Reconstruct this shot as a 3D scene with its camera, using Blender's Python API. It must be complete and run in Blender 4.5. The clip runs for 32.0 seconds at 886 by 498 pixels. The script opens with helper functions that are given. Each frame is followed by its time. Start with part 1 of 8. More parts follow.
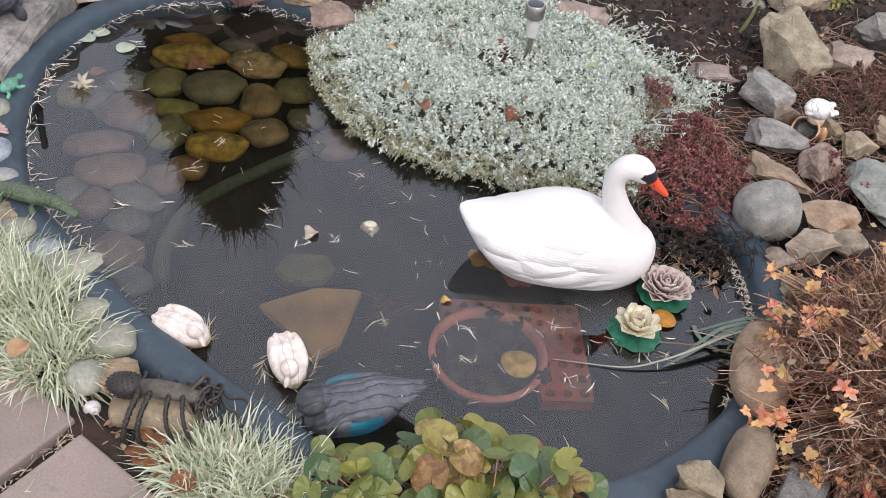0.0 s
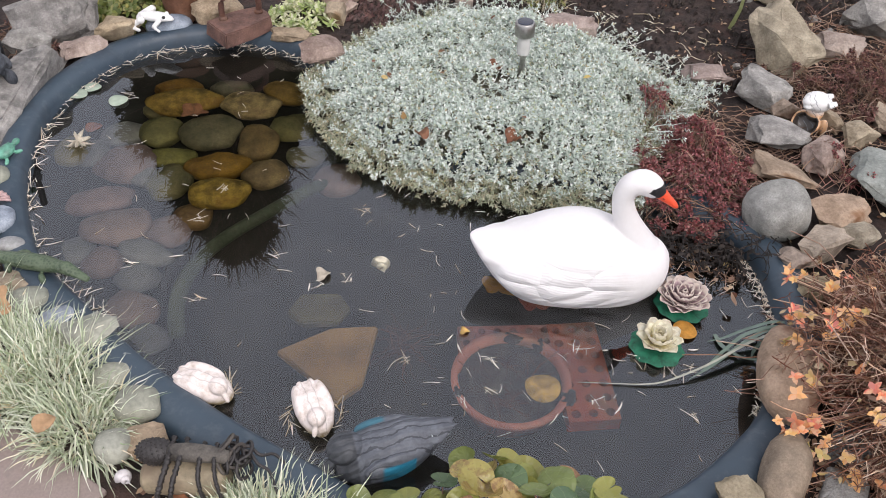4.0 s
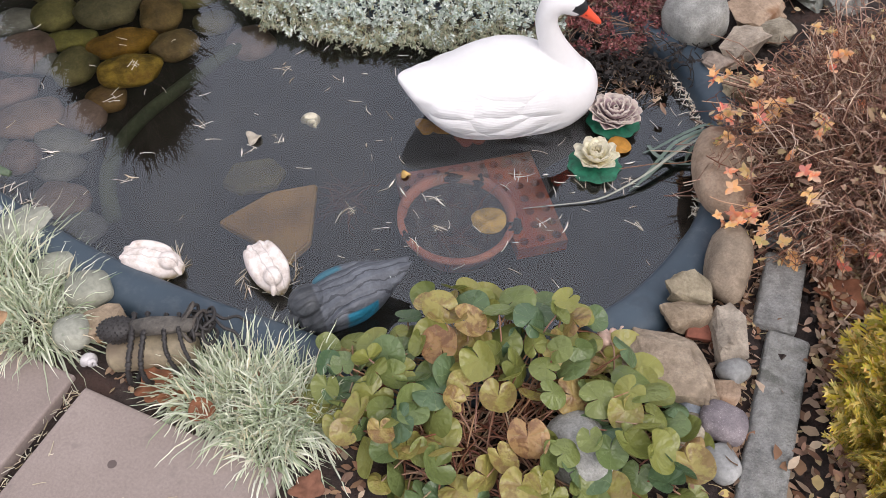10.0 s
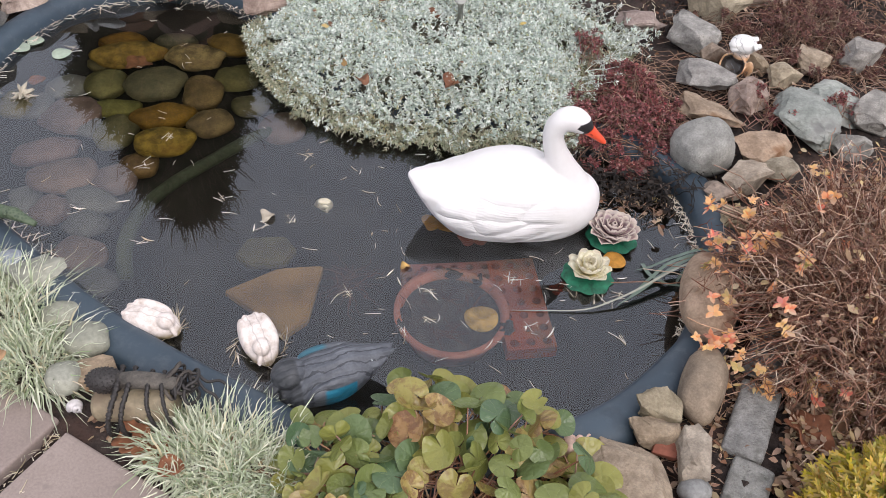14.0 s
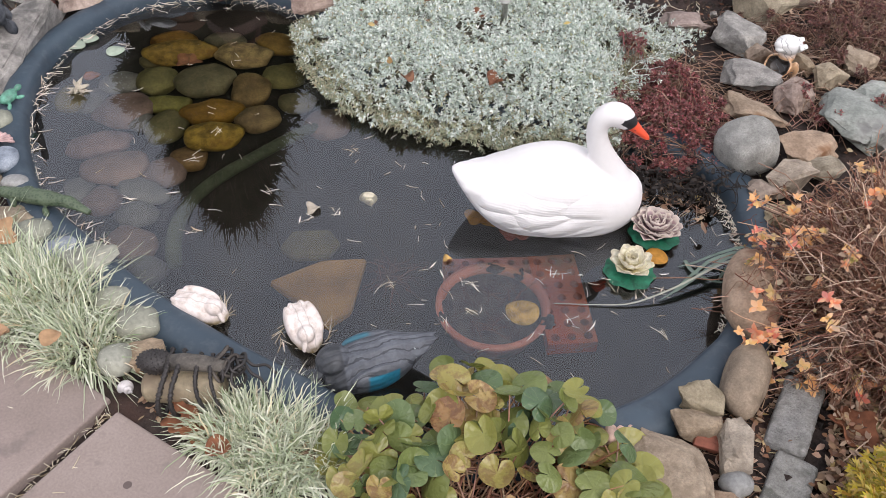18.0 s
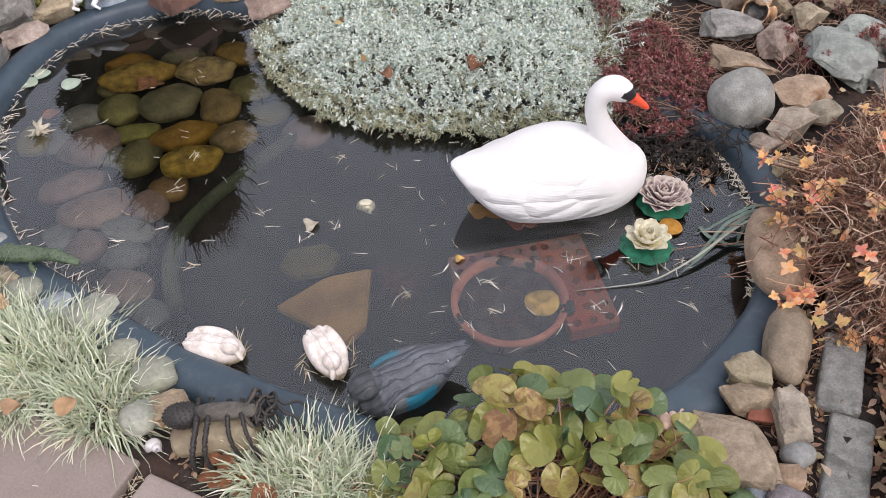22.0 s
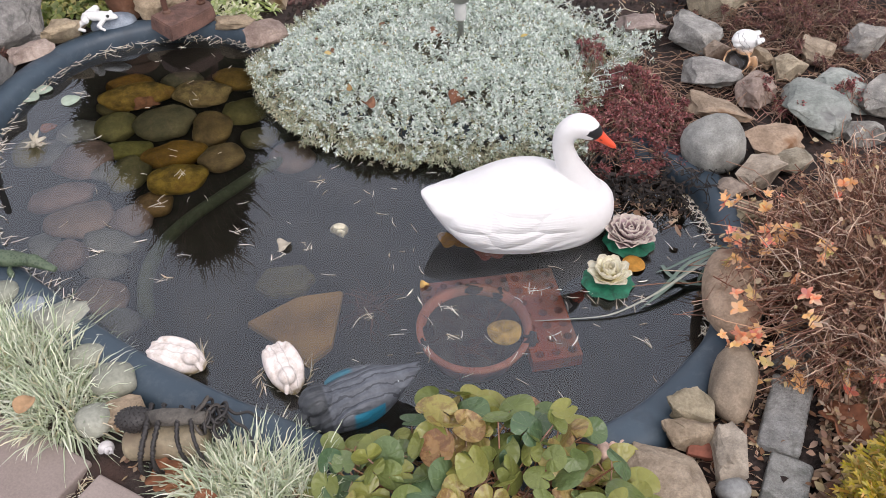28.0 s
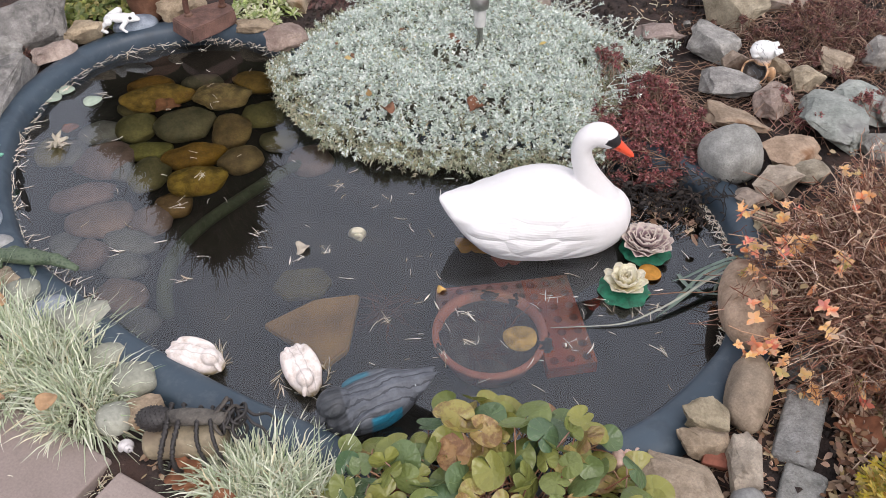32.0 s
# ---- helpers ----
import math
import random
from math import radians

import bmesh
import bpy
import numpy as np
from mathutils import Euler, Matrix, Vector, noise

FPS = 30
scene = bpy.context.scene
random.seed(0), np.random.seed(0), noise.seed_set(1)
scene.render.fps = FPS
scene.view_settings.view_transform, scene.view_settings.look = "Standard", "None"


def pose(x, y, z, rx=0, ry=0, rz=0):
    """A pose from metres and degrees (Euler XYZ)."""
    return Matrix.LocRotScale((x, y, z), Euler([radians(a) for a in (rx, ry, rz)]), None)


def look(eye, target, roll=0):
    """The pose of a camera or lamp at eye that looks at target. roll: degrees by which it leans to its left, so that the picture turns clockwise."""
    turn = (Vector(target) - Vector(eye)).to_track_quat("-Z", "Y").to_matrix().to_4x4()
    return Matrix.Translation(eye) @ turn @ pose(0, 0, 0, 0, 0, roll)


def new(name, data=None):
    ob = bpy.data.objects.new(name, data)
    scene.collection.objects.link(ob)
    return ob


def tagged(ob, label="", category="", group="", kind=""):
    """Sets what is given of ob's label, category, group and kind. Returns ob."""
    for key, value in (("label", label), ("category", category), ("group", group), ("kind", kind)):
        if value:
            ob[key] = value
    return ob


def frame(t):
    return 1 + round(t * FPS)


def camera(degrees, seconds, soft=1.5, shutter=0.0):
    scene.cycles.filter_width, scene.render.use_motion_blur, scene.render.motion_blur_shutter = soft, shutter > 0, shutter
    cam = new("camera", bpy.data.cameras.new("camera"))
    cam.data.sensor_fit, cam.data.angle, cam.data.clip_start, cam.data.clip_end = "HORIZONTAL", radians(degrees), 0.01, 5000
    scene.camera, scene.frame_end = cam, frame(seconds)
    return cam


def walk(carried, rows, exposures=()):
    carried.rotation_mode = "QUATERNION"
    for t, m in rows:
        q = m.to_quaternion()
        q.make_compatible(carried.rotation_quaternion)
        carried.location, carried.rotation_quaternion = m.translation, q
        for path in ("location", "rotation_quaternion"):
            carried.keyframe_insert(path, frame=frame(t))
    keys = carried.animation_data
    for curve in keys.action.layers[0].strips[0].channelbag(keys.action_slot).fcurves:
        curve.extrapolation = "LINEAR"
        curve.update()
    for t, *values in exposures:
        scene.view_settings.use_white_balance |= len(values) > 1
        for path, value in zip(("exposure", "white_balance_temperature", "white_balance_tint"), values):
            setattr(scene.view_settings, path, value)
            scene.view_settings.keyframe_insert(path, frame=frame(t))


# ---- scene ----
cam = camera(53.0, 32.0, 0.8)
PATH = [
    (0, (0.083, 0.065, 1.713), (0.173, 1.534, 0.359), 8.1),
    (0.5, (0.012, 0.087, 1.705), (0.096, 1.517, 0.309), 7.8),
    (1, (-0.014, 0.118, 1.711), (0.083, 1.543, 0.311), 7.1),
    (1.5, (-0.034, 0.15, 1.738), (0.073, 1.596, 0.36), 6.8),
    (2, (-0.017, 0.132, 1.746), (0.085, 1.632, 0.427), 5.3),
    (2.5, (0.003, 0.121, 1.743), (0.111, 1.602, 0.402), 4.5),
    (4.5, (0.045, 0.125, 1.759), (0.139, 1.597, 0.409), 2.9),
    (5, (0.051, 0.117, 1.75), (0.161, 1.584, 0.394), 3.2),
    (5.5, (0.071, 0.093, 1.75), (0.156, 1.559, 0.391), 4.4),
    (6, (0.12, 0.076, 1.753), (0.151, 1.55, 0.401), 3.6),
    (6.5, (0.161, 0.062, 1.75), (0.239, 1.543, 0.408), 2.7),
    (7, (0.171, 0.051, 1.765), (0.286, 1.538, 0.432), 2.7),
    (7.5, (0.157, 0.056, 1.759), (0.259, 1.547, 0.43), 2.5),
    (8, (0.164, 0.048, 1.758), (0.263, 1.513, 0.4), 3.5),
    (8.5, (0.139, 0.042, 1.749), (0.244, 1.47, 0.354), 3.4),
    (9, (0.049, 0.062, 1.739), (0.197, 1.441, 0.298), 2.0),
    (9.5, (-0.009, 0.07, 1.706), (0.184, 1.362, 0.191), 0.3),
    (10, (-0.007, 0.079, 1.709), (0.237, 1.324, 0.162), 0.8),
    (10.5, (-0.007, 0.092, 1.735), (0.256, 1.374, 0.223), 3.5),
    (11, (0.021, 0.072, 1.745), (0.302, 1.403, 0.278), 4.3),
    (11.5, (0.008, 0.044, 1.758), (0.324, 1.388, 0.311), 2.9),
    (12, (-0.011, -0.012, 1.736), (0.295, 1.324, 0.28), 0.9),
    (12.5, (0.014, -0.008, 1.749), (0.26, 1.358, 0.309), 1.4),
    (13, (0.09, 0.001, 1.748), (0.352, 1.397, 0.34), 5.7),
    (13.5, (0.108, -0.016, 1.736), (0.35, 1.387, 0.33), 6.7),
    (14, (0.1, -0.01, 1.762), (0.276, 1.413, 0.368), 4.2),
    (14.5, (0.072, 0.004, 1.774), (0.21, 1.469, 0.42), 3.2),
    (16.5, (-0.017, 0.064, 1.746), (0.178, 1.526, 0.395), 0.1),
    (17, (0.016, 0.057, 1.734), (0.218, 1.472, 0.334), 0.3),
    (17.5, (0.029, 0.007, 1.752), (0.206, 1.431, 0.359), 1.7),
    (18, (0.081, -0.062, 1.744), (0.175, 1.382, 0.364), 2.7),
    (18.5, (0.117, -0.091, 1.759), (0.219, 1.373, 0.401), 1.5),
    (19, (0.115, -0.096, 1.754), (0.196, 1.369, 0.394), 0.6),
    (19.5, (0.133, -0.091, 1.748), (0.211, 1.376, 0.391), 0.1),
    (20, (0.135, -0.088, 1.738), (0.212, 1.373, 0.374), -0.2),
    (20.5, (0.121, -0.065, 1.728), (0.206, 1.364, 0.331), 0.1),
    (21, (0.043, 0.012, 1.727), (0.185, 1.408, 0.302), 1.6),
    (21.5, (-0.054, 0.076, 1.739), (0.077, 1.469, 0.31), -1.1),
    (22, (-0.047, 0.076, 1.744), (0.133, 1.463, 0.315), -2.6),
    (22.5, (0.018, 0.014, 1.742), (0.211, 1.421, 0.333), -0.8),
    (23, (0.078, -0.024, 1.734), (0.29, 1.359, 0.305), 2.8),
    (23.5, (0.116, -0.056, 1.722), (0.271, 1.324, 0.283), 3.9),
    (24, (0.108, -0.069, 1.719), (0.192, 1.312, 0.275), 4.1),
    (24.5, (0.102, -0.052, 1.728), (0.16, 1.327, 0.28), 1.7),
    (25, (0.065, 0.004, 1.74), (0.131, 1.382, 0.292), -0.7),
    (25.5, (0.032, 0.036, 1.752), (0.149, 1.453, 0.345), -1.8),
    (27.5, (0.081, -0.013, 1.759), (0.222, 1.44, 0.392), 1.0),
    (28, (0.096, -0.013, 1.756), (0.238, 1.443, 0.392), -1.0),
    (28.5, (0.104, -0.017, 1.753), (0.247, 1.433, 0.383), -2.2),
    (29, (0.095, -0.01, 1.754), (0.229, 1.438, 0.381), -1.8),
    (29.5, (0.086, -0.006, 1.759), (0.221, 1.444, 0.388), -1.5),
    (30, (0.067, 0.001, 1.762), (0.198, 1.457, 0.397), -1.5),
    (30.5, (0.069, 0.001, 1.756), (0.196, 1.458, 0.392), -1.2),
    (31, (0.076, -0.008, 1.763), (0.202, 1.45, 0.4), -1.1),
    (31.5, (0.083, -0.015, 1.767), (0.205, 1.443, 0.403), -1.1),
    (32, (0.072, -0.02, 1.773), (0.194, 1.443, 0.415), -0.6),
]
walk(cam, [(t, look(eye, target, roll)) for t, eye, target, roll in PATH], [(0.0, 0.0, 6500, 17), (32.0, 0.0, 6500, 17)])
SKY, SKY_SAT, SUN, WATER_IOR = 0.17, 0.35, 1.4, 1.85
CLOUD = (9.0, 9.3, 9.8, 1)

# ---- daylight: bright overcast sky, one broad soft sun ----
world = bpy.data.worlds.new("overcast_sky")
scene.world = world
world.use_nodes = True
_nt = world.node_tree
_sky = _nt.nodes.new("ShaderNodeTexSky")
_sky.sky_type, _sky.sun_disc = "NISHITA", False
_sky.sun_elevation, _sky.sun_rotation = radians(50), radians(150)
_sky.dust_density, _sky.air_density = 4.0, 1.0
_hsv = _nt.nodes.new("ShaderNodeHueSaturation")
_hsv.inputs["Saturation"].default_value = SKY_SAT
_nt.links.new(_sky.outputs[0], _hsv.inputs["Color"])
_cloud = _nt.nodes.new("ShaderNodeMix")
_cloud.data_type = "RGBA"
_cloud.inputs[0].default_value = 0.55
_nt.links.new(_hsv.outputs[0], _cloud.inputs[6])
_cloud.inputs[7].default_value = CLOUD
_bg = _nt.nodes["Background"]
_bg.inputs[1].default_value = SKY
_nt.links.new(_cloud.outputs[2], _bg.inputs[0])
_sun = new("sun", bpy.data.lights.new("sun", "SUN"))
_sun.data.energy, _sun.data.angle, _sun.data.color = SUN, radians(40), (1.0, 0.95, 0.88)
_sun.matrix_world = look((1.5, -3.0, 5.0), (0, 1.0, 0))


# ---- materials ----
class Nodes:
    """A small node-material writer."""

    def __init__(self, name, rough=0.6, metal=0.0, spec=0.5):
        self.mat = bpy.data.materials.new(name)
        self.mat.use_nodes = True
        self.t = self.mat.node_tree
        self.p = self.t.nodes["Principled BSDF"]
        self.out = self.t.nodes["Material Output"]
        self.p.inputs["Roughness"].default_value = rough
        self.p.inputs["Metallic"].default_value = metal
        self.p.inputs["Specular IOR Level"].default_value = spec
        self.co = self.t.nodes.new("ShaderNodeTexCoord")
        self.obj = self.co.outputs["Object"]

    def add(self, kind, **props):
        n = self.t.nodes.new("ShaderNode" + kind)
        for k, v in props.items():
            setattr(n, k, v)
        return n

    def put(self, socket, value):
        if isinstance(value, bpy.types.NodeSocket):
            self.t.links.new(value, socket)
        else:
            socket.default_value = value

    def noise(self, scale, detail=4.0, rough=0.55, vec=None, distortion=0.0):
        n = self.add("TexNoise")
        self.put(n.inputs["Vector"], vec or self.obj)
        n.inputs["Scale"].default_value, n.inputs["Detail"].default_value = scale, detail
        n.inputs["Roughness"].default_value, n.inputs["Distortion"].default_value = rough, distortion
        return n.outputs["Fac"]

    def ramp(self, fac, stops):
        n = self.add("ValToRGB")
        r = n.color_ramp
        while len(r.elements) < len(stops):
            r.elements.new(0.5)
        for e, (pos, col) in zip(r.elements, stops):
            e.position = pos
            e.color = (*col, 1) if len(col) == 3 else col
        self.put(n.inputs[0], fac)
        return n.outputs[0]

    def mix(self, fac, a, b, blend="MIX"):
        n = self.add("Mix", data_type="RGBA", blend_type=blend)
        self.put(n.inputs[0], fac)
        for s, v in ((n.inputs[6], a), (n.inputs[7], b)):
            self.put(s, v if not isinstance(v, tuple) or len(v) == 4 else (*v, 1))
        return n.outputs[2]

    def math(self, op, a, b=0.0, c=0.0, clamp=False):
        n = self.add("Math", operation=op, use_clamp=clamp)
        for s, v in zip(n.inputs, (a, b, c)):
            self.put(s, v)
        return n.outputs[0]

    def step(self, v, lo, hi):
        n = self.add("MapRange", interpolation_type="SMOOTHSTEP")
        self.put(n.inputs[0], v)
        n.inputs[1].default_value, n.inputs[2].default_value = lo, hi
        return n.outputs[0]

    def xyz(self):
        n = self.add("SeparateXYZ")
        self.put(n.inputs[0], self.obj)
        return n.outputs

    def random(self, island=False):
        if island:
            return self.add("NewGeometry").outputs["Random Per Island"]
        return self.add("ObjectInfo").outputs["Random"]

    def vary(self, color, fac, value=0.25, hue=0.02, sat=0.15):
        n = self.add("HueSaturation")
        self.put(n.inputs["Color"], color)
        self.put(n.inputs["Value"], self.math("MULTIPLY_ADD", fac, 2 * value, 1 - value))
        f2 = self.math("FRACT", self.math("MULTIPLY", fac, 7.31))
        self.put(n.inputs["Hue"], self.math("MULTIPLY_ADD", f2, 2 * hue, 0.5 - hue))
        f3 = self.math("FRACT", self.math("MULTIPLY", fac, 13.7))
        self.put(n.inputs["Saturation"], self.math("MULTIPLY_ADD", f3, 2 * sat, 1 - sat))
        return n.outputs[0]

    def bump(self, height, strength=0.4, dist=0.004):
        n = self.add("Bump")
        n.inputs["Strength"].default_value, n.inputs["Distance"].default_value = strength, dist
        self.put(n.inputs["Height"], height)
        old = self.p.inputs["Normal"]
        if old.is_linked:
            self.t.links.new(old.links[0].from_socket, n.inputs["Normal"])
        self.t.links.new(n.outputs[0], old)

    def done(self, color, thin=0.0):
        self.put(self.p.inputs["Base Color"], color)
        if thin:
            tr = self.add("BsdfTranslucent")
            self.put(tr.inputs[0], color)
            mx = self.add("MixShader")
            mx.inputs[0].default_value = thin
            self.t.links.new(self.p.outputs[0], mx.inputs[1])
            self.t.links.new(tr.outputs[0], mx.inputs[2])
            self.t.links.new(mx.outputs[0], self.out.inputs[0])
        return self.mat


def stone(name, dark, light, scale=14.0, rough=0.8, bump=0.5, speck=None, speck_amt=0.55, stain=None, island=False, spec=0.4):
    """Stone, soil and the like: two tones, grain, specks, stains, and a little of its own for each piece."""
    n = Nodes(name, rough, 0.0, spec)
    c = n.ramp(n.noise(scale, 5, 0.62), [(0.34, dark), (0.64, light)])
    grain = n.noise(scale * 9, 3, 0.7)
    c = n.mix(0.42, c, n.ramp(grain, [(0.3, (0.4, 0.4, 0.4)), (0.65, (1.22, 1.22, 1.22))]), "MULTIPLY")
    c = n.mix(0.6, c, n.ramp(n.noise(scale * 0.3, 3, 0.6), [(0.35, (0.72, 0.72, 0.74)), (0.65, (1.2, 1.18, 1.14))]), "MULTIPLY")
    if stain:
        c = n.mix(n.step(n.noise(scale * 0.55, 3, 0.6), 0.52, 0.68), c, stain)
    if speck:
        v = n.add("TexVoronoi")
        n.put(v.inputs["Vector"], n.obj)
        v.inputs["Scale"].default_value = scale * 12
        f = n.math("MULTIPLY", n.math("SUBTRACT", 1.0, n.step(n.math("MULTIPLY_ADD", n.noise(scale * 14, 2), 0.5, v.outputs["Distance"]), 0.4, 0.6)), n.math("MULTIPLY", n.step(n.noise(scale * 2.2, 3, 0.6), 0.4, 0.62), speck_amt))
        c = n.mix(f, c, speck)
    c = n.vary(c, n.random(island), 0.18, 0.012, 0.2)
    n.bump(n.noise(scale * 1.6, 5, 0.65), bump, 0.016)
    n.bump(grain, bump * 0.7, 0.003)
    return n.done(c)


def leafy(name, stops, rough=0.55, thin=0.25, scale=60.0, value=0.3, spec=0.3):
    """Small joined leaves and stalks: a colour for each leaf, picked from the stops, with a fine mottle."""
    n = Nodes(name, rough, 0.0, spec)
    r = n.random(True)
    c = n.ramp(r, stops)
    c = n.mix(0.35, c, n.ramp(n.noise(scale, 2), [(0.3, (0.55, 0.55, 0.55)), (0.7, (1.3, 1.3, 1.3))]), "MULTIPLY")
    return n.done(n.vary(c, n.math("FRACT", n.math("MULTIPLY", r, 17.3)), value, 0.01, 0.15), thin)


M = {}
M["grey_rock"] = stone("grey_rock", (0.18, 0.172, 0.158), (0.36, 0.345, 0.315), 16, 0.85, 1.0, (0.5, 0.5, 0.48), 0.35, (0.12, 0.115, 0.105))
M["warm_rock"] = stone("warm_rock", (0.225, 0.183, 0.128), (0.42, 0.358, 0.265), 15, 0.85, 0.8, (0.52, 0.47, 0.38), 0.15, (0.19, 0.155, 0.11))
M["tan_rock"] = stone("tan_rock", (0.235, 0.18, 0.13), (0.43, 0.345, 0.26), 13, 0.85, 0.6, None, 0, (0.2, 0.12, 0.07))
M["tan_boulder"] = stone("tan_boulder", (0.31, 0.22, 0.145), (0.5, 0.38, 0.27), 12, 0.8, 0.5, (0.5, 0.44, 0.36), 0.2, (0.27, 0.16, 0.1))
M["red_rock"] = stone("red_rock", (0.21, 0.155, 0.13), (0.37, 0.3, 0.26), 14, 0.85, 0.6, (0.5, 0.42, 0.38), 0.4)
M["pale_rock"] = stone("pale_rock", (0.33, 0.3, 0.27), (0.54, 0.5, 0.46), 15, 0.85, 0.7)
M["lava"] = stone("lava_chip", (0.06, 0.035, 0.032), (0.17, 0.105, 0.095), 40, 0.9, 0.8, None, 0, None, True)
M["pale_green_rock"] = stone("pale_green_rock", (0.2, 0.222, 0.2), (0.36, 0.385, 0.35), 12, 0.85, 0.8, None, 0, (0.2, 0.2, 0.19))
M["granite"] = stone("granite", (0.2, 0.2, 0.185), (0.34, 0.34, 0.32), 20, 0.8, 0.6, (0.1, 0.1, 0.095), 0.55)
M["purple_stone"] = stone("purple_stone", (0.155, 0.137, 0.148), (0.26, 0.232, 0.242), 25, 0.75, 0.35, (0.46, 0.43, 0.44), 0.6)
M["egg_stone"] = stone("egg_stone", (0.17, 0.128, 0.09), (0.26, 0.2, 0.142), 20, 0.75, 0.4, (0.34, 0.28, 0.2), 0.2, (0.13, 0.095, 0.065))
M["grey_pebble"] = stone("grey_pebble", (0.21, 0.215, 0.21), (0.34, 0.345, 0.335), 9, 0.6, 0.15)
M["green_pebble"] = stone("green_pebble", (0.24, 0.25, 0.2), (0.34, 0.35, 0.28), 8, 0.6, 0.15)
M["blue_pebble"] = stone("blue_pebble", (0.15, 0.18, 0.22), (0.3, 0.34, 0.39), 22, 0.65, 0.3, (0.45, 0.5, 0.54), 0.3)
M["sunk_ochre"] = stone("sunk_ochre", (0.1, 0.07, 0.018), (0.33, 0.24, 0.06), 20, 0.8, 0.6, (0.5, 0.38, 0.17), 0.25, (0.17, 0.11, 0.03))
M["sunk_olive"] = stone("sunk_olive", (0.075, 0.07, 0.024), (0.15, 0.135, 0.05), 10, 0.8, 0.3)
M["sunk_brown"] = stone("sunk_brown", (0.1, 0.06, 0.02), (0.23, 0.15, 0.048), 13, 0.8, 0.35)
M["sunk_dark"] = stone("sunk_dark", (0.075, 0.065, 0.03), (0.14, 0.12, 0.055), 10, 0.8, 0.3)
M["sunk_rose"] = stone("sunk_rose", (0.11, 0.075, 0.06), (0.2, 0.142, 0.118), 10, 0.8, 0.3)
M["sunk_grey"] = stone("sunk_grey", (0.09, 0.09, 0.08), (0.16, 0.16, 0.145), 10, 0.8, 0.3)
M["sunk_slab"] = stone("sunk_slab", (0.2, 0.125, 0.045), (0.33, 0.22, 0.09), 9, 0.85, 0.3)
M["concrete"] = stone("concrete", (0.175, 0.175, 0.165), (0.29, 0.29, 0.275), 26, 0.95, 1.0, (0.42, 0.42, 0.4), 0.3, (0.13, 0.13, 0.115))
M["soil"] = stone("soil", (0.012, 0.009, 0.008), (0.05, 0.037, 0.031), 22, 0.95, 1.0, (0.1, 0.08, 0.065), 0.12, (0.05, 0.03, 0.022))
M["clod"] = stone("clod", (0.018, 0.014, 0.012), (0.07, 0.053, 0.045), 40, 0.95, 0.8, None, 0, None, True)
M["terracotta"] = stone("terracotta", (0.12, 0.06, 0.043), (0.2, 0.105, 0.076), 11, 0.8, 0.3, None, 0, (0.22, 0.15, 0.12))
M["sunk_terracotta"] = stone("sunk_terracotta", (0.46, 0.11, 0.058), (0.66, 0.2, 0.11), 9, 0.85, 0.25, None, 0, (0.3, 0.13, 0.08))
M["sunk_brick"] = stone("sunk_brick", (0.24, 0.05, 0.03), (0.38, 0.095, 0.052), 9, 0.85, 0.3, None, 0, (0.15, 0.075, 0.045))
M["pot_earth"] = stone("pot_earth", (0.03, 0.026, 0.024), (0.1, 0.085, 0.08), 30, 0.95, 0.9)
M["rust"] = stone("rust", (0.085, 0.042, 0.03), (0.17, 0.083, 0.056), 20, 0.7, 0.4, (0.22, 0.12, 0.08), 0.25)


def paving():
    n = Nodes("paving_concrete", 0.85, 0, 0.35)
    c = n.ramp(n.noise(3.0, 6, 0.65), [(0.3, (0.235, 0.185, 0.165)), (0.7, (0.31, 0.25, 0.225))])
    g = n.noise(160, 3, 0.7)
    c = n.mix(0.4, c, n.ramp(g, [(0.3, (0.6, 0.6, 0.6)), (0.7, (1.2, 1.2, 1.2))]), "MULTIPLY")
    c = n.mix(n.math("MULTIPLY", n.step(n.noise(9, 3, 0.7), 0.6, 0.72), 0.45), c, (0.13, 0.105, 0.1))
    v = n.add("TexVoronoi")
    n.put(v.inputs["Vector"], n.obj)
    v.inputs["Scale"].default_value = 9
    c = n.mix(n.math("MULTIPLY", n.math("LESS_THAN", v.outputs["Distance"], 0.085), 0.8), c, (0.07, 0.05, 0.048))
    n.bump(g, 0.35, 0.002)
    n.bump(n.noise(20, 4), 0.25, 0.006)
    return n.done(n.vary(c, n.random(), 0.06, 0.006, 0.1))


M["paving"] = paving()


def liner():
    """Dark blue-grey moulded plastic with dust, scuffs and dried scale."""
    n = Nodes("moulded_plastic", 0.42, 0, 0.5)
    c = n.ramp(n.noise(2.6, 4), [(0.35, (0.026, 0.044, 0.063)), (0.65, (0.044, 0.068, 0.092))])
    c = n.mix(n.math("MULTIPLY", n.step(n.noise(26, 5, 0.7), 0.48, 0.72), 0.3), c, (0.11, 0.132, 0.15))
    c = n.mix(n.math("MULTIPLY", n.step(n.noise(7, 4, 0.6), 0.55, 0.7), 0.4), c, (0.02, 0.026, 0.036))
    n.put(n.p.inputs["Roughness"], n.math("MULTIPLY_ADD", n.noise(14, 3), 0.3, 0.33))
    n.bump(n.noise(90, 2), 0.08, 0.001)
    return n.done(c)


M["liner"] = liner()


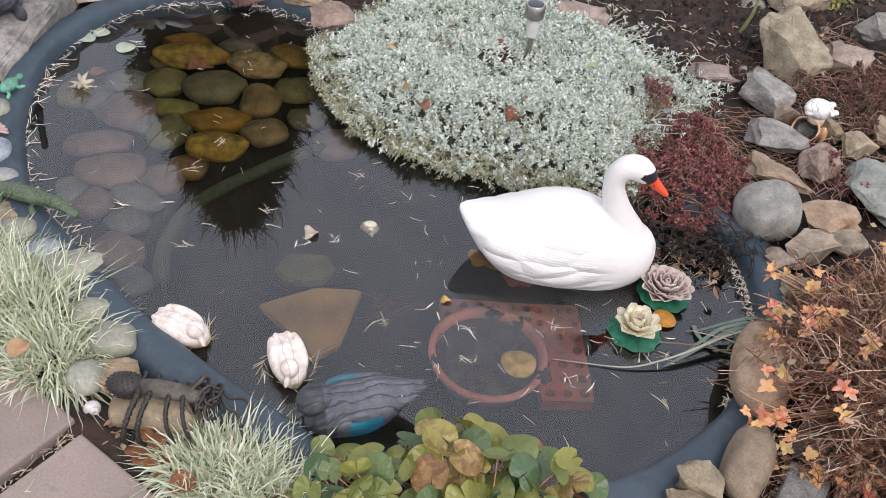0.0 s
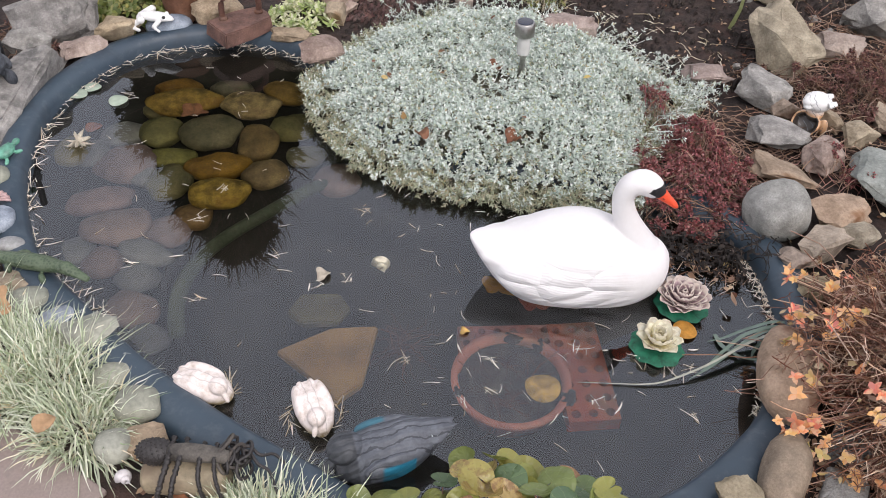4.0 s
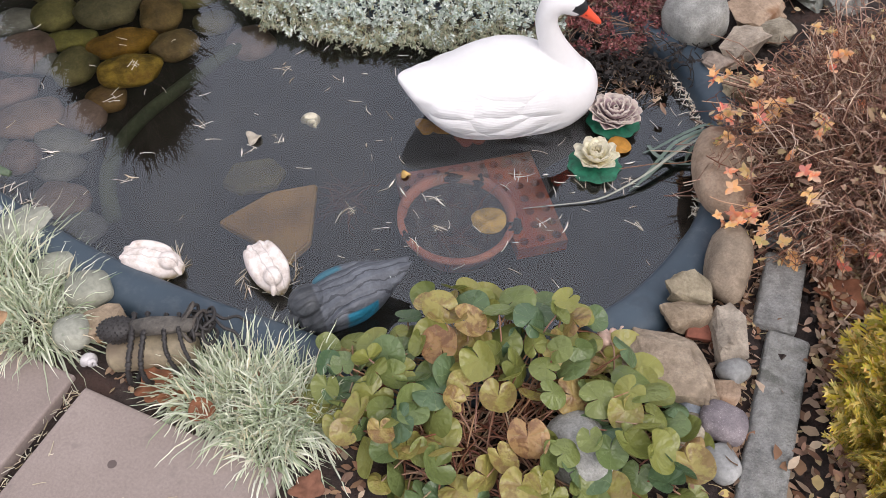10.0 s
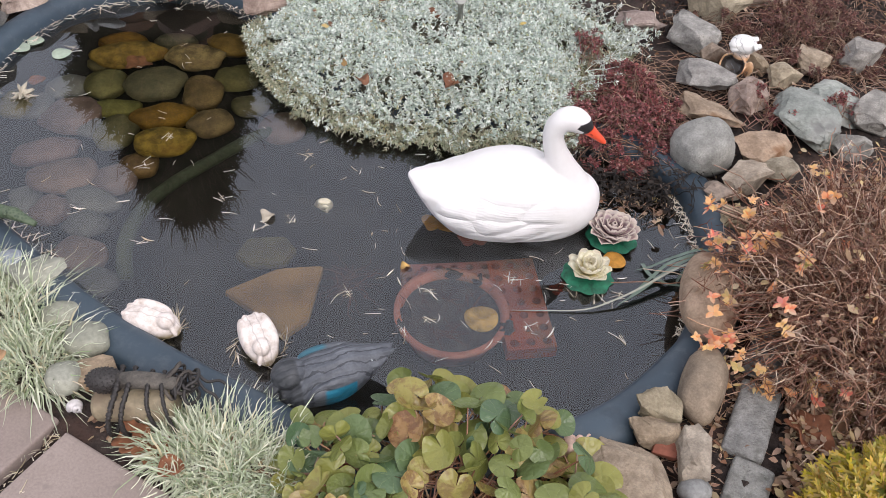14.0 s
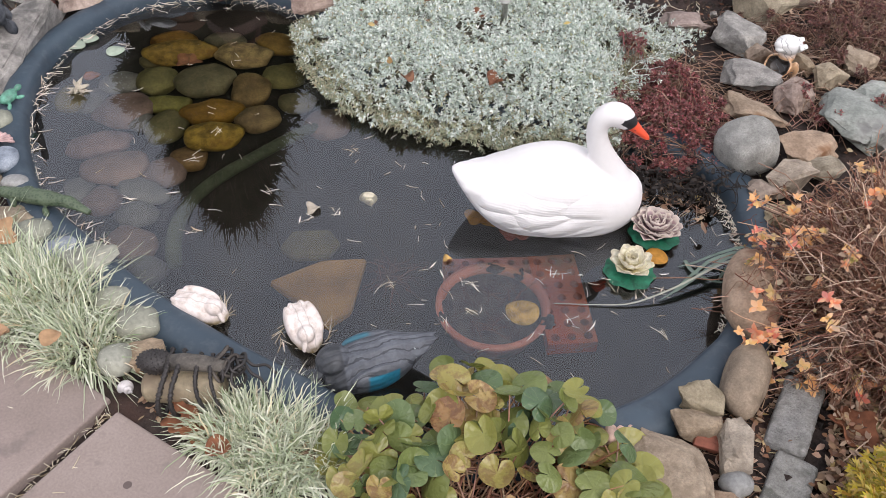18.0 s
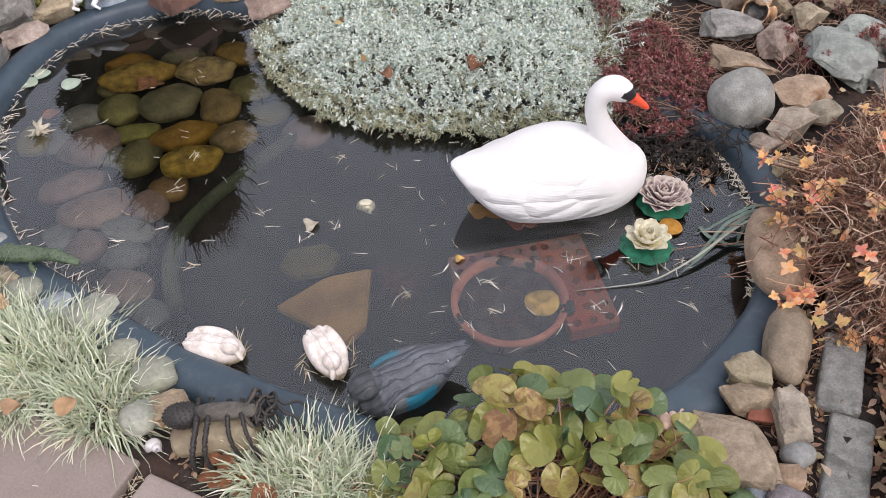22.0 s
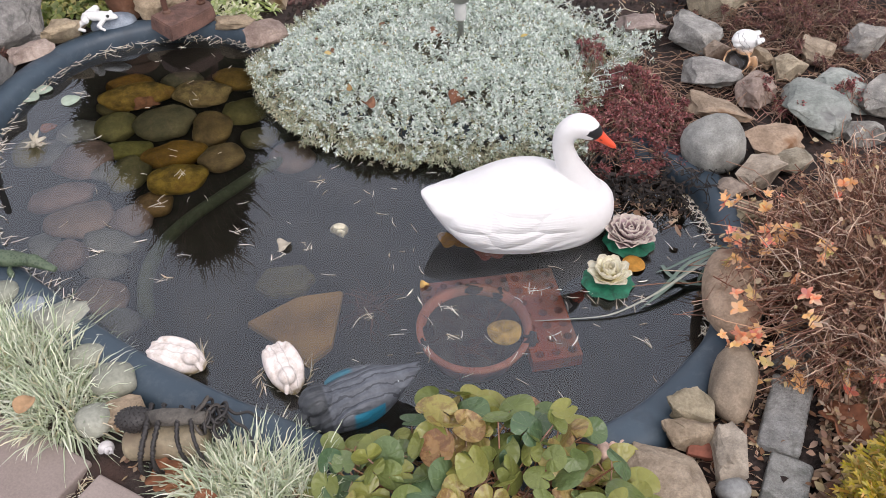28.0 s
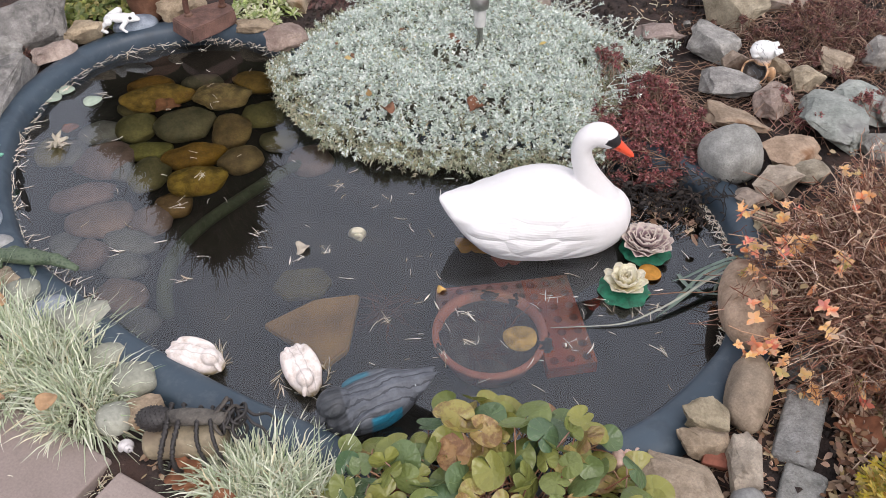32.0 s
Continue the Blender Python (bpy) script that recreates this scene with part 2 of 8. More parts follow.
def silt():
    n = Nodes("silted_plastic", 0.9, 0, 0.2)
    c = n.ramp(n.noise(3.2, 5), [(0.3, (0.016, 0.015, 0.014)), (0.7, (0.04, 0.036, 0.03))])
    c = n.mix(0.2, c, n.ramp(n.noise(30, 3), [(0.3, (0.5, 0.5, 0.5)), (0.7, (1.3, 1.3, 1.3))]), "MULTIPLY")
    return n.done(c)


M["silt"] = silt()
M["lip_silt"] = stone("algae_plastic", (0.035, 0.045, 0.025), (0.075, 0.085, 0.05), 6, 0.9, 0.1)


def water():
    """Still pond water: refraction and a mirror of the sky, with the faintest ripple."""
    n = Nodes("pond_water")
    n.t.nodes.remove(n.p)
    refr, gl, fr, mx = n.add("BsdfRefraction"), n.add("BsdfGlossy"), n.add("Fresnel"), n.add("MixShader")
    refr.inputs["IOR"].default_value, refr.inputs["Roughness"].default_value = 1.33, 0.0
    refr.inputs["Color"].default_value = (0.86, 0.87, 0.82, 1)
    gl.inputs["Roughness"].default_value = 0.0
    gl.inputs["Color"].default_value = (0.87, 0.925, 1.0, 1)
    fr.inputs["IOR"].default_value = WATER_IOR
    b = n.add("Bump")
    b.inputs["Strength"].default_value, b.inputs["Distance"].default_value = 0.03, 0.01
    n.put(b.inputs["Height"], n.noise(7, 1))
    for s in (refr, gl, fr):
        n.t.links.new(b.outputs[0], s.inputs["Normal"])
    n.t.links.new(fr.outputs[0], mx.inputs[0])
    n.t.links.new(refr.outputs[0], mx.inputs[1])
    n.t.links.new(gl.outputs[0], mx.inputs[2])
    n.t.links.new(mx.outputs[0], n.out.inputs[0])
    return n.mat


M["water"] = water()


def plain(name, c, rough=0.5, metal=0.0, var=0.2, scale=30.0, bump=0.15, spec=0.5, thin=0.0):
    n = Nodes(name, rough, metal, spec)
    lo = tuple(v * (1 - var) for v in c)
    hi = tuple(min(1, v * (1 + var)) for v in c)
    f = n.noise(scale, 4, 0.6)
    n.bump(f, bump, 0.002)
    return n.done(n.vary(n.ramp(f, [(0.3, lo), (0.7, hi)]), n.random(), 0.06, 0.006, 0.06), thin)


M["steel"] = plain("brushed_steel", (0.42, 0.41, 0.39), 0.35, 1.0, 0.15, 90)
M["solar"] = plain("solar_cell", (0.02, 0.025, 0.04), 0.15, 0.0, 0.3, 20, 0.0)
M["black_metal"] = plain("black_paint", (0.018, 0.018, 0.02), 0.45, 0, 0.3, 40)
M["cream_ceramic"] = plain("cream_ceramic", (0.62, 0.58, 0.5), 0.4, 0, 0.1, 20, 0.1)
M["lamp_tube"] = plain("frosted_plastic", (0.5, 0.5, 0.48), 0.25, 0, 0.1, 20, 0.0)
M["black_bead"] = plain("black_bead", (0.024, 0.021, 0.02), 0.5, 0, 0.5, 300, 0.6)
M["tan_ceramic"] = stone("tan_ceramic", (0.3, 0.25, 0.15), (0.42, 0.36, 0.23), 9, 0.6, 0.2, None, 0, (0.2, 0.15, 0.09))
M["dark_wood"] = stone("dark_wood", (0.045, 0.04, 0.036), (0.12, 0.105, 0.09), 25, 0.8, 0.5)
M["nacre"] = plain("worn_shell", (0.42, 0.4, 0.4), 0.5, 0, 0.45, 40, 0.2)
M["snail"] = plain("snail_shell", (0.6, 0.42, 0.34), 0.4, 0, 0.35, 40, 0.2)
M["bulb"] = plain("float_shell", (0.5, 0.46, 0.35), 0.5, 0, 0.3, 50, 0.2)
M["red_chip"] = plain("red_brick_chip", (0.21, 0.08, 0.052), 0.8, 0, 0.3, 40, 0.5)
M["pad"] = plain("green_foam_pad", (0.004, 0.105, 0.055), 0.6, 0, 0.55, 45, 0.2)
M["sunk_leaf"] = plain("rotting_yellow_leaf", (0.46, 0.29, 0.07), 0.7, 0, 0.65, 30, 0.3)
M["leaf_orange"] = plain("orange_leaf", (0.52, 0.27, 0.06), 0.6, 0, 0.3, 40, 0.2, 0.3, 0.25)
M["leaf_red"] = plain("red_leaf", (0.3, 0.085, 0.045), 0.6, 0, 0.3, 40, 0.2, 0.3, 0.25)
M["leaf_tan"] = plain("dry_tan_leaf", (0.45, 0.29, 0.17), 0.75, 0, 0.3, 40, 0.2, 0.3, 0.2)
M["leaf_brown"] = plain("dry_brown_leaf", (0.22, 0.1, 0.055), 0.75, 0, 0.4, 40, 0.2, 0.3, 0.15)
M["leaf_straw"] = plain("bleached_leaf", (0.5, 0.45, 0.36), 0.75, 0, 0.35, 50, 0.3, 0.3, 0.2)
M["leaf_pale"] = plain("pale_green_leaf", (0.4, 0.48, 0.38), 0.6, 0, 0.15, 40, 0.1, 0.3, 0.2)
M["strap"] = plain("grey_green_strap", (0.17, 0.235, 0.19), 0.5, 0, 0.25, 25, 0.2, 0.4, 0.2)
M["strap_pale"] = plain("fading_strap", (0.4, 0.41, 0.34), 0.55, 0, 0.2, 25, 0.2, 0.4, 0.2)

M["silver"] = leafy("silver_leaf", [(0.0, (0.36, 0.44, 0.38)), (0.35, (0.6, 0.67, 0.61)), (0.8, (0.8, 0.83, 0.79)), (0.94, (0.4, 0.46, 0.3)), (1.0, (0.44, 0.37, 0.24))], 0.8, 0.25, 80, 0.14)
M["silver_low"] = leafy("ageing_silver_leaf", [(0.0, (0.28, 0.31, 0.2)), (0.5, (0.36, 0.38, 0.27)), (0.8, (0.46, 0.44, 0.32)), (1.0, (0.3, 0.24, 0.13))], 0.8, 0.2, 80, 0.2)
M["silver_stem"] = leafy("grey_stem", [(0.0, (0.25, 0.24, 0.18)), (1.0, (0.16, 0.12, 0.08))], 0.9, 0.0)
# filler under the silver leaves, coloured dark for the shade in their gaps
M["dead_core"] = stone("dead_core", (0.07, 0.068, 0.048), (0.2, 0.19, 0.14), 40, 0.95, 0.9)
M["sedum"] = leafy("burgundy_leaf", [(0.0, (0.085, 0.03, 0.028)), (0.4, (0.17, 0.06, 0.056)), (0.8, (0.29, 0.11, 0.1)), (0.94, (0.35, 0.1, 0.12)), (1.0, (0.46, 0.28, 0.23))], 0.55, 0.15, 60, 0.3)
M["sedum_stem"] = leafy("reddish_stem", [(0.0, (0.2, 0.11, 0.085)), (0.75, (0.38, 0.26, 0.19)), (1.0, (0.36, 0.07, 0.1))], 0.8, 0.0)
M["dull_sedum"] = leafy("brown_red_leaf", [(0.0, (0.07, 0.032, 0.028)), (0.6, (0.15, 0.065, 0.055)), (1.0, (0.24, 0.13, 0.1))], 0.7, 0.1, 60, 0.3)
M["sunk_root"] = leafy("sunken_root", [(0.0, (0.05, 0.03, 0.025)), (1.0, (0.15, 0.085, 0.065))], 0.9, 0.0)
M["twig"] = leafy("brown_twig", [(0.0, (0.12, 0.07, 0.05)), (0.5, (0.25, 0.155, 0.11)), (1.0, (0.4, 0.29, 0.215))], 0.85, 0.0, 90, 0.2)
M["shrub_twig"] = leafy("shrub_twig", [(0.0, (0.1, 0.042, 0.03)), (0.4, (0.25, 0.125, 0.085)), (0.75, (0.43, 0.27, 0.19)), (1.0, (0.68, 0.53, 0.42))], 0.8, 0.0, 90, 0.2)
M["pale_straw"] = leafy("bleached_straw", [(0.0, (0.55, 0.46, 0.34)), (0.5, (0.74, 0.68, 0.57)), (1.0, (0.86, 0.82, 0.74))], 0.6, 0.1, 60, 0.12)
M["rotten_stem"] = leafy("rotten_stem", [(0.0, (0.012, 0.01, 0.009)), (0.85, (0.022, 0.016, 0.013)), (1.0, (0.12, 0.09, 0.07))], 0.6, 0.0)
M["dry_leaf"] = leafy("withered_leaf", [(0.0, (0.12, 0.055, 0.03)), (0.5, (0.22, 0.115, 0.06)), (0.8, (0.34, 0.23, 0.12)), (1.0, (0.42, 0.33, 0.14))], 0.75, 0.2, 60, 0.25)


def cluster_leaf():
    """Autumn leaves: one hue for each cluster, paler along its own patches."""
    n = Nodes("cluster_leaf", 0.6, 0, 0.3)
    r = n.random()
    c = n.ramp(r, [(0.0, (0.72, 0.2, 0.17)), (0.16, (0.82, 0.34, 0.2)), (0.42, (0.84, 0.46, 0.22)), (0.82, (0.8, 0.54, 0.25)), (0.95, (0.68, 0.54, 0.26)), (1.0, (0.44, 0.44, 0.16))])
    c = n.mix(n.step(n.noise(50, 3), 0.45, 0.65), c, (0.8, 0.52, 0.34))
    return n.done(n.vary(c, n.random(True), 0.16, 0.01, 0.12), 0.3)


M["autumn_leaf"] = cluster_leaf()
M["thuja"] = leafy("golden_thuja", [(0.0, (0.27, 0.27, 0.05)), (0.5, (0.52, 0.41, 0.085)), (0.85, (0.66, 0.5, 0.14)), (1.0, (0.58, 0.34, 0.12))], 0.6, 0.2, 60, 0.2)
# greener and darker: the shade inside the crown is put into this colour
M["thuja_shade"] = leafy("shaded_thuja", [(0.0, (0.09, 0.12, 0.02)), (1.0, (0.26, 0.25, 0.04))], 0.65, 0.1, 60, 0.2)
M["conifer"] = leafy("dark_conifer", [(0.0, (0.02, 0.03, 0.012)), (1.0, (0.045, 0.055, 0.022))], 0.7, 0.05, 30, 0.2)
M["bark"] = stone("bark", (0.06, 0.045, 0.035), (0.14, 0.1, 0.08), 9, 0.9, 0.8)
M["grass"] = leafy("variegated_grass", [(0.0, (0.26, 0.34, 0.19)), (0.12, (0.46, 0.52, 0.36)), (0.45, (0.58, 0.64, 0.48)), (0.85, (0.86, 0.87, 0.73)), (1.0, (0.66, 0.58, 0.4))], 0.55, 0.3, 40, 0.16)
M["straw"] = leafy("straw", [(0.0, (0.42, 0.34, 0.22)), (0.5, (0.6, 0.53, 0.4)), (1.0, (0.74, 0.69, 0.58))], 0.7, 0.1, 60, 0.15)
M["litter"] = leafy("leaf_litter", [(0.0, (0.13, 0.065, 0.04)), (0.3, (0.24, 0.14, 0.09)), (0.55, (0.32, 0.21, 0.14)), (0.85, (0.44, 0.33, 0.235)), (1.0, (0.45, 0.35, 0.16))], 0.8, 0.15, 50, 0.25)
M["cream_leaf"] = leafy("cream_edged_leaf", [(0.0, (0.28, 0.36, 0.14)), (0.4, (0.4, 0.47, 0.2)), (0.7, (0.62, 0.63, 0.4)), (1.0, (0.7, 0.7, 0.5))], 0.6, 0.25, 60, 0.12)
M["weed"] = leafy("weed_leaf", [(0.0, (0.1, 0.14, 0.04)), (0.6, (0.22, 0.25, 0.085)), (1.0, (0.38, 0.33, 0.12))], 0.6, 0.25, 60, 0.2)
M["petiole"] = leafy("reddish_petiole", [(0.0, (0.19, 0.075, 0.05)), (0.5, (0.33, 0.175, 0.12)), (1.0, (0.38, 0.27, 0.16))], 0.6, 0.0, 60, 0.15)


def kidney_leaf():
    """Fresh to yellowing kidney leaves: pale veins that fan from the stalk, brown patches on the old ones."""
    n = Nodes("kidney_leaf", 0.3, 0, 0.5)
    x, y, z = n.xyz()
    r = n.random()
    c = n.ramp(r, [(0.0, (0.085, 0.15, 0.08)), (0.2, (0.15, 0.205, 0.075)), (0.42, (0.21, 0.235, 0.065)), (0.76, (0.29, 0.29, 0.075)), (0.91, (0.4, 0.33, 0.11)), (1.0, (0.42, 0.25, 0.12))])
    ang = n.math("ADD", n.math("ARCTAN2", y, x), n.math("MULTIPLY_ADD", n.noise(3.5, 2), 0.7, -0.35))
    vein = n.math("ABSOLUTE", n.math("SINE", n.math("MULTIPLY", ang, 3.5)))
    wide = n.noise(5, 2)
    v = n.math("MULTIPLY", n.math("SUBTRACT", 1.0, n.step(n.math("MULTIPLY_ADD", wide, 0.05, vein), 0.03, 0.13)), 0.38)
    c = n.mix(v, c, (0.32, 0.38, 0.17))
    c = n.mix(0.3, c, n.ramp(n.noise(2.2, 4), [(0.3, (0.62, 0.6, 0.5)), (0.7, (1.15, 1.12, 1.05))]), "MULTIPLY")
    old = n.math("MULTIPLY", n.step(n.noise(2.6, 5, 0.65), 0.46, 0.6), n.math("MULTIPLY", n.step(r, 0.6, 0.98), 0.7))
    c = n.mix(old, c, (0.17, 0.075, 0.045))
    n.bump(vein, 0.08, 0.04)
    n.bump(n.noise(3, 2), 0.2, 0.06)
    return n.done(c, 0.22)


M["kidney"] = kidney_leaf()


def petal(name, base, tip, edge):
    n = Nodes(name, 0.55, 0, 0.4)
    x, y, z = n.xyz()
    c = n.mix(n.step(x, 0.005, 0.05), base, tip)
    c = n.mix(n.math("MULTIPLY", n.step(n.noise(120, 3, 0.7), 0.5, 0.7), 0.35), c, edge)
    rim = n.add("Attribute", attribute_name="rim").outputs["Fac"]
    c = n.mix(n.math("MULTIPLY", n.step(n.math("MULTIPLY_ADD", n.noise(80, 2), 0.2, rim), 0.9, 1.05), 0.75), c, edge)
    n.bump(n.noise(60, 3), 0.3, 0.002)
    return n.done(n.vary(c, n.random(), 0.1, 0.008, 0.1), 0.1)


M["petal_cream"] = petal("cream_petal", (0.66, 0.58, 0.3), (0.82, 0.8, 0.67), (0.56, 0.5, 0.35))
M["petal_mauve"] = petal("mauve_petal", (0.16, 0.09, 0.12), (0.42, 0.31, 0.32), (0.62, 0.55, 0.47))


def swan_paint():
    """White moulded swan with carved flank feathers, a black mask with an eye spur and an orange bill."""
    n = Nodes("painted_swan", 0.5, 0, 0.4)
    x, y, z = n.xyz()
    c = n.ramp(n.noise(9, 5, 0.7), [(0.3, (0.66, 0.645, 0.64)), (0.7, (0.74, 0.73, 0.73))])
    low = n.math("MULTIPLY", n.math("SUBTRACT", 1.0, n.step(z, 0.0, 0.022)), n.step(n.noise(40, 4), 0.35, 0.7))
    c = n.mix(low, c, (0.46, 0.43, 0.36))
    c = n.mix(n.math("MULTIPLY", n.step(n.noise(55, 4, 0.7), 0.66, 0.74), 0.25), c, (0.5, 0.47, 0.42))
    dx, dz = n.math("SUBTRACT", x, 0.163), n.math("SUBTRACT", z, 0.336)
    wob = n.math("MULTIPLY_ADD", n.noise(60, 2), 0.006, -0.003)
    ahead = n.math("ADD", n.math("SUBTRACT", n.math("MULTIPLY", dx, 0.8), n.math("MULTIPLY", dz, 0.6)), wob)
    over = n.math("ADD", n.math("ADD", n.math("MULTIPLY", dx, 0.6), n.math("MULTIPLY", dz, 0.8)), wob)
    front = n.math("MULTIPLY", n.math("GREATER_THAN", x, 0.145), n.math("GREATER_THAN", z, 0.266))
    spur = n.math("MULTIPLY", n.step(ahead, -0.012, -0.010), n.math("MULTIPLY", n.step(over, 0.003, 0.005), n.math("SUBTRACT", 1.0, n.step(n.math("SUBTRACT", over, n.math("MULTIPLY", ahead, 0.75)), 0.027, 0.029))))
    mask = n.math("MAXIMUM", spur, n.step(ahead, 0.017, 0.019))
    c = n.mix(n.math("MULTIPLY", mask, front), c, (0.022, 0.022, 0.024))
    c = n.mix(n.math("MULTIPLY", n.step(n.math("SUBTRACT", ahead, n.math("MULTIPLY", over, 0.35)), 0.029, 0.031), front), c, (0.72, 0.085, 0.035))
    nostril = n.math("MULTIPLY", n.math("LESS_THAN", n.math("ABSOLUTE", n.math("SUBTRACT", ahead, 0.046)), 0.004), n.math("LESS_THAN", n.math("ABSOLUTE", n.math("SUBTRACT", over, 0.007)), 0.002))
    c = n.mix(n.math("MULTIPLY", nostril, n.math("MULTIPLY", front, 0.8)), c, (0.1, 0.015, 0.01))
    mp = n.add("Mapping")
    n.put(mp.inputs["Vector"], n.obj)
    mp.inputs["Rotation"].default_value = (0, radians(-14), 0)
    mp.inputs["Scale"].default_value = (10, 3, 24)
    warp = n.add("Mix", data_type="VECTOR")
    warp.inputs[0].default_value = 0.3
    nz = n.add("TexNoise")
    n.put(nz.inputs["Vector"], n.obj)
    nz.inputs["Scale"].default_value = 9
    n.put(warp.inputs[4], mp.outputs[0])
    n.put(warp.inputs[5], nz.outputs["Color"])
    v = n.add("TexVoronoi", feature="DISTANCE_TO_EDGE")
    n.put(v.inputs["Vector"], warp.outputs[1])
    v.inputs["Scale"].default_value = 1.0
    w = n.add("TexWave", wave_type="BANDS", bands_direction="Z")
    n.put(w.inputs["Vector"], warp.outputs[1])
    w.inputs["Scale"].default_value, w.inputs["Distortion"].default_value, w.inputs["Detail"].default_value = 2.6, 5, 2
    side = n.math("MULTIPLY", n.step(n.math("ABSOLUTE", y), 0.06, 0.11), n.math("SUBTRACT", 1.0, n.step(z, 0.13, 0.185)))
    side = n.math("MULTIPLY", side, n.math("SUBTRACT", 1.0, n.step(x, 0.06, 0.19)))
    groove = n.math("POWER", n.step(v.outputs["Distance"], 0.0, 0.3), 0.6)
    n.bump(n.math("MULTIPLY", groove, side), 0.8, 0.008)
    n.bump(n.math("MULTIPLY", w.outputs["Fac"], side), 0.3, 0.0018)
    n.bump(n.noise(30, 4), 0.15, 0.003)
    return n.done(c)


M["swan"] = swan_paint()


def duck_paint():
    n = Nodes("painted_duck", 0.55, 0, 0.4)
    x, y, z = n.xyz()
    c = n.ramp(n.noise(16, 5, 0.7), [(0.3, (0.06, 0.067, 0.08)), (0.7, (0.15, 0.162, 0.185))])
    w = n.add("TexWave", wave_type="BANDS", bands_direction="Y")
    n.put(w.inputs["Vector"], n.obj)
    w.inputs["Scale"].default_value, w.inputs["Distortion"].default_value, w.inputs["Detail"].default_value = 14, 7, 4
    c = n.mix(n.math("MULTIPLY", n.math("LESS_THAN", w.outputs["Fac"], 0.06), 0.7), c, (0.02, 0.022, 0.028))
    rag = n.math("MULTIPLY_ADD", n.noise(45, 3), 0.02, -0.01)
    yr = n.math("ADD", y, rag)
    near = n.math("MULTIPLY", n.math("MULTIPLY", n.step(yr, 0.05, 0.054), n.math("SUBTRACT", 1.0, n.step(z, 0.074, 0.08))), n.math("MULTIPLY", n.step(x, -0.06, -0.055), n.math("SUBTRACT", 1.0, n.step(x, 0.015, 0.025))))
    far = n.math("MULTIPLY", n.math("SUBTRACT", 1.0, n.step(yr, -0.045, -0.04)), n.math("MULTIPLY", n.step(x, -0.015, 0.0), n.math("SUBTRACT", 1.0, n.step(x, 0.06, 0.068))))
    c = n.mix(n.math("MULTIPLY", near, 0.92), c, (0.012, 0.19, 0.3))
    c = n.mix(n.math("MULTIPLY", far, 0.7), c, (0.02, 0.15, 0.21))
    white = n.math("MULTIPLY", n.math("SUBTRACT", 1.0, n.step(x, -0.105, -0.1)), n.math("MULTIPLY", n.step(y, 0.02, 0.025), n.step(n.noise(60, 3), 0.58, 0.66)))
    c = n.mix(white, c, (0.45, 0.5, 0.5))
    head = n.step(x, 0.068, 0.075)
    c = n.mix(head, c, n.ramp(n.noise(40, 4), [(0.3, (0.03, 0.034, 0.04)), (0.7, (0.075, 0.08, 0.088))]))
    fine = n.add("TexWave", wave_type="BANDS", bands_direction="Y")
    n.put(fine.inputs["Vector"], n.obj)
    fine.inputs["Scale"].default_value, fine.inputs["Distortion"].default_value, fine.inputs["Detail"].default_value = 38, 5, 3
    n.bump(w.outputs["Fac"], 0.6, 0.005)
    n.bump(fine.outputs["Fac"], 0.3, 0.002)
    n.bump(n.noise(70, 4), 0.4, 0.003)
    return n.done(c)


M["duck"] = duck_paint()


def chick_paint():
    n = Nodes("weathered_white_paint", 0.55, 0, 0.4)
    x, y, z = n.xyz()
    c = n.ramp(n.noise(40, 5, 0.7), [(0.3, (0.48, 0.4, 0.34)), (0.55, (0.74, 0.67, 0.63))])
    low = n.math("MULTIPLY", n.math("SUBTRACT", 1.0, n.step(z, 0.006, 0.03)), n.step(n.noise(60, 3), 0.25, 0.55))
    c = n.mix(low, c, (0.3, 0.22, 0.09))
    line = n.math("LESS_THAN", n.math("ABSOLUTE", n.math("ADD", n.math("ABSOLUTE", y), n.math("MULTIPLY_ADD", n.noise(50, 2), 0.012, -0.016))), 0.0013)
    c = n.mix(n.math("MULTIPLY", line, 0.3), c, (0.12, 0.095, 0.08))
    n.bump(n.noise(60, 4), 0.3, 0.003)
    return n.done(c)


M["chick"] = chick_paint()


def croc_paint():
    n = Nodes("green_resin", 0.5, 0, 0.4)
    v = n.add("TexVoronoi")
    n.put(v.inputs["Vector"], n.obj)
    v.inputs["Scale"].default_value = 130
    c = n.ramp(n.noise(20, 4), [(0.3, (0.025, 0.045, 0.025)), (0.7, (0.075, 0.11, 0.065))])
    c = n.mix(n.math("MULTIPLY", n.step(v.outputs["Distance"], 0.3, 0.6), 0.4), c, (0.14, 0.17, 0.11))
    n.bump(v.outputs["Distance"], 0.6, 0.003)
    return n.done(c)


M["croc"] = croc_paint()


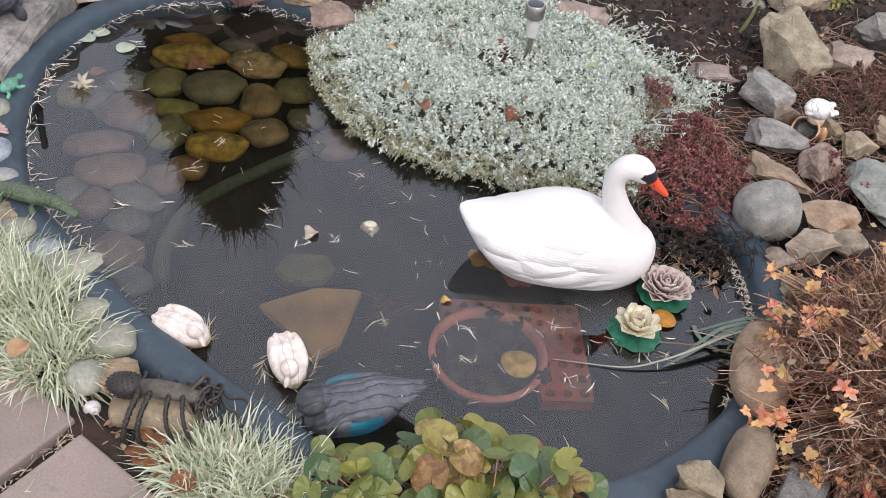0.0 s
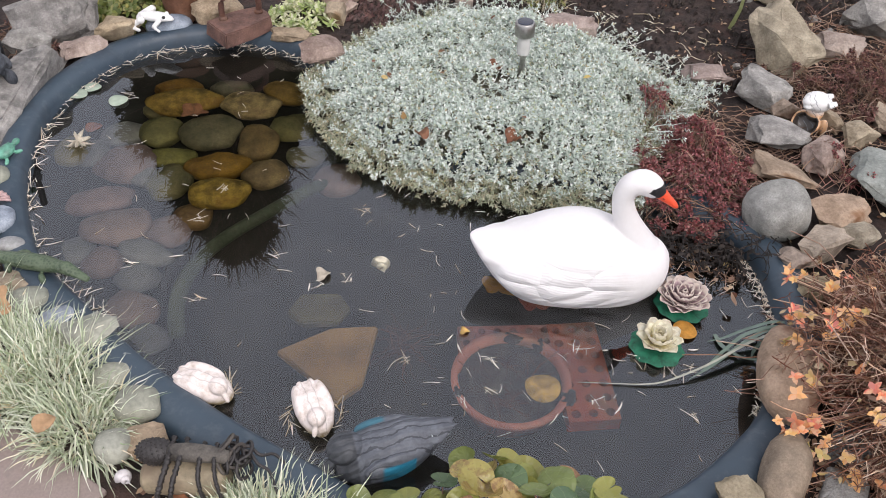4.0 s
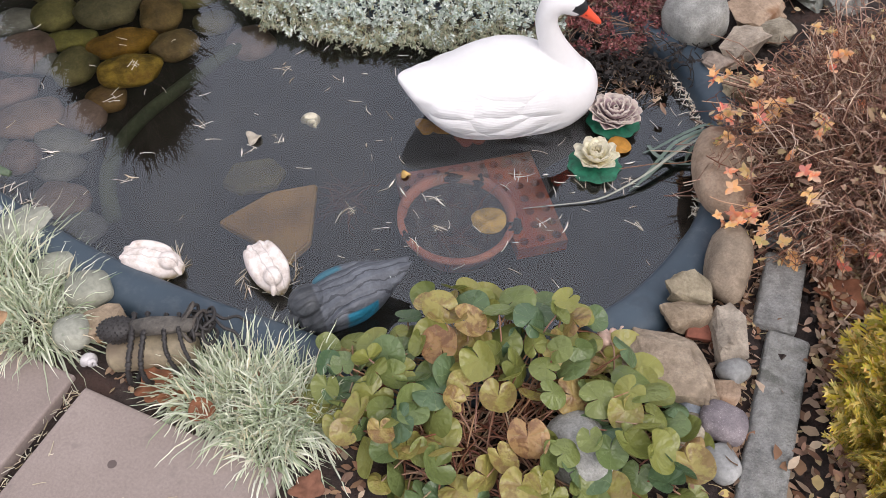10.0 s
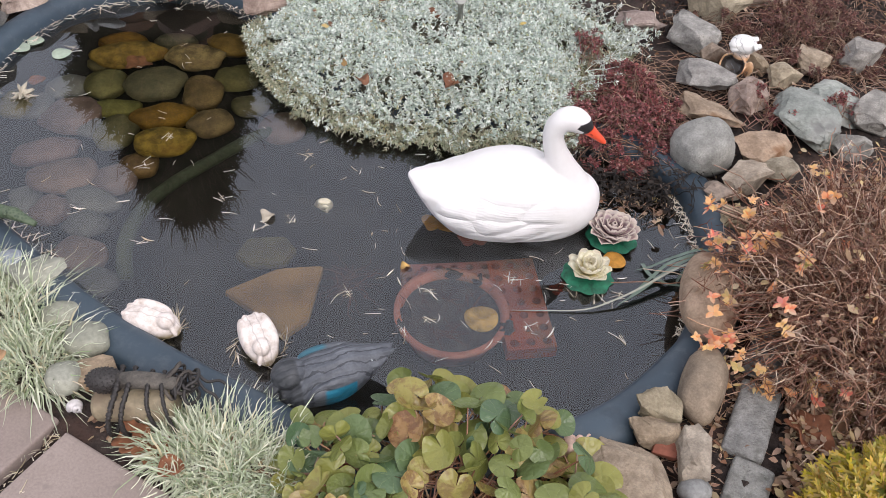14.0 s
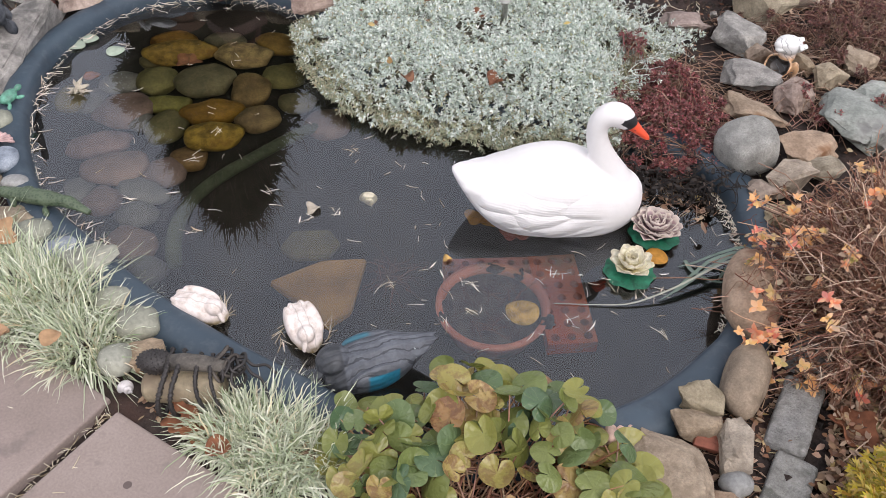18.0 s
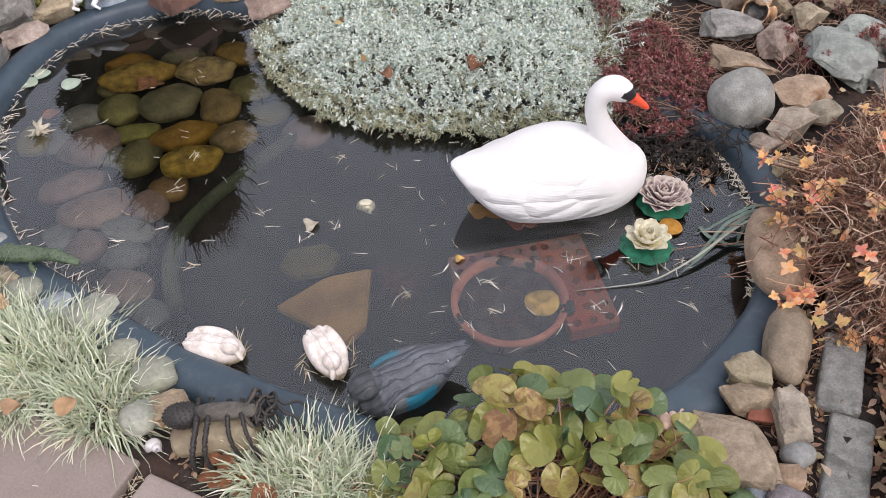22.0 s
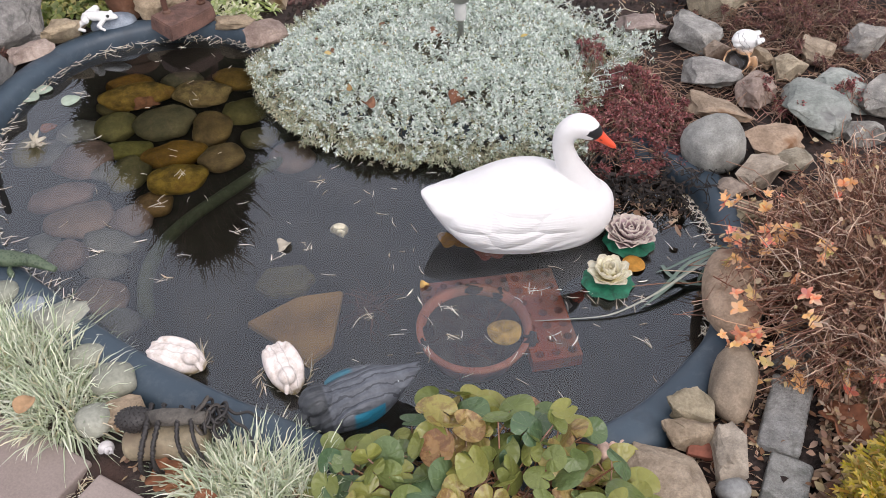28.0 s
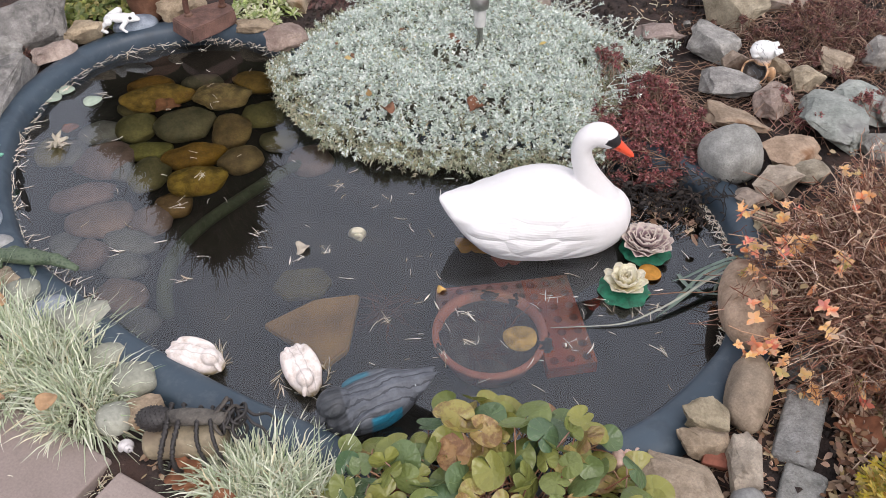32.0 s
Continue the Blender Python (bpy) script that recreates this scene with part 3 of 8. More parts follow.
def cat_paint():
    n = Nodes("painted_figurine", 0.35, 0, 0.5)
    x, y, z = n.xyz()
    c = n.mix(n.step(z, 0.062, 0.088), (0.55, 0.33, 0.18), (0.66, 0.665, 0.65))
    # inside of the hollow: a soil-dark colour that also holds its shade
    d = n.math("ADD", n.math("ADD", n.math("MULTIPLY", x, -0.42), n.math("MULTIPLY", y, -0.72)), n.math("MULTIPLY", z, 0.55))
    off = [n.math("SUBTRACT", q, n.math("MULTIPLY_ADD", d, k, h)) for q, k, h in ((x, -0.42, 0.003), (y, -0.72, 0.014), (z, 0.55, 0.022))]
    rr = n.math("ADD", n.math("ADD", n.math("MULTIPLY", off[0], off[0]), n.math("MULTIPLY", off[1], off[1])), n.math("MULTIPLY", off[2], off[2]))
    inner = n.math("MULTIPLY", n.math("LESS_THAN", rr, 0.037 ** 2), n.math("MULTIPLY", n.math("GREATER_THAN", d, -0.012), n.math("LESS_THAN", z, 0.06)))
    c = n.mix(inner, c, (0.05, 0.042, 0.036))
    s = n.math("LESS_THAN", n.math("ABSOLUTE", n.math("SINE", n.math("MULTIPLY_ADD", x, 150, n.math("MULTIPLY_ADD", z, 90, n.math("MULTIPLY", n.noise(30, 2), 9))))), 0.16)
    s = n.math("MULTIPLY", s, n.math("GREATER_THAN", n.noise(35, 1), 0.44))
    c = n.mix(n.math("MULTIPLY", s, 0.85), c, (0.12, 0.13, 0.14))
    return n.done(c)


M["cat"] = cat_paint()
M["figure_green"] = plain("green_figurine", (0.1, 0.27, 0.2), 0.4, 0, 0.6, 45, 0.2)
M["slate_figure"] = stone("slate_figure", (0.045, 0.053, 0.065), (0.13, 0.145, 0.165), 30, 0.8, 0.9)
M["striped_shell"] = plain("pink_shell", (0.45, 0.3, 0.28), 0.5, 0, 0.5, 30, 0.2)


# ---- mesh helpers ----
rng = np.random.default_rng(7)


def mesh_from(name, verts, faces, material, smooth=True):
    me = bpy.data.meshes.new(name)
    me.from_pydata(verts if isinstance(verts, list) else verts.tolist(), [], faces if isinstance(faces, list) else faces.tolist())
    if smooth:
        me.polygons.foreach_set("use_smooth", [True] * len(me.polygons))
    me.materials.append(M[material])
    me.update()
    return me


def mesh_of(name, bm, material, smooth=True):
    me = bpy.data.meshes.new(name)
    bm.to_mesh(me)
    bm.free()
    if smooth:
        me.polygons.foreach_set("use_smooth", [True] * len(me.polygons))
    me.materials.append(M[material])
    return me


def part(name, data, parent=None, m=None, label=""):
    """One mesh object, under a thing or on its own, at the pose m."""
    ob = new(name, data)
    if parent is not None:
        ob.parent = parent
    if m is not None:
        ob.matrix_basis = m
    if label:
        tagged(ob, label)
    return ob


def thing(name, label, category, m=None, group="", kind=""):
    ob = new(name)
    ob.empty_display_size = 0.05
    if m is not None:
        ob.matrix_basis = m
    return tagged(ob, label, category, group, kind)


def at(x, y, z=0.0, rz=0.0, rx=0.0, ry=0.0, s=(1, 1, 1)):
    return pose(x, y, z, rx, ry, rz) @ Matrix.Diagonal((*s, 1))


def unit(v):
    return v / np.maximum(np.linalg.norm(v, axis=-1, keepdims=True), 1e-9)


def blades(paths, width, side, taper=(0.6, 1.0, 0.75, 0.05)):
    """Flat leaves along paths (N, K, 3), with widths (N,) across the directions side (N, 3)."""
    n, k, _ = paths.shape
    prof = np.interp(np.linspace(0, 1, k), np.linspace(0, 1, len(taper)), taper)
    half = 0.5 * width[:, None] * prof[None]
    off = half[..., None] * side[:, None, :]
    v = np.stack([paths - off, paths + off], 2).reshape(-1, 3)
    i = (np.arange(n)[:, None] * k + np.arange(k - 1)[None]).ravel() * 2
    f = np.stack([i, i + 1, i + 3, i + 2], 1)
    return v, f


def tubes(paths, r0, r1, sides=3):
    """Thin tapering stalks along paths (N, K, 3)."""
    n, k, _ = paths.shape
    d = unit(np.gradient(paths, axis=1))
    a = unit(np.cross(d, np.array([0.31, 0.23, 0.92])))
    b = np.cross(d, a)
    r = (np.asarray(r0).reshape(-1, 1) * np.linspace(1, 0, k) + np.asarray(r1).reshape(-1, 1) * np.linspace(0, 1, k))[..., None, None]
    ang = np.arange(sides) * 2 * math.pi / sides
    ring = a[:, :, None] * np.cos(ang)[:, None] + b[:, :, None] * np.sin(ang)[:, None]
    v = (paths[:, :, None] + r * ring).reshape(-1, 3)
    base = (np.arange(n)[:, None, None] * k + np.arange(k - 1)[None, :, None]) * sides
    j = np.arange(sides)
    j2 = (j + 1) % sides
    f = np.stack([base + j, base + j2, base + sides + j2, base + sides + j], -1).reshape(-1, 4)
    return v, f


def join(parts):
    vs, fs, n = [], [], 0
    for v, f in parts:
        vs.append(v)
        fs.append(np.asarray(f) + n)
        n += len(v)
    return np.concatenate(vs), np.concatenate(fs)


def arcs(base, ahead, length, droop, k=5, wob=0.0):
    """Paths that leave base along ahead and bend down by droop."""
    s = np.linspace(0, 1, k)[None, :, None]
    p = base[:, None] + ahead[:, None] * length[:, None, None] * s
    p[..., 2] -= (droop * length)[:, None] * np.linspace(0, 1, k)[None] ** 2
    if wob:
        p += rng.normal(0, wob, p.shape) * s * length[:, None, None]
    return p


def inside(poly, p):
    x, y = p[..., 0], p[..., 1]
    c = np.zeros(x.shape, bool)
    for (x0, y0), (x1, y1) in zip(poly, np.roll(poly, -1, 0)):
        c ^= ((y0 > y) != (y1 > y)) & (x < (x1 - x0) * (y - y0) / (y1 - y0 + 1e-12) + x0)
    return c


def edge_distance(poly, p):
    """Distance from points (N, 2) to a closed outline; negative inside."""
    best = np.full(len(p), 1e9)
    for a, b in zip(poly, np.roll(poly, -1, 0)):
        d = b - a
        t = np.clip(((p - a) @ d) / (d @ d), 0, 1)
        best = np.minimum(best, np.linalg.norm(p - a - t[:, None] * d, axis=1))
    return np.where(inside(poly, p), -best, best)


def closed_curve(points, per=8):
    p = np.array(points, float)
    out = []
    n = len(p)
    for i in range(n):
        a, b, c, d = p[i - 1], p[i], p[(i + 1) % n], p[(i + 2) % n]
        for t in np.arange(per) / per:
            out.append(0.5 * (2 * b + (c - a) * t + (2 * a - 5 * b + 4 * c - d) * t * t + (3 * b - a - 3 * c + d) * t ** 3))
    return np.array(out)


def scatter(poly, n, margin=0.0):
    poly = np.asarray(poly, float)
    lo, hi = poly.min(0), poly.max(0)
    out = np.zeros((0, 2))
    while len(out) < n:
        p = lo + rng.random((n * 3, 2)) * (hi - lo)
        p = p[edge_distance(poly, p) < -margin]
        out = np.concatenate([out, p])
    return out[:n]


def smooth01(v):
    v = np.clip(v, 0, 1)
    return v * v * (3 - 2 * v)


def bumps(x, y):
    return 0.014 * noise.noise((x * 6, y * 6, 0)) + 0.008 * noise.noise((x * 19, y * 19, 3))


def ground_z(x, y, rough=True):
    """Nearly level, lumpy soil; it climbs a little into the rock bed."""
    x, y = np.asarray(x, float), np.asarray(y, float)
    z = 0.022 + 0.05 * smooth01((x - 1.05) / 0.6) * smooth01((y - 1.8) / 0.8) + 0.03 * smooth01((y - 3.1) / 0.8)
    if rough:
        z = z + np.array([bumps(a, b) for a, b in zip(x.ravel(), y.ravel())]).reshape(x.shape)
    return z


# ---- pond: outline of the water, moulded basin, water sheet ----
POND = closed_curve([
    (-0.12, 1.268), (-0.28, 1.362), (-0.46, 1.492), (-0.62, 1.622), (-0.77, 1.765), (-0.92, 1.94), (-1.03, 2.15),
    (-1.108, 2.39), (-1.128, 2.64), (-1.068, 2.87), (-0.945, 3.06), (-0.755, 3.15), (-0.53, 3.165), (-0.35, 3.08),
    (-0.22, 2.92), (-0.14, 2.72), (-0.03, 2.54), (0.12, 2.42), (0.32, 2.35), (0.56, 2.31), (0.8, 2.25), (0.97, 2.14),
    (1.055, 2.0), (1.068, 1.8), (1.03, 1.63), (0.925, 1.45), (0.83, 1.35), (0.705, 1.25), (0.58, 1.185), (0.4, 1.13),
    (0.2, 1.125), (0.02, 1.18)])


def outward(curve):
    d = np.roll(curve, -1, 0) - np.roll(curve, 1, 0)
    return unit(np.stack([-d[:, 1], d[:, 0]], 1)) * (1 if edge_distance(curve, curve[:1] + 0.02 * unit(np.stack([-d[:1, 1], d[:1, 0]], 1)))[0] > 0 else -1)


OUT = outward(POND)
FAR_LEFT = smooth01((-0.2 - POND[:, 0]) / 0.2) * smooth01((POND[:, 1] - 1.75) / 0.3)
POND = POND + OUT * (0.024 * FAR_LEFT)[:, None]


def pond_rim():
    prof = [(0.124, -0.03), (0.122, 0.018), (0.113, 0.04), (0.095, 0.055), (0.07, 0.062), (0.044, 0.062), (0.021, 0.055), (0.007, 0.04), (0.001, 0.015), (0.0, -0.01), (-0.012, -0.08), (-0.02, -0.12)]
    n = len(POND)
    v = np.concatenate([np.c_[POND + OUT * (o * (1 - 0.2 * FAR_LEFT))[:, None], np.full(n, z)] for o, z in prof])
    wob = np.sin(np.arange(n) * 2 * math.pi / n * 9) * 0.003
    v[:, 2] += np.tile(wob, len(prof)) * (v[:, 2] > 0)
    f = [(a * n + i, a * n + (i + 1) % n, (a + 1) * n + (i + 1) % n, (a + 1) * n + i) for a in range(len(prof) - 1) for i in range(n)]
    ob = part("pond_rim", mesh_from("pond_rim", v, f, "liner"))
    tagged(ob, "dark blue-grey moulded plastic pond rim with rounded lip", "pond rim", kind="structure")


def pond_basin():
    deep = closed_curve([(-0.62, 2.02), (-0.45, 2.2), (-0.25, 2.42), (0.05, 2.3), (0.4, 2.2), (0.8, 2.08), (0.93, 1.85), (0.85, 1.55), (0.6, 1.3), (0.25, 1.23), (-0.1, 1.4), (-0.4, 1.62)], 5)
    xs, ys = np.arange(-1.2, 1.16, 0.02), np.arange(1.02, 3.27, 0.02)
    gx, gy = np.meshgrid(xs, ys)
    p = np.c_[gx.ravel(), gy.ravel()]
    d, dd = -edge_distance(POND, p), edge_distance(deep, p)
    z = -0.03 - 0.23 * smooth01(d / 0.1)
    z = z - 0.2 * (1 - smooth01((dd + 0.04) / 0.07))
    ridge = np.exp(-((dd - 0.045) / 0.022) ** 2) * 0.075 * smooth01((d - 0.1) / 0.1)
    z += ridge + 0.004 * np.sin(p[:, 0] * 31 + p[:, 1] * 17)
    ny, nx = gx.shape
    keep = d > -0.045
    ok = keep.reshape(ny, nx)
    f = [(j * nx + i, j * nx + i + 1, (j + 1) * nx + i + 1, (j + 1) * nx + i) for j in range(ny - 1) for i in range(nx - 1) if ok[j, i] and ok[j, i + 1] and ok[j + 1, i] and ok[j + 1, i + 1]]
    me = mesh_from("pond_basin", np.c_[p, z], f, "silt")
    bm = bmesh.new()
    bm.from_mesh(me)
    bmesh.ops.delete(bm, geom=[v for v in bm.verts if not v.link_faces], context="VERTS")
    bm.to_mesh(me)
    bm.free()
    ob = tagged(part("pond_basin", me), "silt-covered stepped plastic pond floor", "pond basin", kind="structure")
    lip = np.array([(-0.585, 1.82), (-0.60, 1.93), (-0.575, 2.06), (-0.50, 2.18), (-0.39, 2.29), (-0.265, 2.415), (-0.2, 2.47)])
    for _ in range(3):
        lip = np.concatenate([lip[:1], np.stack([lip[:-1] * 0.75 + lip[1:] * 0.25, lip[:-1] * 0.25 + lip[1:] * 0.75], 1).reshape(-1, 2), lip[-1:]])
    v, f = tubes(np.c_[lip, -0.135 - 0.06 * np.abs(np.linspace(-1, 1, len(lip))) ** 6][None], 0.024, 0.024, 12)
    part("shelf_lip", mesh_from("shelf_lip", v, f, "lip_silt"), ob, None, "rounded olive-green lip of the planting shelf")


def pond_water():
    n = len(POND)
    me = mesh_from("water", np.c_[POND + OUT * 0.006, np.zeros(n)], [tuple(range(n - 1, -1, -1))], "water", False)
    ob = part("water", me)
    ob.visible_shadow = False
    tagged(ob, "still clear pond water that mirrors a grey sky", "water", kind="structure")


def ground():
    near_x, near_y = np.arange(-2.2, 3.01, 0.04), np.arange(-0.4, 5.01, 0.04)
    far = np.array([0.4, 1.2, 3, 8, 20, 60, 200, 700])
    xs, ys = np.r_[-2.2 - far[::-1], near_x, 3.0 + far], np.r_[-0.4 - far[::-1], near_y, 5.0 + far]
    gx, gy = np.meshgrid(xs, ys)
    p = np.c_[gx.ravel(), gy.ravel()]
    z = ground_z(p[:, 0], p[:, 1], False)
    near = (np.abs(p[:, 0]) < 3.2) & (p[:, 1] > -0.6) & (p[:, 1] < 5.2)
    z[near] += np.array([bumps(x, y) for x, y in p[near]])
    d = np.full(len(p), 9.0)
    d[near] = edge_distance(POND, p[near])
    z = np.where(d < 0.16, np.minimum(z, 0.012), z)
    slab = near & (p[:, 1] < 1.37 - 0.68 * (p[:, 0] + 0.89)) & (p[:, 0] < -0.05)
    z = np.where(slab, 0.004, z)
    ny, nx = gx.shape
    ok = (d > 0.05).reshape(ny, nx)
    f = [(j * nx + i, j * nx + i + 1, (j + 1) * nx + i + 1, (j + 1) * nx + i) for j in range(ny - 1) for i in range(nx - 1) if ok[j, i] and ok[j, i + 1] and ok[j + 1, i] and ok[j + 1, i + 1]]
    me = mesh_from("ground", np.c_[p, z], f, "soil")
    tagged(part("ground", me), "dark crumbly garden soil", "soil", kind="structure")


pond_rim()
pond_basin()
pond_water()
ground()


# ---- paving ----
def slab_mesh(w, d, h, seed):
    bm = bmesh.new()
    bmesh.ops.create_cube(bm, size=1, matrix=Matrix.Diagonal((w, d, h, 1)))
    bmesh.ops.bevel(bm, geom=list(bm.edges), offset=0.006, segments=2, affect="EDGES", profile=0.5)
    for v in bm.verts:
        k = noise.noise_vector(v.co * 9 + Vector((seed * 7.1, 0, 0)))
        v.co += Vector((k.x, k.y, k.z * 0.3)) * 0.004
    return mesh_of("slab", bm, "paving", False)


pavement = thing("pavement", "worn brownish-grey concrete paving slabs", "paving", at(-0.58, 1.2, 0.0, -34), kind="structure")
for _i, (_x, _y, _w, _d) in enumerate([(0.262, -0.205, 0.49, 0.39), (-0.27, -0.19, 0.50, 0.39), (0.262, -0.625, 0.49, 0.41), (-0.27, -0.61, 0.50, 0.41), (-0.79, -0.19, 0.5, 0.39), (0.262, -1.06, 0.49, 0.42), (-0.27, -1.05, 0.5, 0.42), (-0.79, -0.61, 0.5, 0.41)]):
    part("slab", slab_mesh(_w, _d, 0.05, _i), pavement, at(_x, _y, 0.015, 0.4 * (_i % 3 - 1)))


# ---- stones ----
def rock_mesh(seed, w, d, h, material, cuts=9, rough=0.05):
    """A broken rock: the hull of a few corners, with worn edges and a rough skin."""
    r = np.random.default_rng(seed)
    bm = bmesh.new()
    for q in unit(r.normal(size=(cuts + 10, 3))):
        q = np.sign(q) * np.abs(q) ** 0.75
        bm.verts.new(Vector(q * r.uniform(0.8, 1.05)))
    hull = bmesh.ops.convex_hull(bm, input=bm.verts)
    bmesh.ops.delete(bm, geom=[v for v in bm.verts if not v.link_faces], context="VERTS")
    bmesh.ops.dissolve_limit(bm, angle_limit=radians(17), verts=bm.verts, edges=bm.edges)
    bmesh.ops.bevel(bm, geom=list(bm.edges), offset=0.045, segments=2, affect="EDGES", profile=0.6)
    bmesh.ops.triangulate(bm, faces=bm.faces)
    bmesh.ops.subdivide_edges(bm, edges=[e for e in bm.edges if e.calc_length() > 0.25], cuts=2, use_grid_fill=True)
    bmesh.ops.triangulate(bm, faces=bm.faces)
    for v in bm.verts:
        v.co += noise.noise_vector(v.co * 1.7 + Vector((seed, 0, 0))) * rough * 1.8 + noise.noise_vector(v.co * 5 + Vector((0, seed, 0))) * rough * 0.9 + noise.noise_vector(v.co * 13 + Vector((0, seed, 3))) * rough * 0.35
    lo = [min(v.co[a] for v in bm.verts) for a in range(3)]
    hi = [max(v.co[a] for v in bm.verts) for a in range(3)]
    for v in bm.verts:
        v.co = Vector([((v.co[a] - lo[a]) / (hi[a] - lo[a]) - 0.5) * s for a, s in enumerate((w, d, h))])
    bmesh.ops.recalc_face_normals(bm, faces=bm.faces)
    me = mesh_of("rock", bm, material)
    me.set_sharp_from_angle(angle=radians(20))
    return me


def pebble_mesh(seed, w, d, h, material, sub=3, lump=0.0):
    bm = bmesh.new()
    bmesh.ops.create_icosphere(bm, subdivisions=sub, radius=0.5)
    for v in bm.verts:
        k = noise.noise(v.co * 2.2 + Vector((seed * 3.7, seed, 0))) + lump * noise.noise(v.co * 3.6 + Vector((seed, 0, seed * 1.3)))
        v.co = Vector([math.copysign((2 * abs(q)) ** (0.86 if lump < 0.5 else 0.97) / 2, q) for q in v.co]) * (1 + (0.15 + 0.1 * lump) * k)
        v.co = Vector((v.co.x * w, v.co.y * d, v.co.z * h))
    return mesh_of("pebble", bm, material)


_seed = [100]


def rock(x, y, zc, w, d, h, material, yaw=0, label="", cuts=9, tilt=0, rough=0.085, group="rocks round the pond", name="rock"):
    _seed[0] += 1
    ob = part(name, rock_mesh(_seed[0], w * 1.1, d * 1.1, h * 1.08, material, cuts, rough), None, at(x, y, zc, yaw, tilt))
    return tagged(ob, label or "rough broken grey garden rock on soil", "rock", group)


def pebble(x, y, zc, w, d, h, material, yaw=0, label="", tilt=0, group="pebbles round the pond", name="pebble"):
    _seed[0] += 1
    ob = part(name, pebble_mesh(_seed[0], w * 1.05, d * 1.05, h * 1.05, material, 3, 0.6 if name == "river_stone" else 0.15), None, at(x, y, zc, yaw, tilt))
    return tagged(ob, label or "smooth rounded grey pebble beside the pond rim", "pebble", group)


# rock bed beyond the right-hand rim
rock(1.45, 3.09, 0.13, 0.18, 0.33, 0.2, "warm_rock", 22, "tall upright grey slab of broken rock", 6, 14)
rock(1.318, 2.815, 0.09, 0.15, 0.21, 0.1, "grey_rock", 35, "angular grey rock with a flat face", 6)
rock(1.295, 2.535, 0.085, 0.19, 0.14, 0.07, "grey_rock", -20, "flat grey-brown stone under a figurine", 7)
rock(1.15, 2.91, 0.08, 0.17, 0.10, 0.08, "red_rock", 5, "low pinkish-grey rock behind silver foliage")
rock(1.56, 2.53, 0.1, 0.11, 0.085, 0.075, "warm_rock", 10, "small brownish rock among dry stems")
rock(1.407, 2.42, 0.085, 0.15, 0.12, 0.09, "red_rock", 30, "dull reddish-grey rock with sedum on it")
rock(1.258, 2.35, 0.07, 0.22, 0.095, 0.055, "tan_rock", -28, "long flat tan slab of layered rock", 6)
rock(1.365, 2.15, 0.08, 0.18, 0.13, 0.07, "tan_rock", 20, "flat brown sandstone piece", 6)
rock(1.262, 2.01, 0.07, 0.17, 0.10, 0.08, "warm_rock", 35, "pale brown broken rock beside the rim")
rock(1.385, 2.04, 0.07, 0.11, 0.08, 0.06, "warm_rock", 0, "small pale rock beside a sandstone piece")
rock(1.165, 1.955, 0.062, 0.10, 0.08, 0.06, "tan_rock", 10, "small tan rock wedged against the rim")
rock(1.18, 1.84, 0.06, 0.10, 0.09, 0.07, "warm_rock", 50, "small tan rock wedged against the rim")
rock(1.685, 3.07, 0.12, 0.17, 0.11, 0.10, "red_rock", -8, "reddish rock overgrown with dry stems")
rock(0.66, 3.20, 0.10, 0.23, 0.13, 0.12, "red_rock", -12, "pinkish boulder behind the silver foliage")
rock(1.36, 2.69, 0.085, 0.08, 0.08, 0.07, "tan_rock", 15, "small orange-brown stone beside a figurine")
rock(1.49, 2.63, 0.085, 0.09, 0.11, 0.09, "tan_rock", 60, "small orange-brown stone beside a figurine")
rock(1.555, 2.285, 0.09, 0.2, 0.27, 0.11, "pale_green_rock", -20, "large pale grey-green flat rock", 13)
rock(1.7, 2.38, 0.085, 0.17, 0.2, 0.1, "pale_green_rock", 25, "large pale grey-green flat rock", 13)
rock(1.79, 2.31, 0.10, 0.17, 0.14, 0.10, "grey_rock", 40, "rough grey rock at the back of the bed")
rock(1.66, 2.17, 0.08, 0.12, 0.11, 0.08, "grey_rock", 10, "small bluish-grey rock beside a flat pale rock")
rock(1.97, 2.28, 0.10, 0.15, 0.12, 0.10, "warm_rock", 0, "brownish-grey rock at the end of the bed")
rock(1.70, 2.62, 0.10, 0.14, 0.11, 0.09, "warm_rock", 60, "brownish rock half under dry stems")
rock(1.86, 2.62, 0.12, 0.15, 0.12, 0.11, "grey_rock", 25, "pale grey rock half under dry stems")
rock(1.325, 3.64, 0.11, 0.22, 0.14, 0.12, "tan_rock", 8, "broad orange-brown rock behind the bed")
rock(1.62, 3.52, 0.11, 0.24, 0.15, 0.12, "warm_rock", 15, "blocky grey rock behind the bed", 6)
rock(1.435, 3.54, 0.07, 0.11, 0.09, 0.07, "grey_rock", 0, "small grey rock in dark soil")
rock(1.95, 3.30, 0.14, 0.30, 0.22, 0.18, "grey_rock", 15, "large flat-topped grey rock behind the bed", 6)
rock(0.83, 3.63, 0.09, 0.16, 0.12, 0.1, "pale_rock", 0, "whitish stone at the back of the soil", 12)
rock(0.40, 3.60, 0.09, 0.17, 0.11, 0.1, "pale_rock", 14, "whitish stone behind the silver foliage", 12)
pebble(1.158, 2.128, 0.095, 0.182, 0.172, 0.165, "granite", 10, "round speckled grey granite boulder by the rim", name="boulder")
for _x, _y, _s in ((1.70, 3.36, 0.05), (1.73, 3.28, 0.035), (1.28, 3.0, 0.025), (1.56, 3.22, 0.04), (1.6, 2.98, 0.03)):
    rock(_x, _y, 0.07, _s, _s, _s, "grey_rock", 20, "small loose grey stone on soil", group="small loose stones")

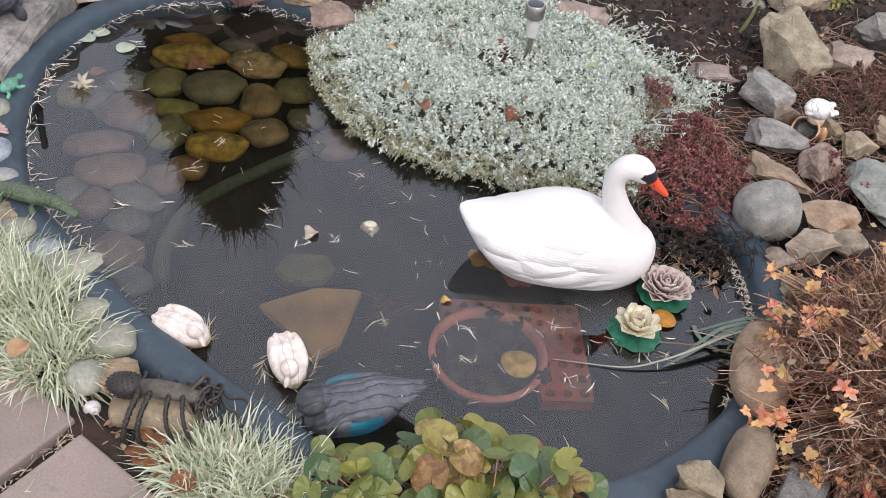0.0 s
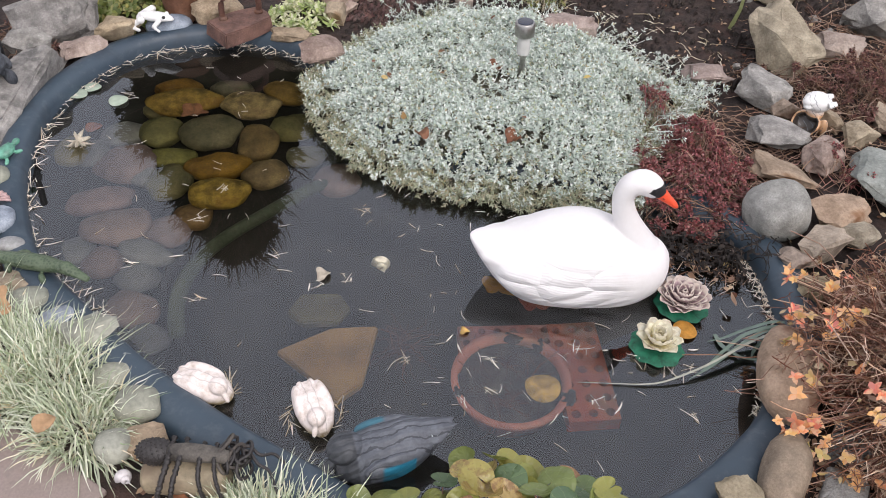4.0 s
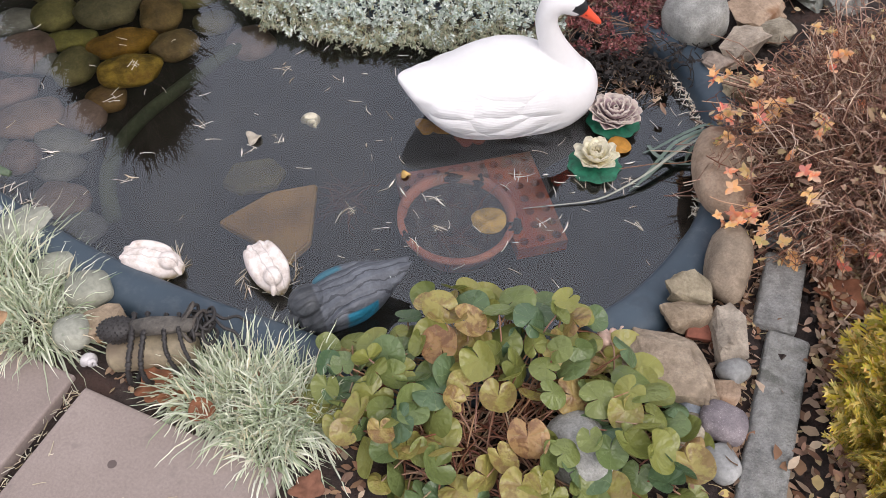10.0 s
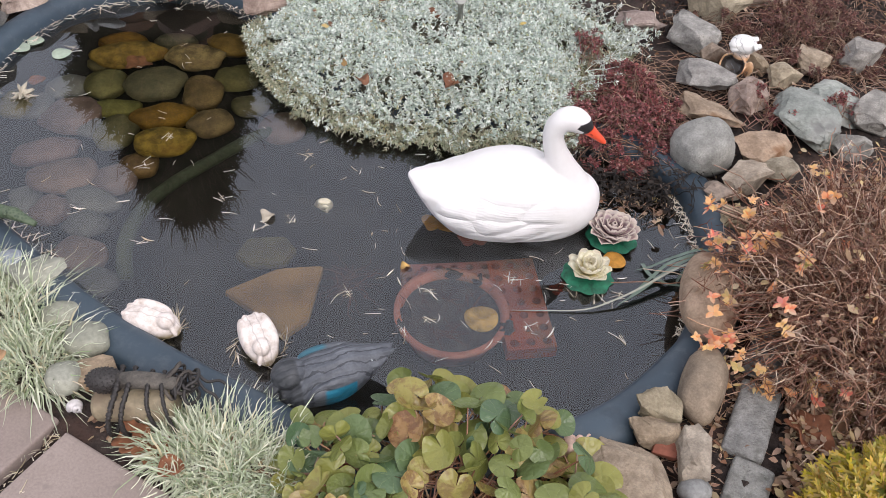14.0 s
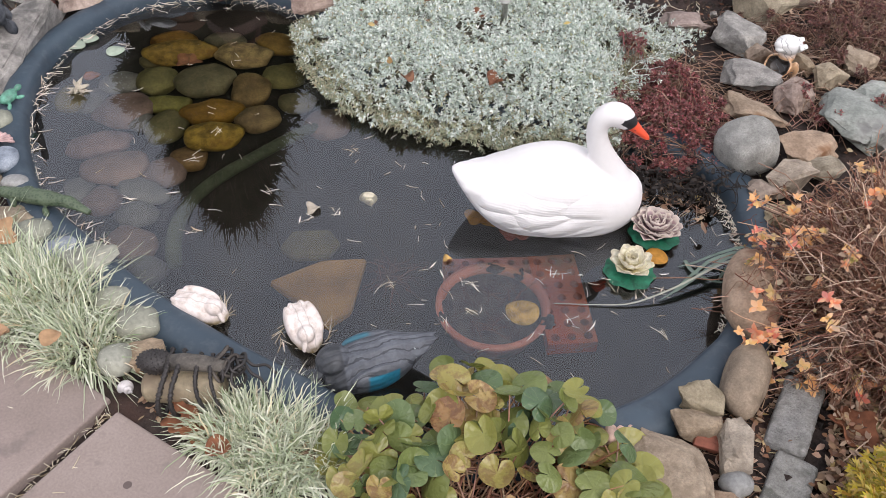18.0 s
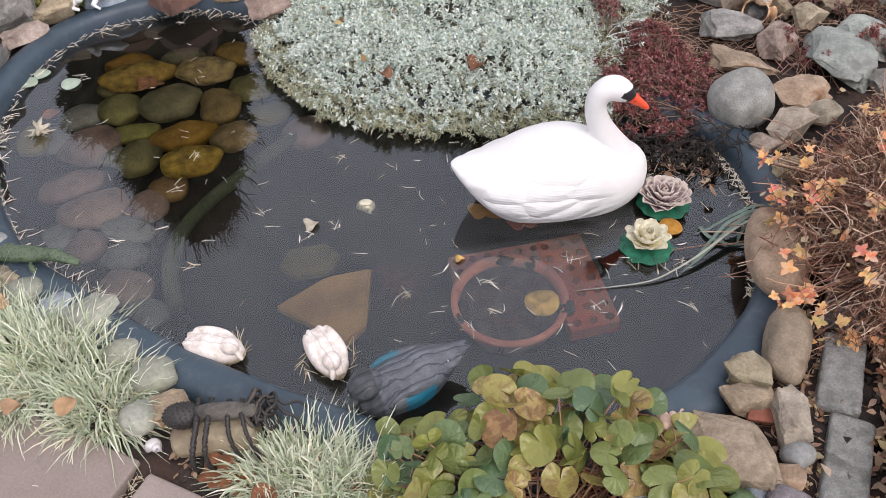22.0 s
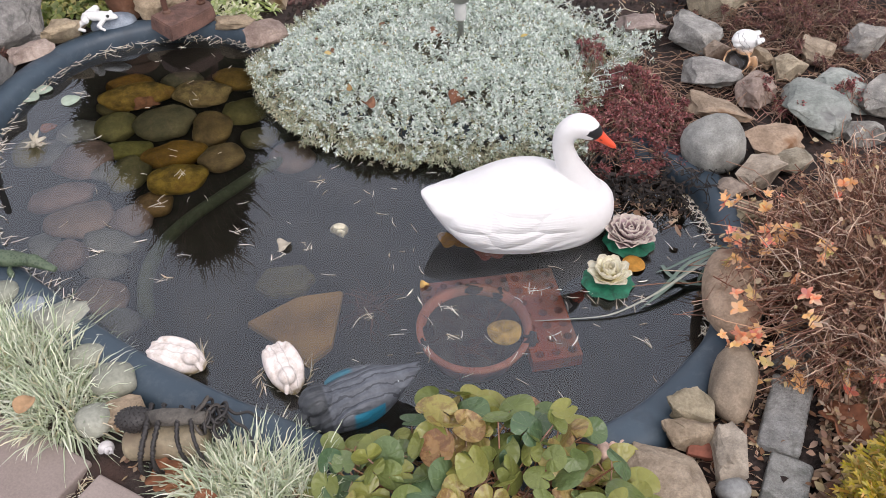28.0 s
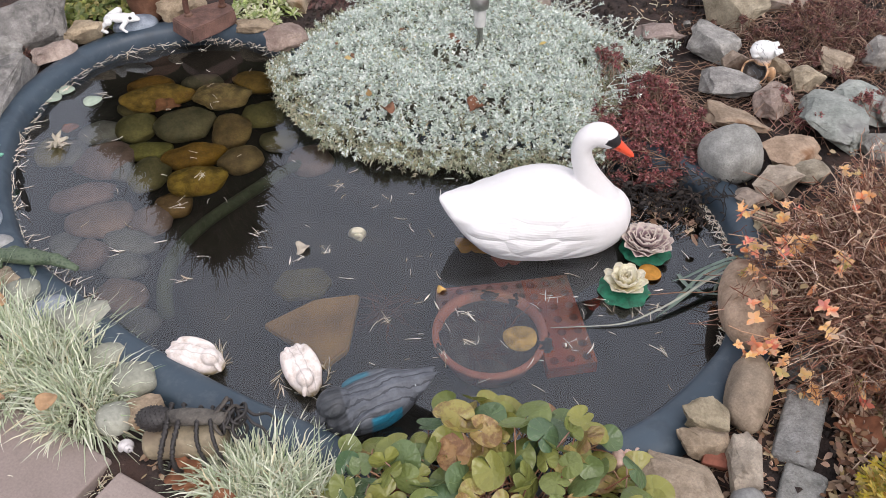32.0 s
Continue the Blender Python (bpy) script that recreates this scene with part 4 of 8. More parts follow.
# near the right-hand end: egg stone, rubble, kerb
pebble(1.0, 1.51, 0.08, 0.15, 0.29, 0.12, "tan_boulder", -14, "long tan boulder lying over the rim", name="boulder")
pebble(0.903, 1.228, 0.08, 0.1, 0.192, 0.105, "egg_stone", -22, "smooth egg-shaped brown stone", tilt=18, name="boulder")
rock(0.776, 1.168, 0.085, 0.105, 0.07, 0.068, "warm_rock", -12, "small pale broken rock on the rim", 7)
rock(0.757, 1.112, 0.07, 0.11, 0.065, 0.065, "warm_rock", -8, "small grey-brown broken rock", 7)
rock(0.822, 1.032, 0.066, 0.068, 0.155, 0.09, "warm_rock", -14, "upright piece of tan rubble", 6)
rock(0.675, 0.995, 0.065, 0.205, 0.175, 0.09, "warm_rock", -22, "large flat tan rock with crumbled edges", 7)
pebble(0.814, 0.965, 0.055, 0.07, 0.062, 0.052, "grey_pebble", 20, "smooth light grey pebble between rock and kerb")
rock(0.768, 0.92, 0.045, 0.085, 0.06, 0.045, "tan_rock", -10, "small flat yellowish stone")
pebble(0.703, 0.90, 0.045, 0.08, 0.065, 0.055, "blue_pebble", 0, "smooth dark blue-grey pebble beside a flat rock")
pebble(0.74, 0.845, 0.06, 0.10, 0.085, 0.065, "purple_stone", -35, "speckled purple-grey pebble beside a kerb stone")
pebble(0.71, 0.765, 0.045, 0.065, 0.085, 0.05, "grey_pebble", 10, "pale grey pebble under leaves")
pebble(0.43, 0.83, 0.075, 0.13, 0.16, 0.115, "granite", 12, "pale speckled boulder under kidney leaves", name="boulder")
pebble(0.66, 0.84, 0.05, 0.09, 0.07, 0.05, "warm_rock", 30, "pale grey pebble under leaves")
rock(0.775, 1.072, 0.056, 0.06, 0.034, 0.03, "red_chip", -30, "broken chip of red brick", group="small loose stones")


def kerb(x, y, yaw, length, label):
    """A cast kerb block with worn, rounded arrises and a pitted skin."""
    w, h, r, n = 0.096, 0.16, 0.008, 26
    prof = [(-w / 2, -h / 2), (-w / 2, 0.0), (-w / 2, h / 2 - r), (-w / 2 + 0.3 * r, h / 2 - 0.3 * r), (-w / 2 + r, h / 2)]
    prof += [(q * w, h / 2) for q in (-0.25, -0.08, 0.08, 0.25)] + [(-a, b) for a, b in prof[::-1]]
    k = len(prof)
    stations = [(-length / 2, 1 - 2 * r / w), (-length / 2 + 0.3 * r, 1 - 0.6 * r / w)] + [(q, 1.0) for q in np.linspace(-length / 2 + r, length / 2 - r, n)] + [(length / 2 - 0.3 * r, 1 - 0.6 * r / w), (length / 2, 1 - 2 * r / w)]
    v, f = [], []
    for q, shrink in stations:
        for a, b in prof:
            c = Vector((a * shrink, q, h / 2 - (h / 2 - b) - (1 - shrink) * w / 2 * (b > 0)))
            v.append(tuple(c + 0.0016 * noise.noise_vector(c * 22 + Vector((yaw, x, 0))) + 0.0014 * noise.noise_vector(c * 75 + Vector((x, yaw, 0)))))
    m = len(stations)
    f = [(i * k + j, i * k + (j + 1) % k, (i + 1) * k + (j + 1) % k, (i + 1) * k + j) for i in range(m - 1) for j in range(k)]
    f += [tuple(range(k))[::-1], tuple((m - 1) * k + j for j in range(k))]
    me = mesh_from("kerb_stone", v, f, "concrete")
    bm = bmesh.new()
    bm.from_mesh(me)
    bmesh.ops.recalc_face_normals(bm, faces=bm.faces)
    bm.to_mesh(me)
    bm.free()
    me.set_sharp_from_angle(angle=radians(55))
    tagged(part("kerb_stone", me, None, at(x, y, -0.03, yaw)), label, "kerb stone", "kerb stones")


kerb(1.012, 1.155, -31, 0.225, "short weathered grey concrete kerb block beside stones")
kerb(0.848, 0.826, -32, 0.49, "long weathered grey concrete kerb stone beside soil")
kerb(1.16, 1.41, -33, 0.30, "weathered grey concrete kerb stone under dry twigs")
kerb(0.57, 0.40, -33, 0.50, "long weathered grey concrete kerb stone beside soil")

# beyond the far rim
rock(-0.262, 3.035, 0.08, 0.15, 0.11, 0.09, "red_rock", 20, "rounded pinkish rock lying over the rim")
rock(-1.245, 3.17, 0.12, 0.31, 0.19, 0.18, "grey_rock", 30, "large grey rock leaning behind the rim", 6)
rock(-1.034, 3.16, 0.08, 0.17, 0.10, 0.08, "warm_rock", -5, "low tan rock against the rim")
rock(-1.123, 3.04, 0.07, 0.16, 0.09, 0.06, "red_rock", 40, "small pinkish flat rock against the rim")
rock(-1.32, 3.05, 0.08, 0.16, 0.14, 0.10, "grey_rock", 10, "weathered pale rock with dry stems on it")
rock(-1.272, 2.70, 0.07, 0.15, 0.56, 0.16, "grey_rock", -11, "long tan rock slab standing along the rim", 12)
rock(-1.36, 2.52, 0.06, 0.2, 0.2, 0.08, "tan_rock", 20, "tan rock outside the rim", 7)
rock(-0.674, 3.30, 0.10, 0.18, 0.13, 0.12, "warm_rock", 0, "mottled rock behind a rusty iron")
rock(-0.40, 3.19, 0.055, 0.16, 0.10, 0.05, "warm_rock", -10, "flat tan rock behind the rim")
rock(-0.235, 3.345, 0.065, 0.085, 0.09, 0.08, "tan_rock", 0, "small tan stone beside variegated foliage")
rock(-0.185, 3.415, 0.05, 0.09, 0.06, 0.05, "red_rock", 30, "small grey stone in soil")
rock(-0.06, 3.53, 0.06, 0.1, 0.07, 0.06, "red_rock", 0, "small pinkish stone in soil")
pebble(-0.86, 3.235, 0.055, 0.16, 0.10, 0.08, "blue_pebble", 10, "dark blue-grey stone under a frog figurine")

# left-hand rim: pebbles, shells
pebble(-1.185, 2.28, 0.062, 0.085, 0.07, 0.055, "green_pebble", 20)
pebble(-1.10, 2.08, 0.06, 0.075, 0.10, 0.055, "blue_pebble", 15, "speckled blue-grey oval pebble by the rim")
pebble(-1.045, 1.985, 0.052, 0.075, 0.055, 0.04, "grey_pebble", 0, "small grey-blue pebble by the rim")
pebble(-0.93, 1.765, 0.055, 0.11, 0.085, 0.06, "green_pebble", 30, "smooth grey-green pebble in variegated grass")
rock(-0.745, 1.66, 0.055, 0.13, 0.10, 0.065, "green_pebble", 35, "flat grey stone lying over the rim", 6)
rock(-1.005, 1.84, 0.048, 0.13, 0.08, 0.05, "warm_rock", 0, "rough pale stone beside a green figurine")
pebble(-0.572, 1.43, 0.06, 0.108, 0.088, 0.065, "green_pebble", 10, "smooth grey-green pebble against the rim")
pebble(-0.60, 1.315, 0.06, 0.082, 0.075, 0.065, "green_pebble", 0, "smooth grey-green pebble beside a tied bundle")
rock(-0.53, 1.335, 0.05, 0.09, 0.08, 0.06, "tan_rock", 10, "pale tan rock beside a tied bundle")
pebble(-0.66, 1.52, 0.05, 0.09, 0.07, 0.05, "green_pebble", 40)
pebble(-0.84, 1.70, 0.05, 0.10, 0.07, 0.05, "blue_pebble", 40)
rock(-1.2, 2.17, 0.05, 0.09, 0.08, 0.05, "tan_rock", 0, "small tan rock outside the rim")
rock(-1.14, 2.0, 0.045, 0.1, 0.08, 0.05, "warm_rock", 0, "rough pale stone outside the rim")

# sunken stones on the shelf
_SG = "stones on the pond shelf"


def sunk(x, y, zc, w, d, h, material, yaw=0):
    tone = {"sunk_ochre": "ochre", "sunk_olive": "olive", "sunk_brown": "brown", "sunk_dark": "dark olive", "sunk_rose": "rosy brown", "sunk_grey": "grey"}[material]
    pebble(x, y, zc, w, d, h, material, yaw, f"smooth {tone} river stone lying under water", 0, _SG, "river_stone")


sunk(-0.802, 3.02, -0.17, 0.17, 0.10, 0.088, "sunk_brown", 5)
sunk(-0.75, 2.89, -0.12, 0.26, 0.145, 0.106, "sunk_ochre", 12)
sunk(-0.513, 2.88, -0.12, 0.21, 0.14, 0.106, "sunk_ochre", -12)
sunk(-0.639, 2.735, -0.16, 0.21, 0.19, 0.112, "sunk_olive", 20)
sunk(-0.463, 2.68, -0.16, 0.135, 0.19, 0.112, "sunk_brown", 10)
sunk(-0.815, 2.75, -0.185, 0.14, 0.16, 0.100, "sunk_olive", 0)
sunk(-0.35, 2.78, -0.165, 0.16, 0.16, 0.100, "sunk_olive", -20)
sunk(-0.40, 3.0, -0.17, 0.17, 0.13, 0.088, "sunk_brown", -30)
sunk(-0.578, 2.545, -0.165, 0.21, 0.13, 0.100, "sunk_brown", 5)
sunk(-0.409, 2.485, -0.13, 0.155, 0.13, 0.106, "sunk_brown", 15)
sunk(-0.545, 2.355, -0.09, 0.195, 0.135, 0.119, "sunk_ochre", -3)
sunk(-0.731, 2.475, -0.185, 0.13, 0.17, 0.100, "sunk_olive", -20)
sunk(-0.753, 2.605, -0.19, 0.18, 0.09, 0.088, "sunk_olive", 0)
sunk(-0.626, 2.31, -0.19, 0.12, 0.12, 0.088, "sunk_brown", 0)
sunk(-0.894, 2.56, -0.185, 0.20, 0.18, 0.100, "sunk_rose", 10)
sunk(-0.936, 2.375, -0.19, 0.21, 0.12, 0.088, "sunk_rose", 18)
sunk(-0.845, 2.235, -0.165, 0.21, 0.16, 0.100, "sunk_rose", 15)
sunk(-0.744, 2.135, -0.175, 0.18, 0.10, 0.075, "sunk_grey", -25)
sunk(-0.854, 2.095, -0.19, 0.12, 0.12, 0.088, "sunk_rose", 0)
sunk(-0.74, 2.03, -0.19, 0.13, 0.105, 0.088, "sunk_grey", 0)
sunk(-0.723, 1.905, -0.19, 0.16, 0.12, 0.088, "sunk_rose", -30)
sunk(-0.683, 2.25, -0.2, 0.15, 0.13, 0.088, "sunk_rose", 30)
sunk(-0.817, 2.51, -0.2, 0.10, 0.10, 0.088, "sunk_grey", 0)
sunk(-0.174, 2.485, -0.17, 0.15, 0.15, 0.088, "sunk_rose", 0)
sunk(-1.06, 2.56, -0.09, 0.11, 0.13, 0.112, "sunk_dark", 0)
sunk(-0.60, 3.02, -0.17, 0.17, 0.09, 0.088, "sunk_dark", 0)
sunk(-1.04, 2.64, -0.21, 0.13, 0.14, 0.088, "sunk_grey", 0)
sunk(-0.29, 2.63, -0.19, 0.13, 0.10, 0.088, "sunk_olive", 0)
sunk(-0.95, 2.75, -0.21, 0.15, 0.13, 0.088, "sunk_grey", 30)
sunk(-0.84, 2.9, -0.21, 0.13, 0.12, 0.088, "sunk_dark", 0)
sunk(-0.66, 1.80, -0.20, 0.12, 0.10, 0.075, "sunk_grey", 0)
sunk(-0.96, 2.15, -0.21, 0.12, 0.12, 0.075, "sunk_grey", 0)


# stones behind the silver foliage
rock(0.205, 3.57, 0.1, 0.13, 0.1, 0.16, "pale_rock", 5, "upright pale grey stone behind the silver foliage", 12)
rock(0.30, 3.55, 0.07, 0.06, 0.06, 0.09, "tan_rock", 5, "small reddish-tan stone behind the silver foliage")
rock(0.28, 3.46, 0.06, 0.07, 0.05, 0.07, "red_rock", 25, "small pinkish stone behind the silver foliage")
rock(-0.20, 3.52, 0.07, 0.2, 0.1, 0.09, "red_rock", 4, "flat pinkish stone at the back of the bed")


# ---- floating and standing figures ----
def smooth_rows(rows, k=4):
    """Rows of numbers, drawn finer by a spline through them."""
    r = np.array(rows, float)
    p = np.concatenate([2 * r[:1] - r[1:2], r, 2 * r[-1:] - r[-2:-1]])
    out = []
    for i in range(len(r) - 1):
        a, b, c, d = p[i:i + 4]
        for t in np.arange(k) / k:
            out.append(0.5 * (2 * b + (c - a) * t + (2 * a - 5 * b + 4 * c - d) * t ** 2 + (3 * b - a - 3 * c + d) * t ** 3))
    return out + [r[-1]]


def loft(bm, rings, sides=20):
    """Closed skin through rings of (centre, half width across y, half height along up, up)."""
    loops = []
    for c, hw, hh, up in rings:
        c, up = Vector(c), Vector(up).normalized()
        loops.append([bm.verts.new(c + Vector((0, 1, 0)) * hw * math.cos(a) + up * hh * math.sin(a)) for a in np.arange(sides) * 2 * math.pi / sides])
    for a, b in zip(loops, loops[1:]):
        for i in range(sides):
            bm.faces.new((a[i], a[(i + 1) % sides], b[(i + 1) % sides], b[i]))
    bm.faces.new(loops[0][::-1])
    bm.faces.new(loops[-1])


def ball(bm, c, s, turn=None):
    m = Matrix.Translation(c) @ (turn or Matrix()) @ Matrix.Diagonal((*s, 1))
    bmesh.ops.create_icosphere(bm, subdivisions=3, radius=1, matrix=m)


def figure(name, bm, material, m, label, category, voxel=0.005, smooth=6, group=""):
    bmesh.ops.recalc_face_normals(bm, faces=bm.faces)
    ob = part(name, mesh_of(name, bm, material), None, m)
    mod = ob.modifiers.new("blend", "REMESH")
    mod.mode, mod.voxel_size, mod.use_smooth_shade = "VOXEL", voxel, True
    mod = ob.modifiers.new("soften", "SMOOTH")
    mod.iterations, mod.factor = smooth, 0.5
    return tagged(ob, label, category, group)


def swan():
    bm = bmesh.new()
    loft(bm, [((x, 0, (b + t) / 2), w, (t - b) / 2, (0, 0, 1)) for x, b, t, w in smooth_rows((
        (-0.292, 0.150, 0.164, 0.010), (-0.268, 0.108, 0.167, 0.044), (-0.215, 0.03, 0.168, 0.086), (-0.15, -0.03, 0.189, 0.117), (-0.08, -0.055, 0.216, 0.134),
        (-0.01, -0.06, 0.23, 0.14), (0.055, -0.06, 0.225, 0.138), (0.115, -0.056, 0.2, 0.131), (0.165, -0.046, 0.176, 0.117), (0.213, -0.026, 0.155, 0.093), (0.246, 0.0, 0.135, 0.066), (0.265, 0.035, 0.11, 0.032)))], 36)
    for s in (-1, 1):
        ball(bm, (-0.05, 0.086 * s, 0.075), (0.175, 0.06, 0.08), pose(0, 0, 0, 0, 8, 4 * s))
        ball(bm, (-0.17, 0.05 * s, 0.118), (0.1, 0.042, 0.036), pose(0, 0, 0, 0, 6, 8 * s))
    loft(bm, [((x, 0, z), r, r * q, (ux, 0, uz)) for x, z, r, q, ux, uz in smooth_rows((
        (0.172, 0.088, 0.078, 1, 1, 0.35), (0.164, 0.135, 0.060, 1.03, 1, 0.35), (0.147, 0.180, 0.044, 1.05, 1, 0.35), (0.126, 0.226, 0.0345, 1.05, 1, 0.3), (0.109, 0.271, 0.0302, 1.05, 1, 0.08),
        (0.103, 0.311, 0.0295, 1.03, 1, -0.3), (0.113, 0.341, 0.0315, 1.0, 0.8, -0.8), (0.137, 0.355, 0.0345, 1.0, 0.15, -1), (0.163, 0.350, 0.0345, 1.0, -0.2, -1), (0.184, 0.336, 0.028, 1, -0.5, -1), (0.197, 0.325, 0.02, 1, -0.6, -1)))], 24)
    for s in (-1, 1):
        ball(bm, (0.168, 0.031 * s, 0.353), (0.008, 0.005, 0.007))
    loft(bm, [((x, 0, z), w, h, (-0.6, 0, -1)) for x, z, w, h in ((0.178, 0.337, 0.021, 0.023), (0.2, 0.32, 0.0175, 0.018), (0.222, 0.301, 0.0155, 0.0125), (0.243, 0.283, 0.0125, 0.009), (0.253, 0.275, 0.007, 0.005))], 14)
    figure("swan_figure", bm, "swan", at(0.518, 1.926, 0.0, -1), "white moulded swan figure with orange bill, floating", "swan figure", 0.0036, 7)


def duck():
    bm = bmesh.new()
    loft(bm, [((x, 0, (b + t) / 2), w, (t - b) / 2, (0, 0, 1)) for x, b, t, w in smooth_rows((
        (-0.15, 0.084, 0.093, 0.008), (-0.12, 0.05, 0.1, 0.032), (-0.075, 0.008, 0.107, 0.055), (-0.025, -0.02, 0.11, 0.067), (0.03, -0.022, 0.103, 0.068), (0.08, -0.015, 0.08, 0.058), (0.118, -0.004, 0.05, 0.034)))], 24)
    ball(bm, (0.092, -0.004, 0.082), (0.043, 0.039, 0.034), pose(0, 0, 0, 0, 10, 8))
    ball(bm, (0.13, 0.014, 0.06), (0.03, 0.013, 0.009), pose(0, 0, 0, 0, 38, 22))
    for s in (-1, 1):
        ball(bm, (-0.02, 0.05 * s, 0.062), (0.082, 0.02, 0.034), pose(0, 0, 0, 0, 5, 9 * s))
        for k in range(4):
            ball(bm, (-0.1 - 0.01 * k, (0.034 - 0.008 * k) * s, 0.078 + 0.005 * k), (0.038, 0.008, 0.007), pose(0, 0, 0, 0, 2 + 2 * k, (12 - 3 * k) * s))
    ball(bm, (-0.125, 0.0, 0.096), (0.036, 0.012, 0.006), pose(0, 0, 0, 0, 3, 0))
    figure("duck_figure", bm, "duck", at(0.008, 1.318, -0.004, 195), "slate-grey painted duck figure with blue wing patches", "duck figure", 0.0026, 3)


def duckling(x, y, yaw, label):
    bm = bmesh.new()
    loft(bm, [((a, 0, (b + t) / 2), w, (t - b) / 2, (0, 0, 1)) for a, b, t, w in (
        (-0.075, 0.025, 0.034, 0.006), (-0.055, 0.002, 0.045, 0.026), (-0.02, -0.012, 0.056, 0.042), (0.02, -0.012, 0.054, 0.042), (0.05, -0.008, 0.038, 0.03), (0.068, 0.0, 0.022, 0.012))], 18)
    ball(bm, (0.042, -0.006, 0.045), (0.024, 0.021, 0.018), pose(0, 0, 0, 0, 0, -20))
    ball(bm, (0.066, -0.018, 0.032), (0.016, 0.007, 0.005), pose(0, 0, 0, 0, 38, -30))
    for s in (-1, 1):
        ball(bm, (-0.016, 0.03 * s, 0.031), (0.05, 0.014, 0.023), pose(0, 0, 0, 0, 6, 5 * s))
        ball(bm, (-0.05, 0.011 * s, 0.034), (0.026, 0.012, 0.01), pose(0, 0, 0, 0, 6, -6 * s))
    figure("duckling_figure", bm, "chick", at(x, y, 0.004, yaw, s=(1.06, 1.06, 1.06)), label, "duckling figure", 0.0022, 3, "floating duckling figures")


swan()
duck()
duckling(-0.435, 1.515, -22, "weathered white duckling figure resting beside the rim")
duckling(-0.165, 1.445, -68, "weathered white duckling figure floating near a duck")


def lily(x, y, yaw, petals, label, rings, pad_r):
    ob = thing("water_lily", label, "artificial water lily", at(x, y, 0.0, yaw), "artificial water lilies")
    n = 48
    v, f = [(0, 0, 0.012)], []
    for k, rr in ((0, 0.5), (1, 0.85), (2, 1.0)):
        for i in range(n):
            a = 2 * math.pi * i / n
            r = pad_r * rr * (1 + (0.05 * math.cos(9 * a) if k == 2 else 0))
            v.append((r * math.cos(a), r * math.sin(a), 0.01 - 0.004 * k + 0.003 * math.sin(5 * a) * (k > 0)))
    f += [(0, 1 + i, 1 + (i + 1) % n) for i in range(n)]
    f += [(1 + k * n + i, 1 + (k + 1) * n + i, 1 + (k + 1) * n + (i + 1) % n, 1 + k * n + (i + 1) % n) for k in (0, 1) for i in range(n)]
    part("pad", mesh_from("pad", v, f, "pad"), ob, None, "scalloped green foam pad")
    rows, cols = 7, 5
    v, f = [], []
    for i in range(rows):
        u = i / (rows - 1)
        w = 0.52 * math.sin(math.pi * min(0.95, u * 0.84 + 0.12)) ** 0.6 * (1 - 0.15 * u) + 0.02
        for j in range(cols):
            s = 2 * j / (cols - 1) - 1
            v.append((u * (1 - 0.06 * s * s * u), s * w * 0.8, 0.32 * u * u + 0.22 * s * s * w - 0.06 * (1 - abs(s)) * u))
    f = [(i * cols + j, i * cols + j + 1, (i + 1) * cols + j + 1, (i + 1) * cols + j) for i in range(rows - 1) for j in range(cols - 1)]
    for count, length, pitch, z, first in rings:
        me = mesh_from("petal", np.array(v) * length, f, petals)
        rim = me.attributes.new("rim", "FLOAT", "POINT")
        rim.data.foreach_set("value", [max(abs(2 * j / (cols - 1) - 1), i / (rows - 1)) for i in range(rows) for j in range(cols)])
        for k in range(count):
            a = first + 360 * k / count
            m = at(0.006 * math.cos(radians(a)), 0.006 * math.sin(radians(a)), z, a + rng.normal(0, 3), 0, -pitch + rng.normal(0, 4))
            p = part("petal", me, ob, m)
            mod = p.modifiers.new("thickness", "SOLIDIFY")
            mod.thickness = 0.0018
    bm = bmesh.new()
    ball(bm, (0, 0, 0.036), (0.008, 0.008, 0.012))
    part("heart", mesh_of("heart", bm, petals), ob)
    return ob


lily(0.718, 1.672, 20, "petal_cream", "cream artificial water lily on a green foam pad", ((9, 0.064, 14, 0.014, 0), (8, 0.055, 34, 0.018, 20), (6, 0.042, 55, 0.022, 8), (4, 0.028, 72, 0.026, 30)), 0.072)
lily(0.82, 1.828, 50, "petal_mauve", "mauve artificial water lily on a green foam pad", ((12, 0.074, 6, 0.012, 0), (11, 0.066, 18, 0.016, 15), (10, 0.056, 33, 0.02, 5), (8, 0.044, 50, 0.024, 25), (5, 0.03, 70, 0.028, 10)), 0.074)


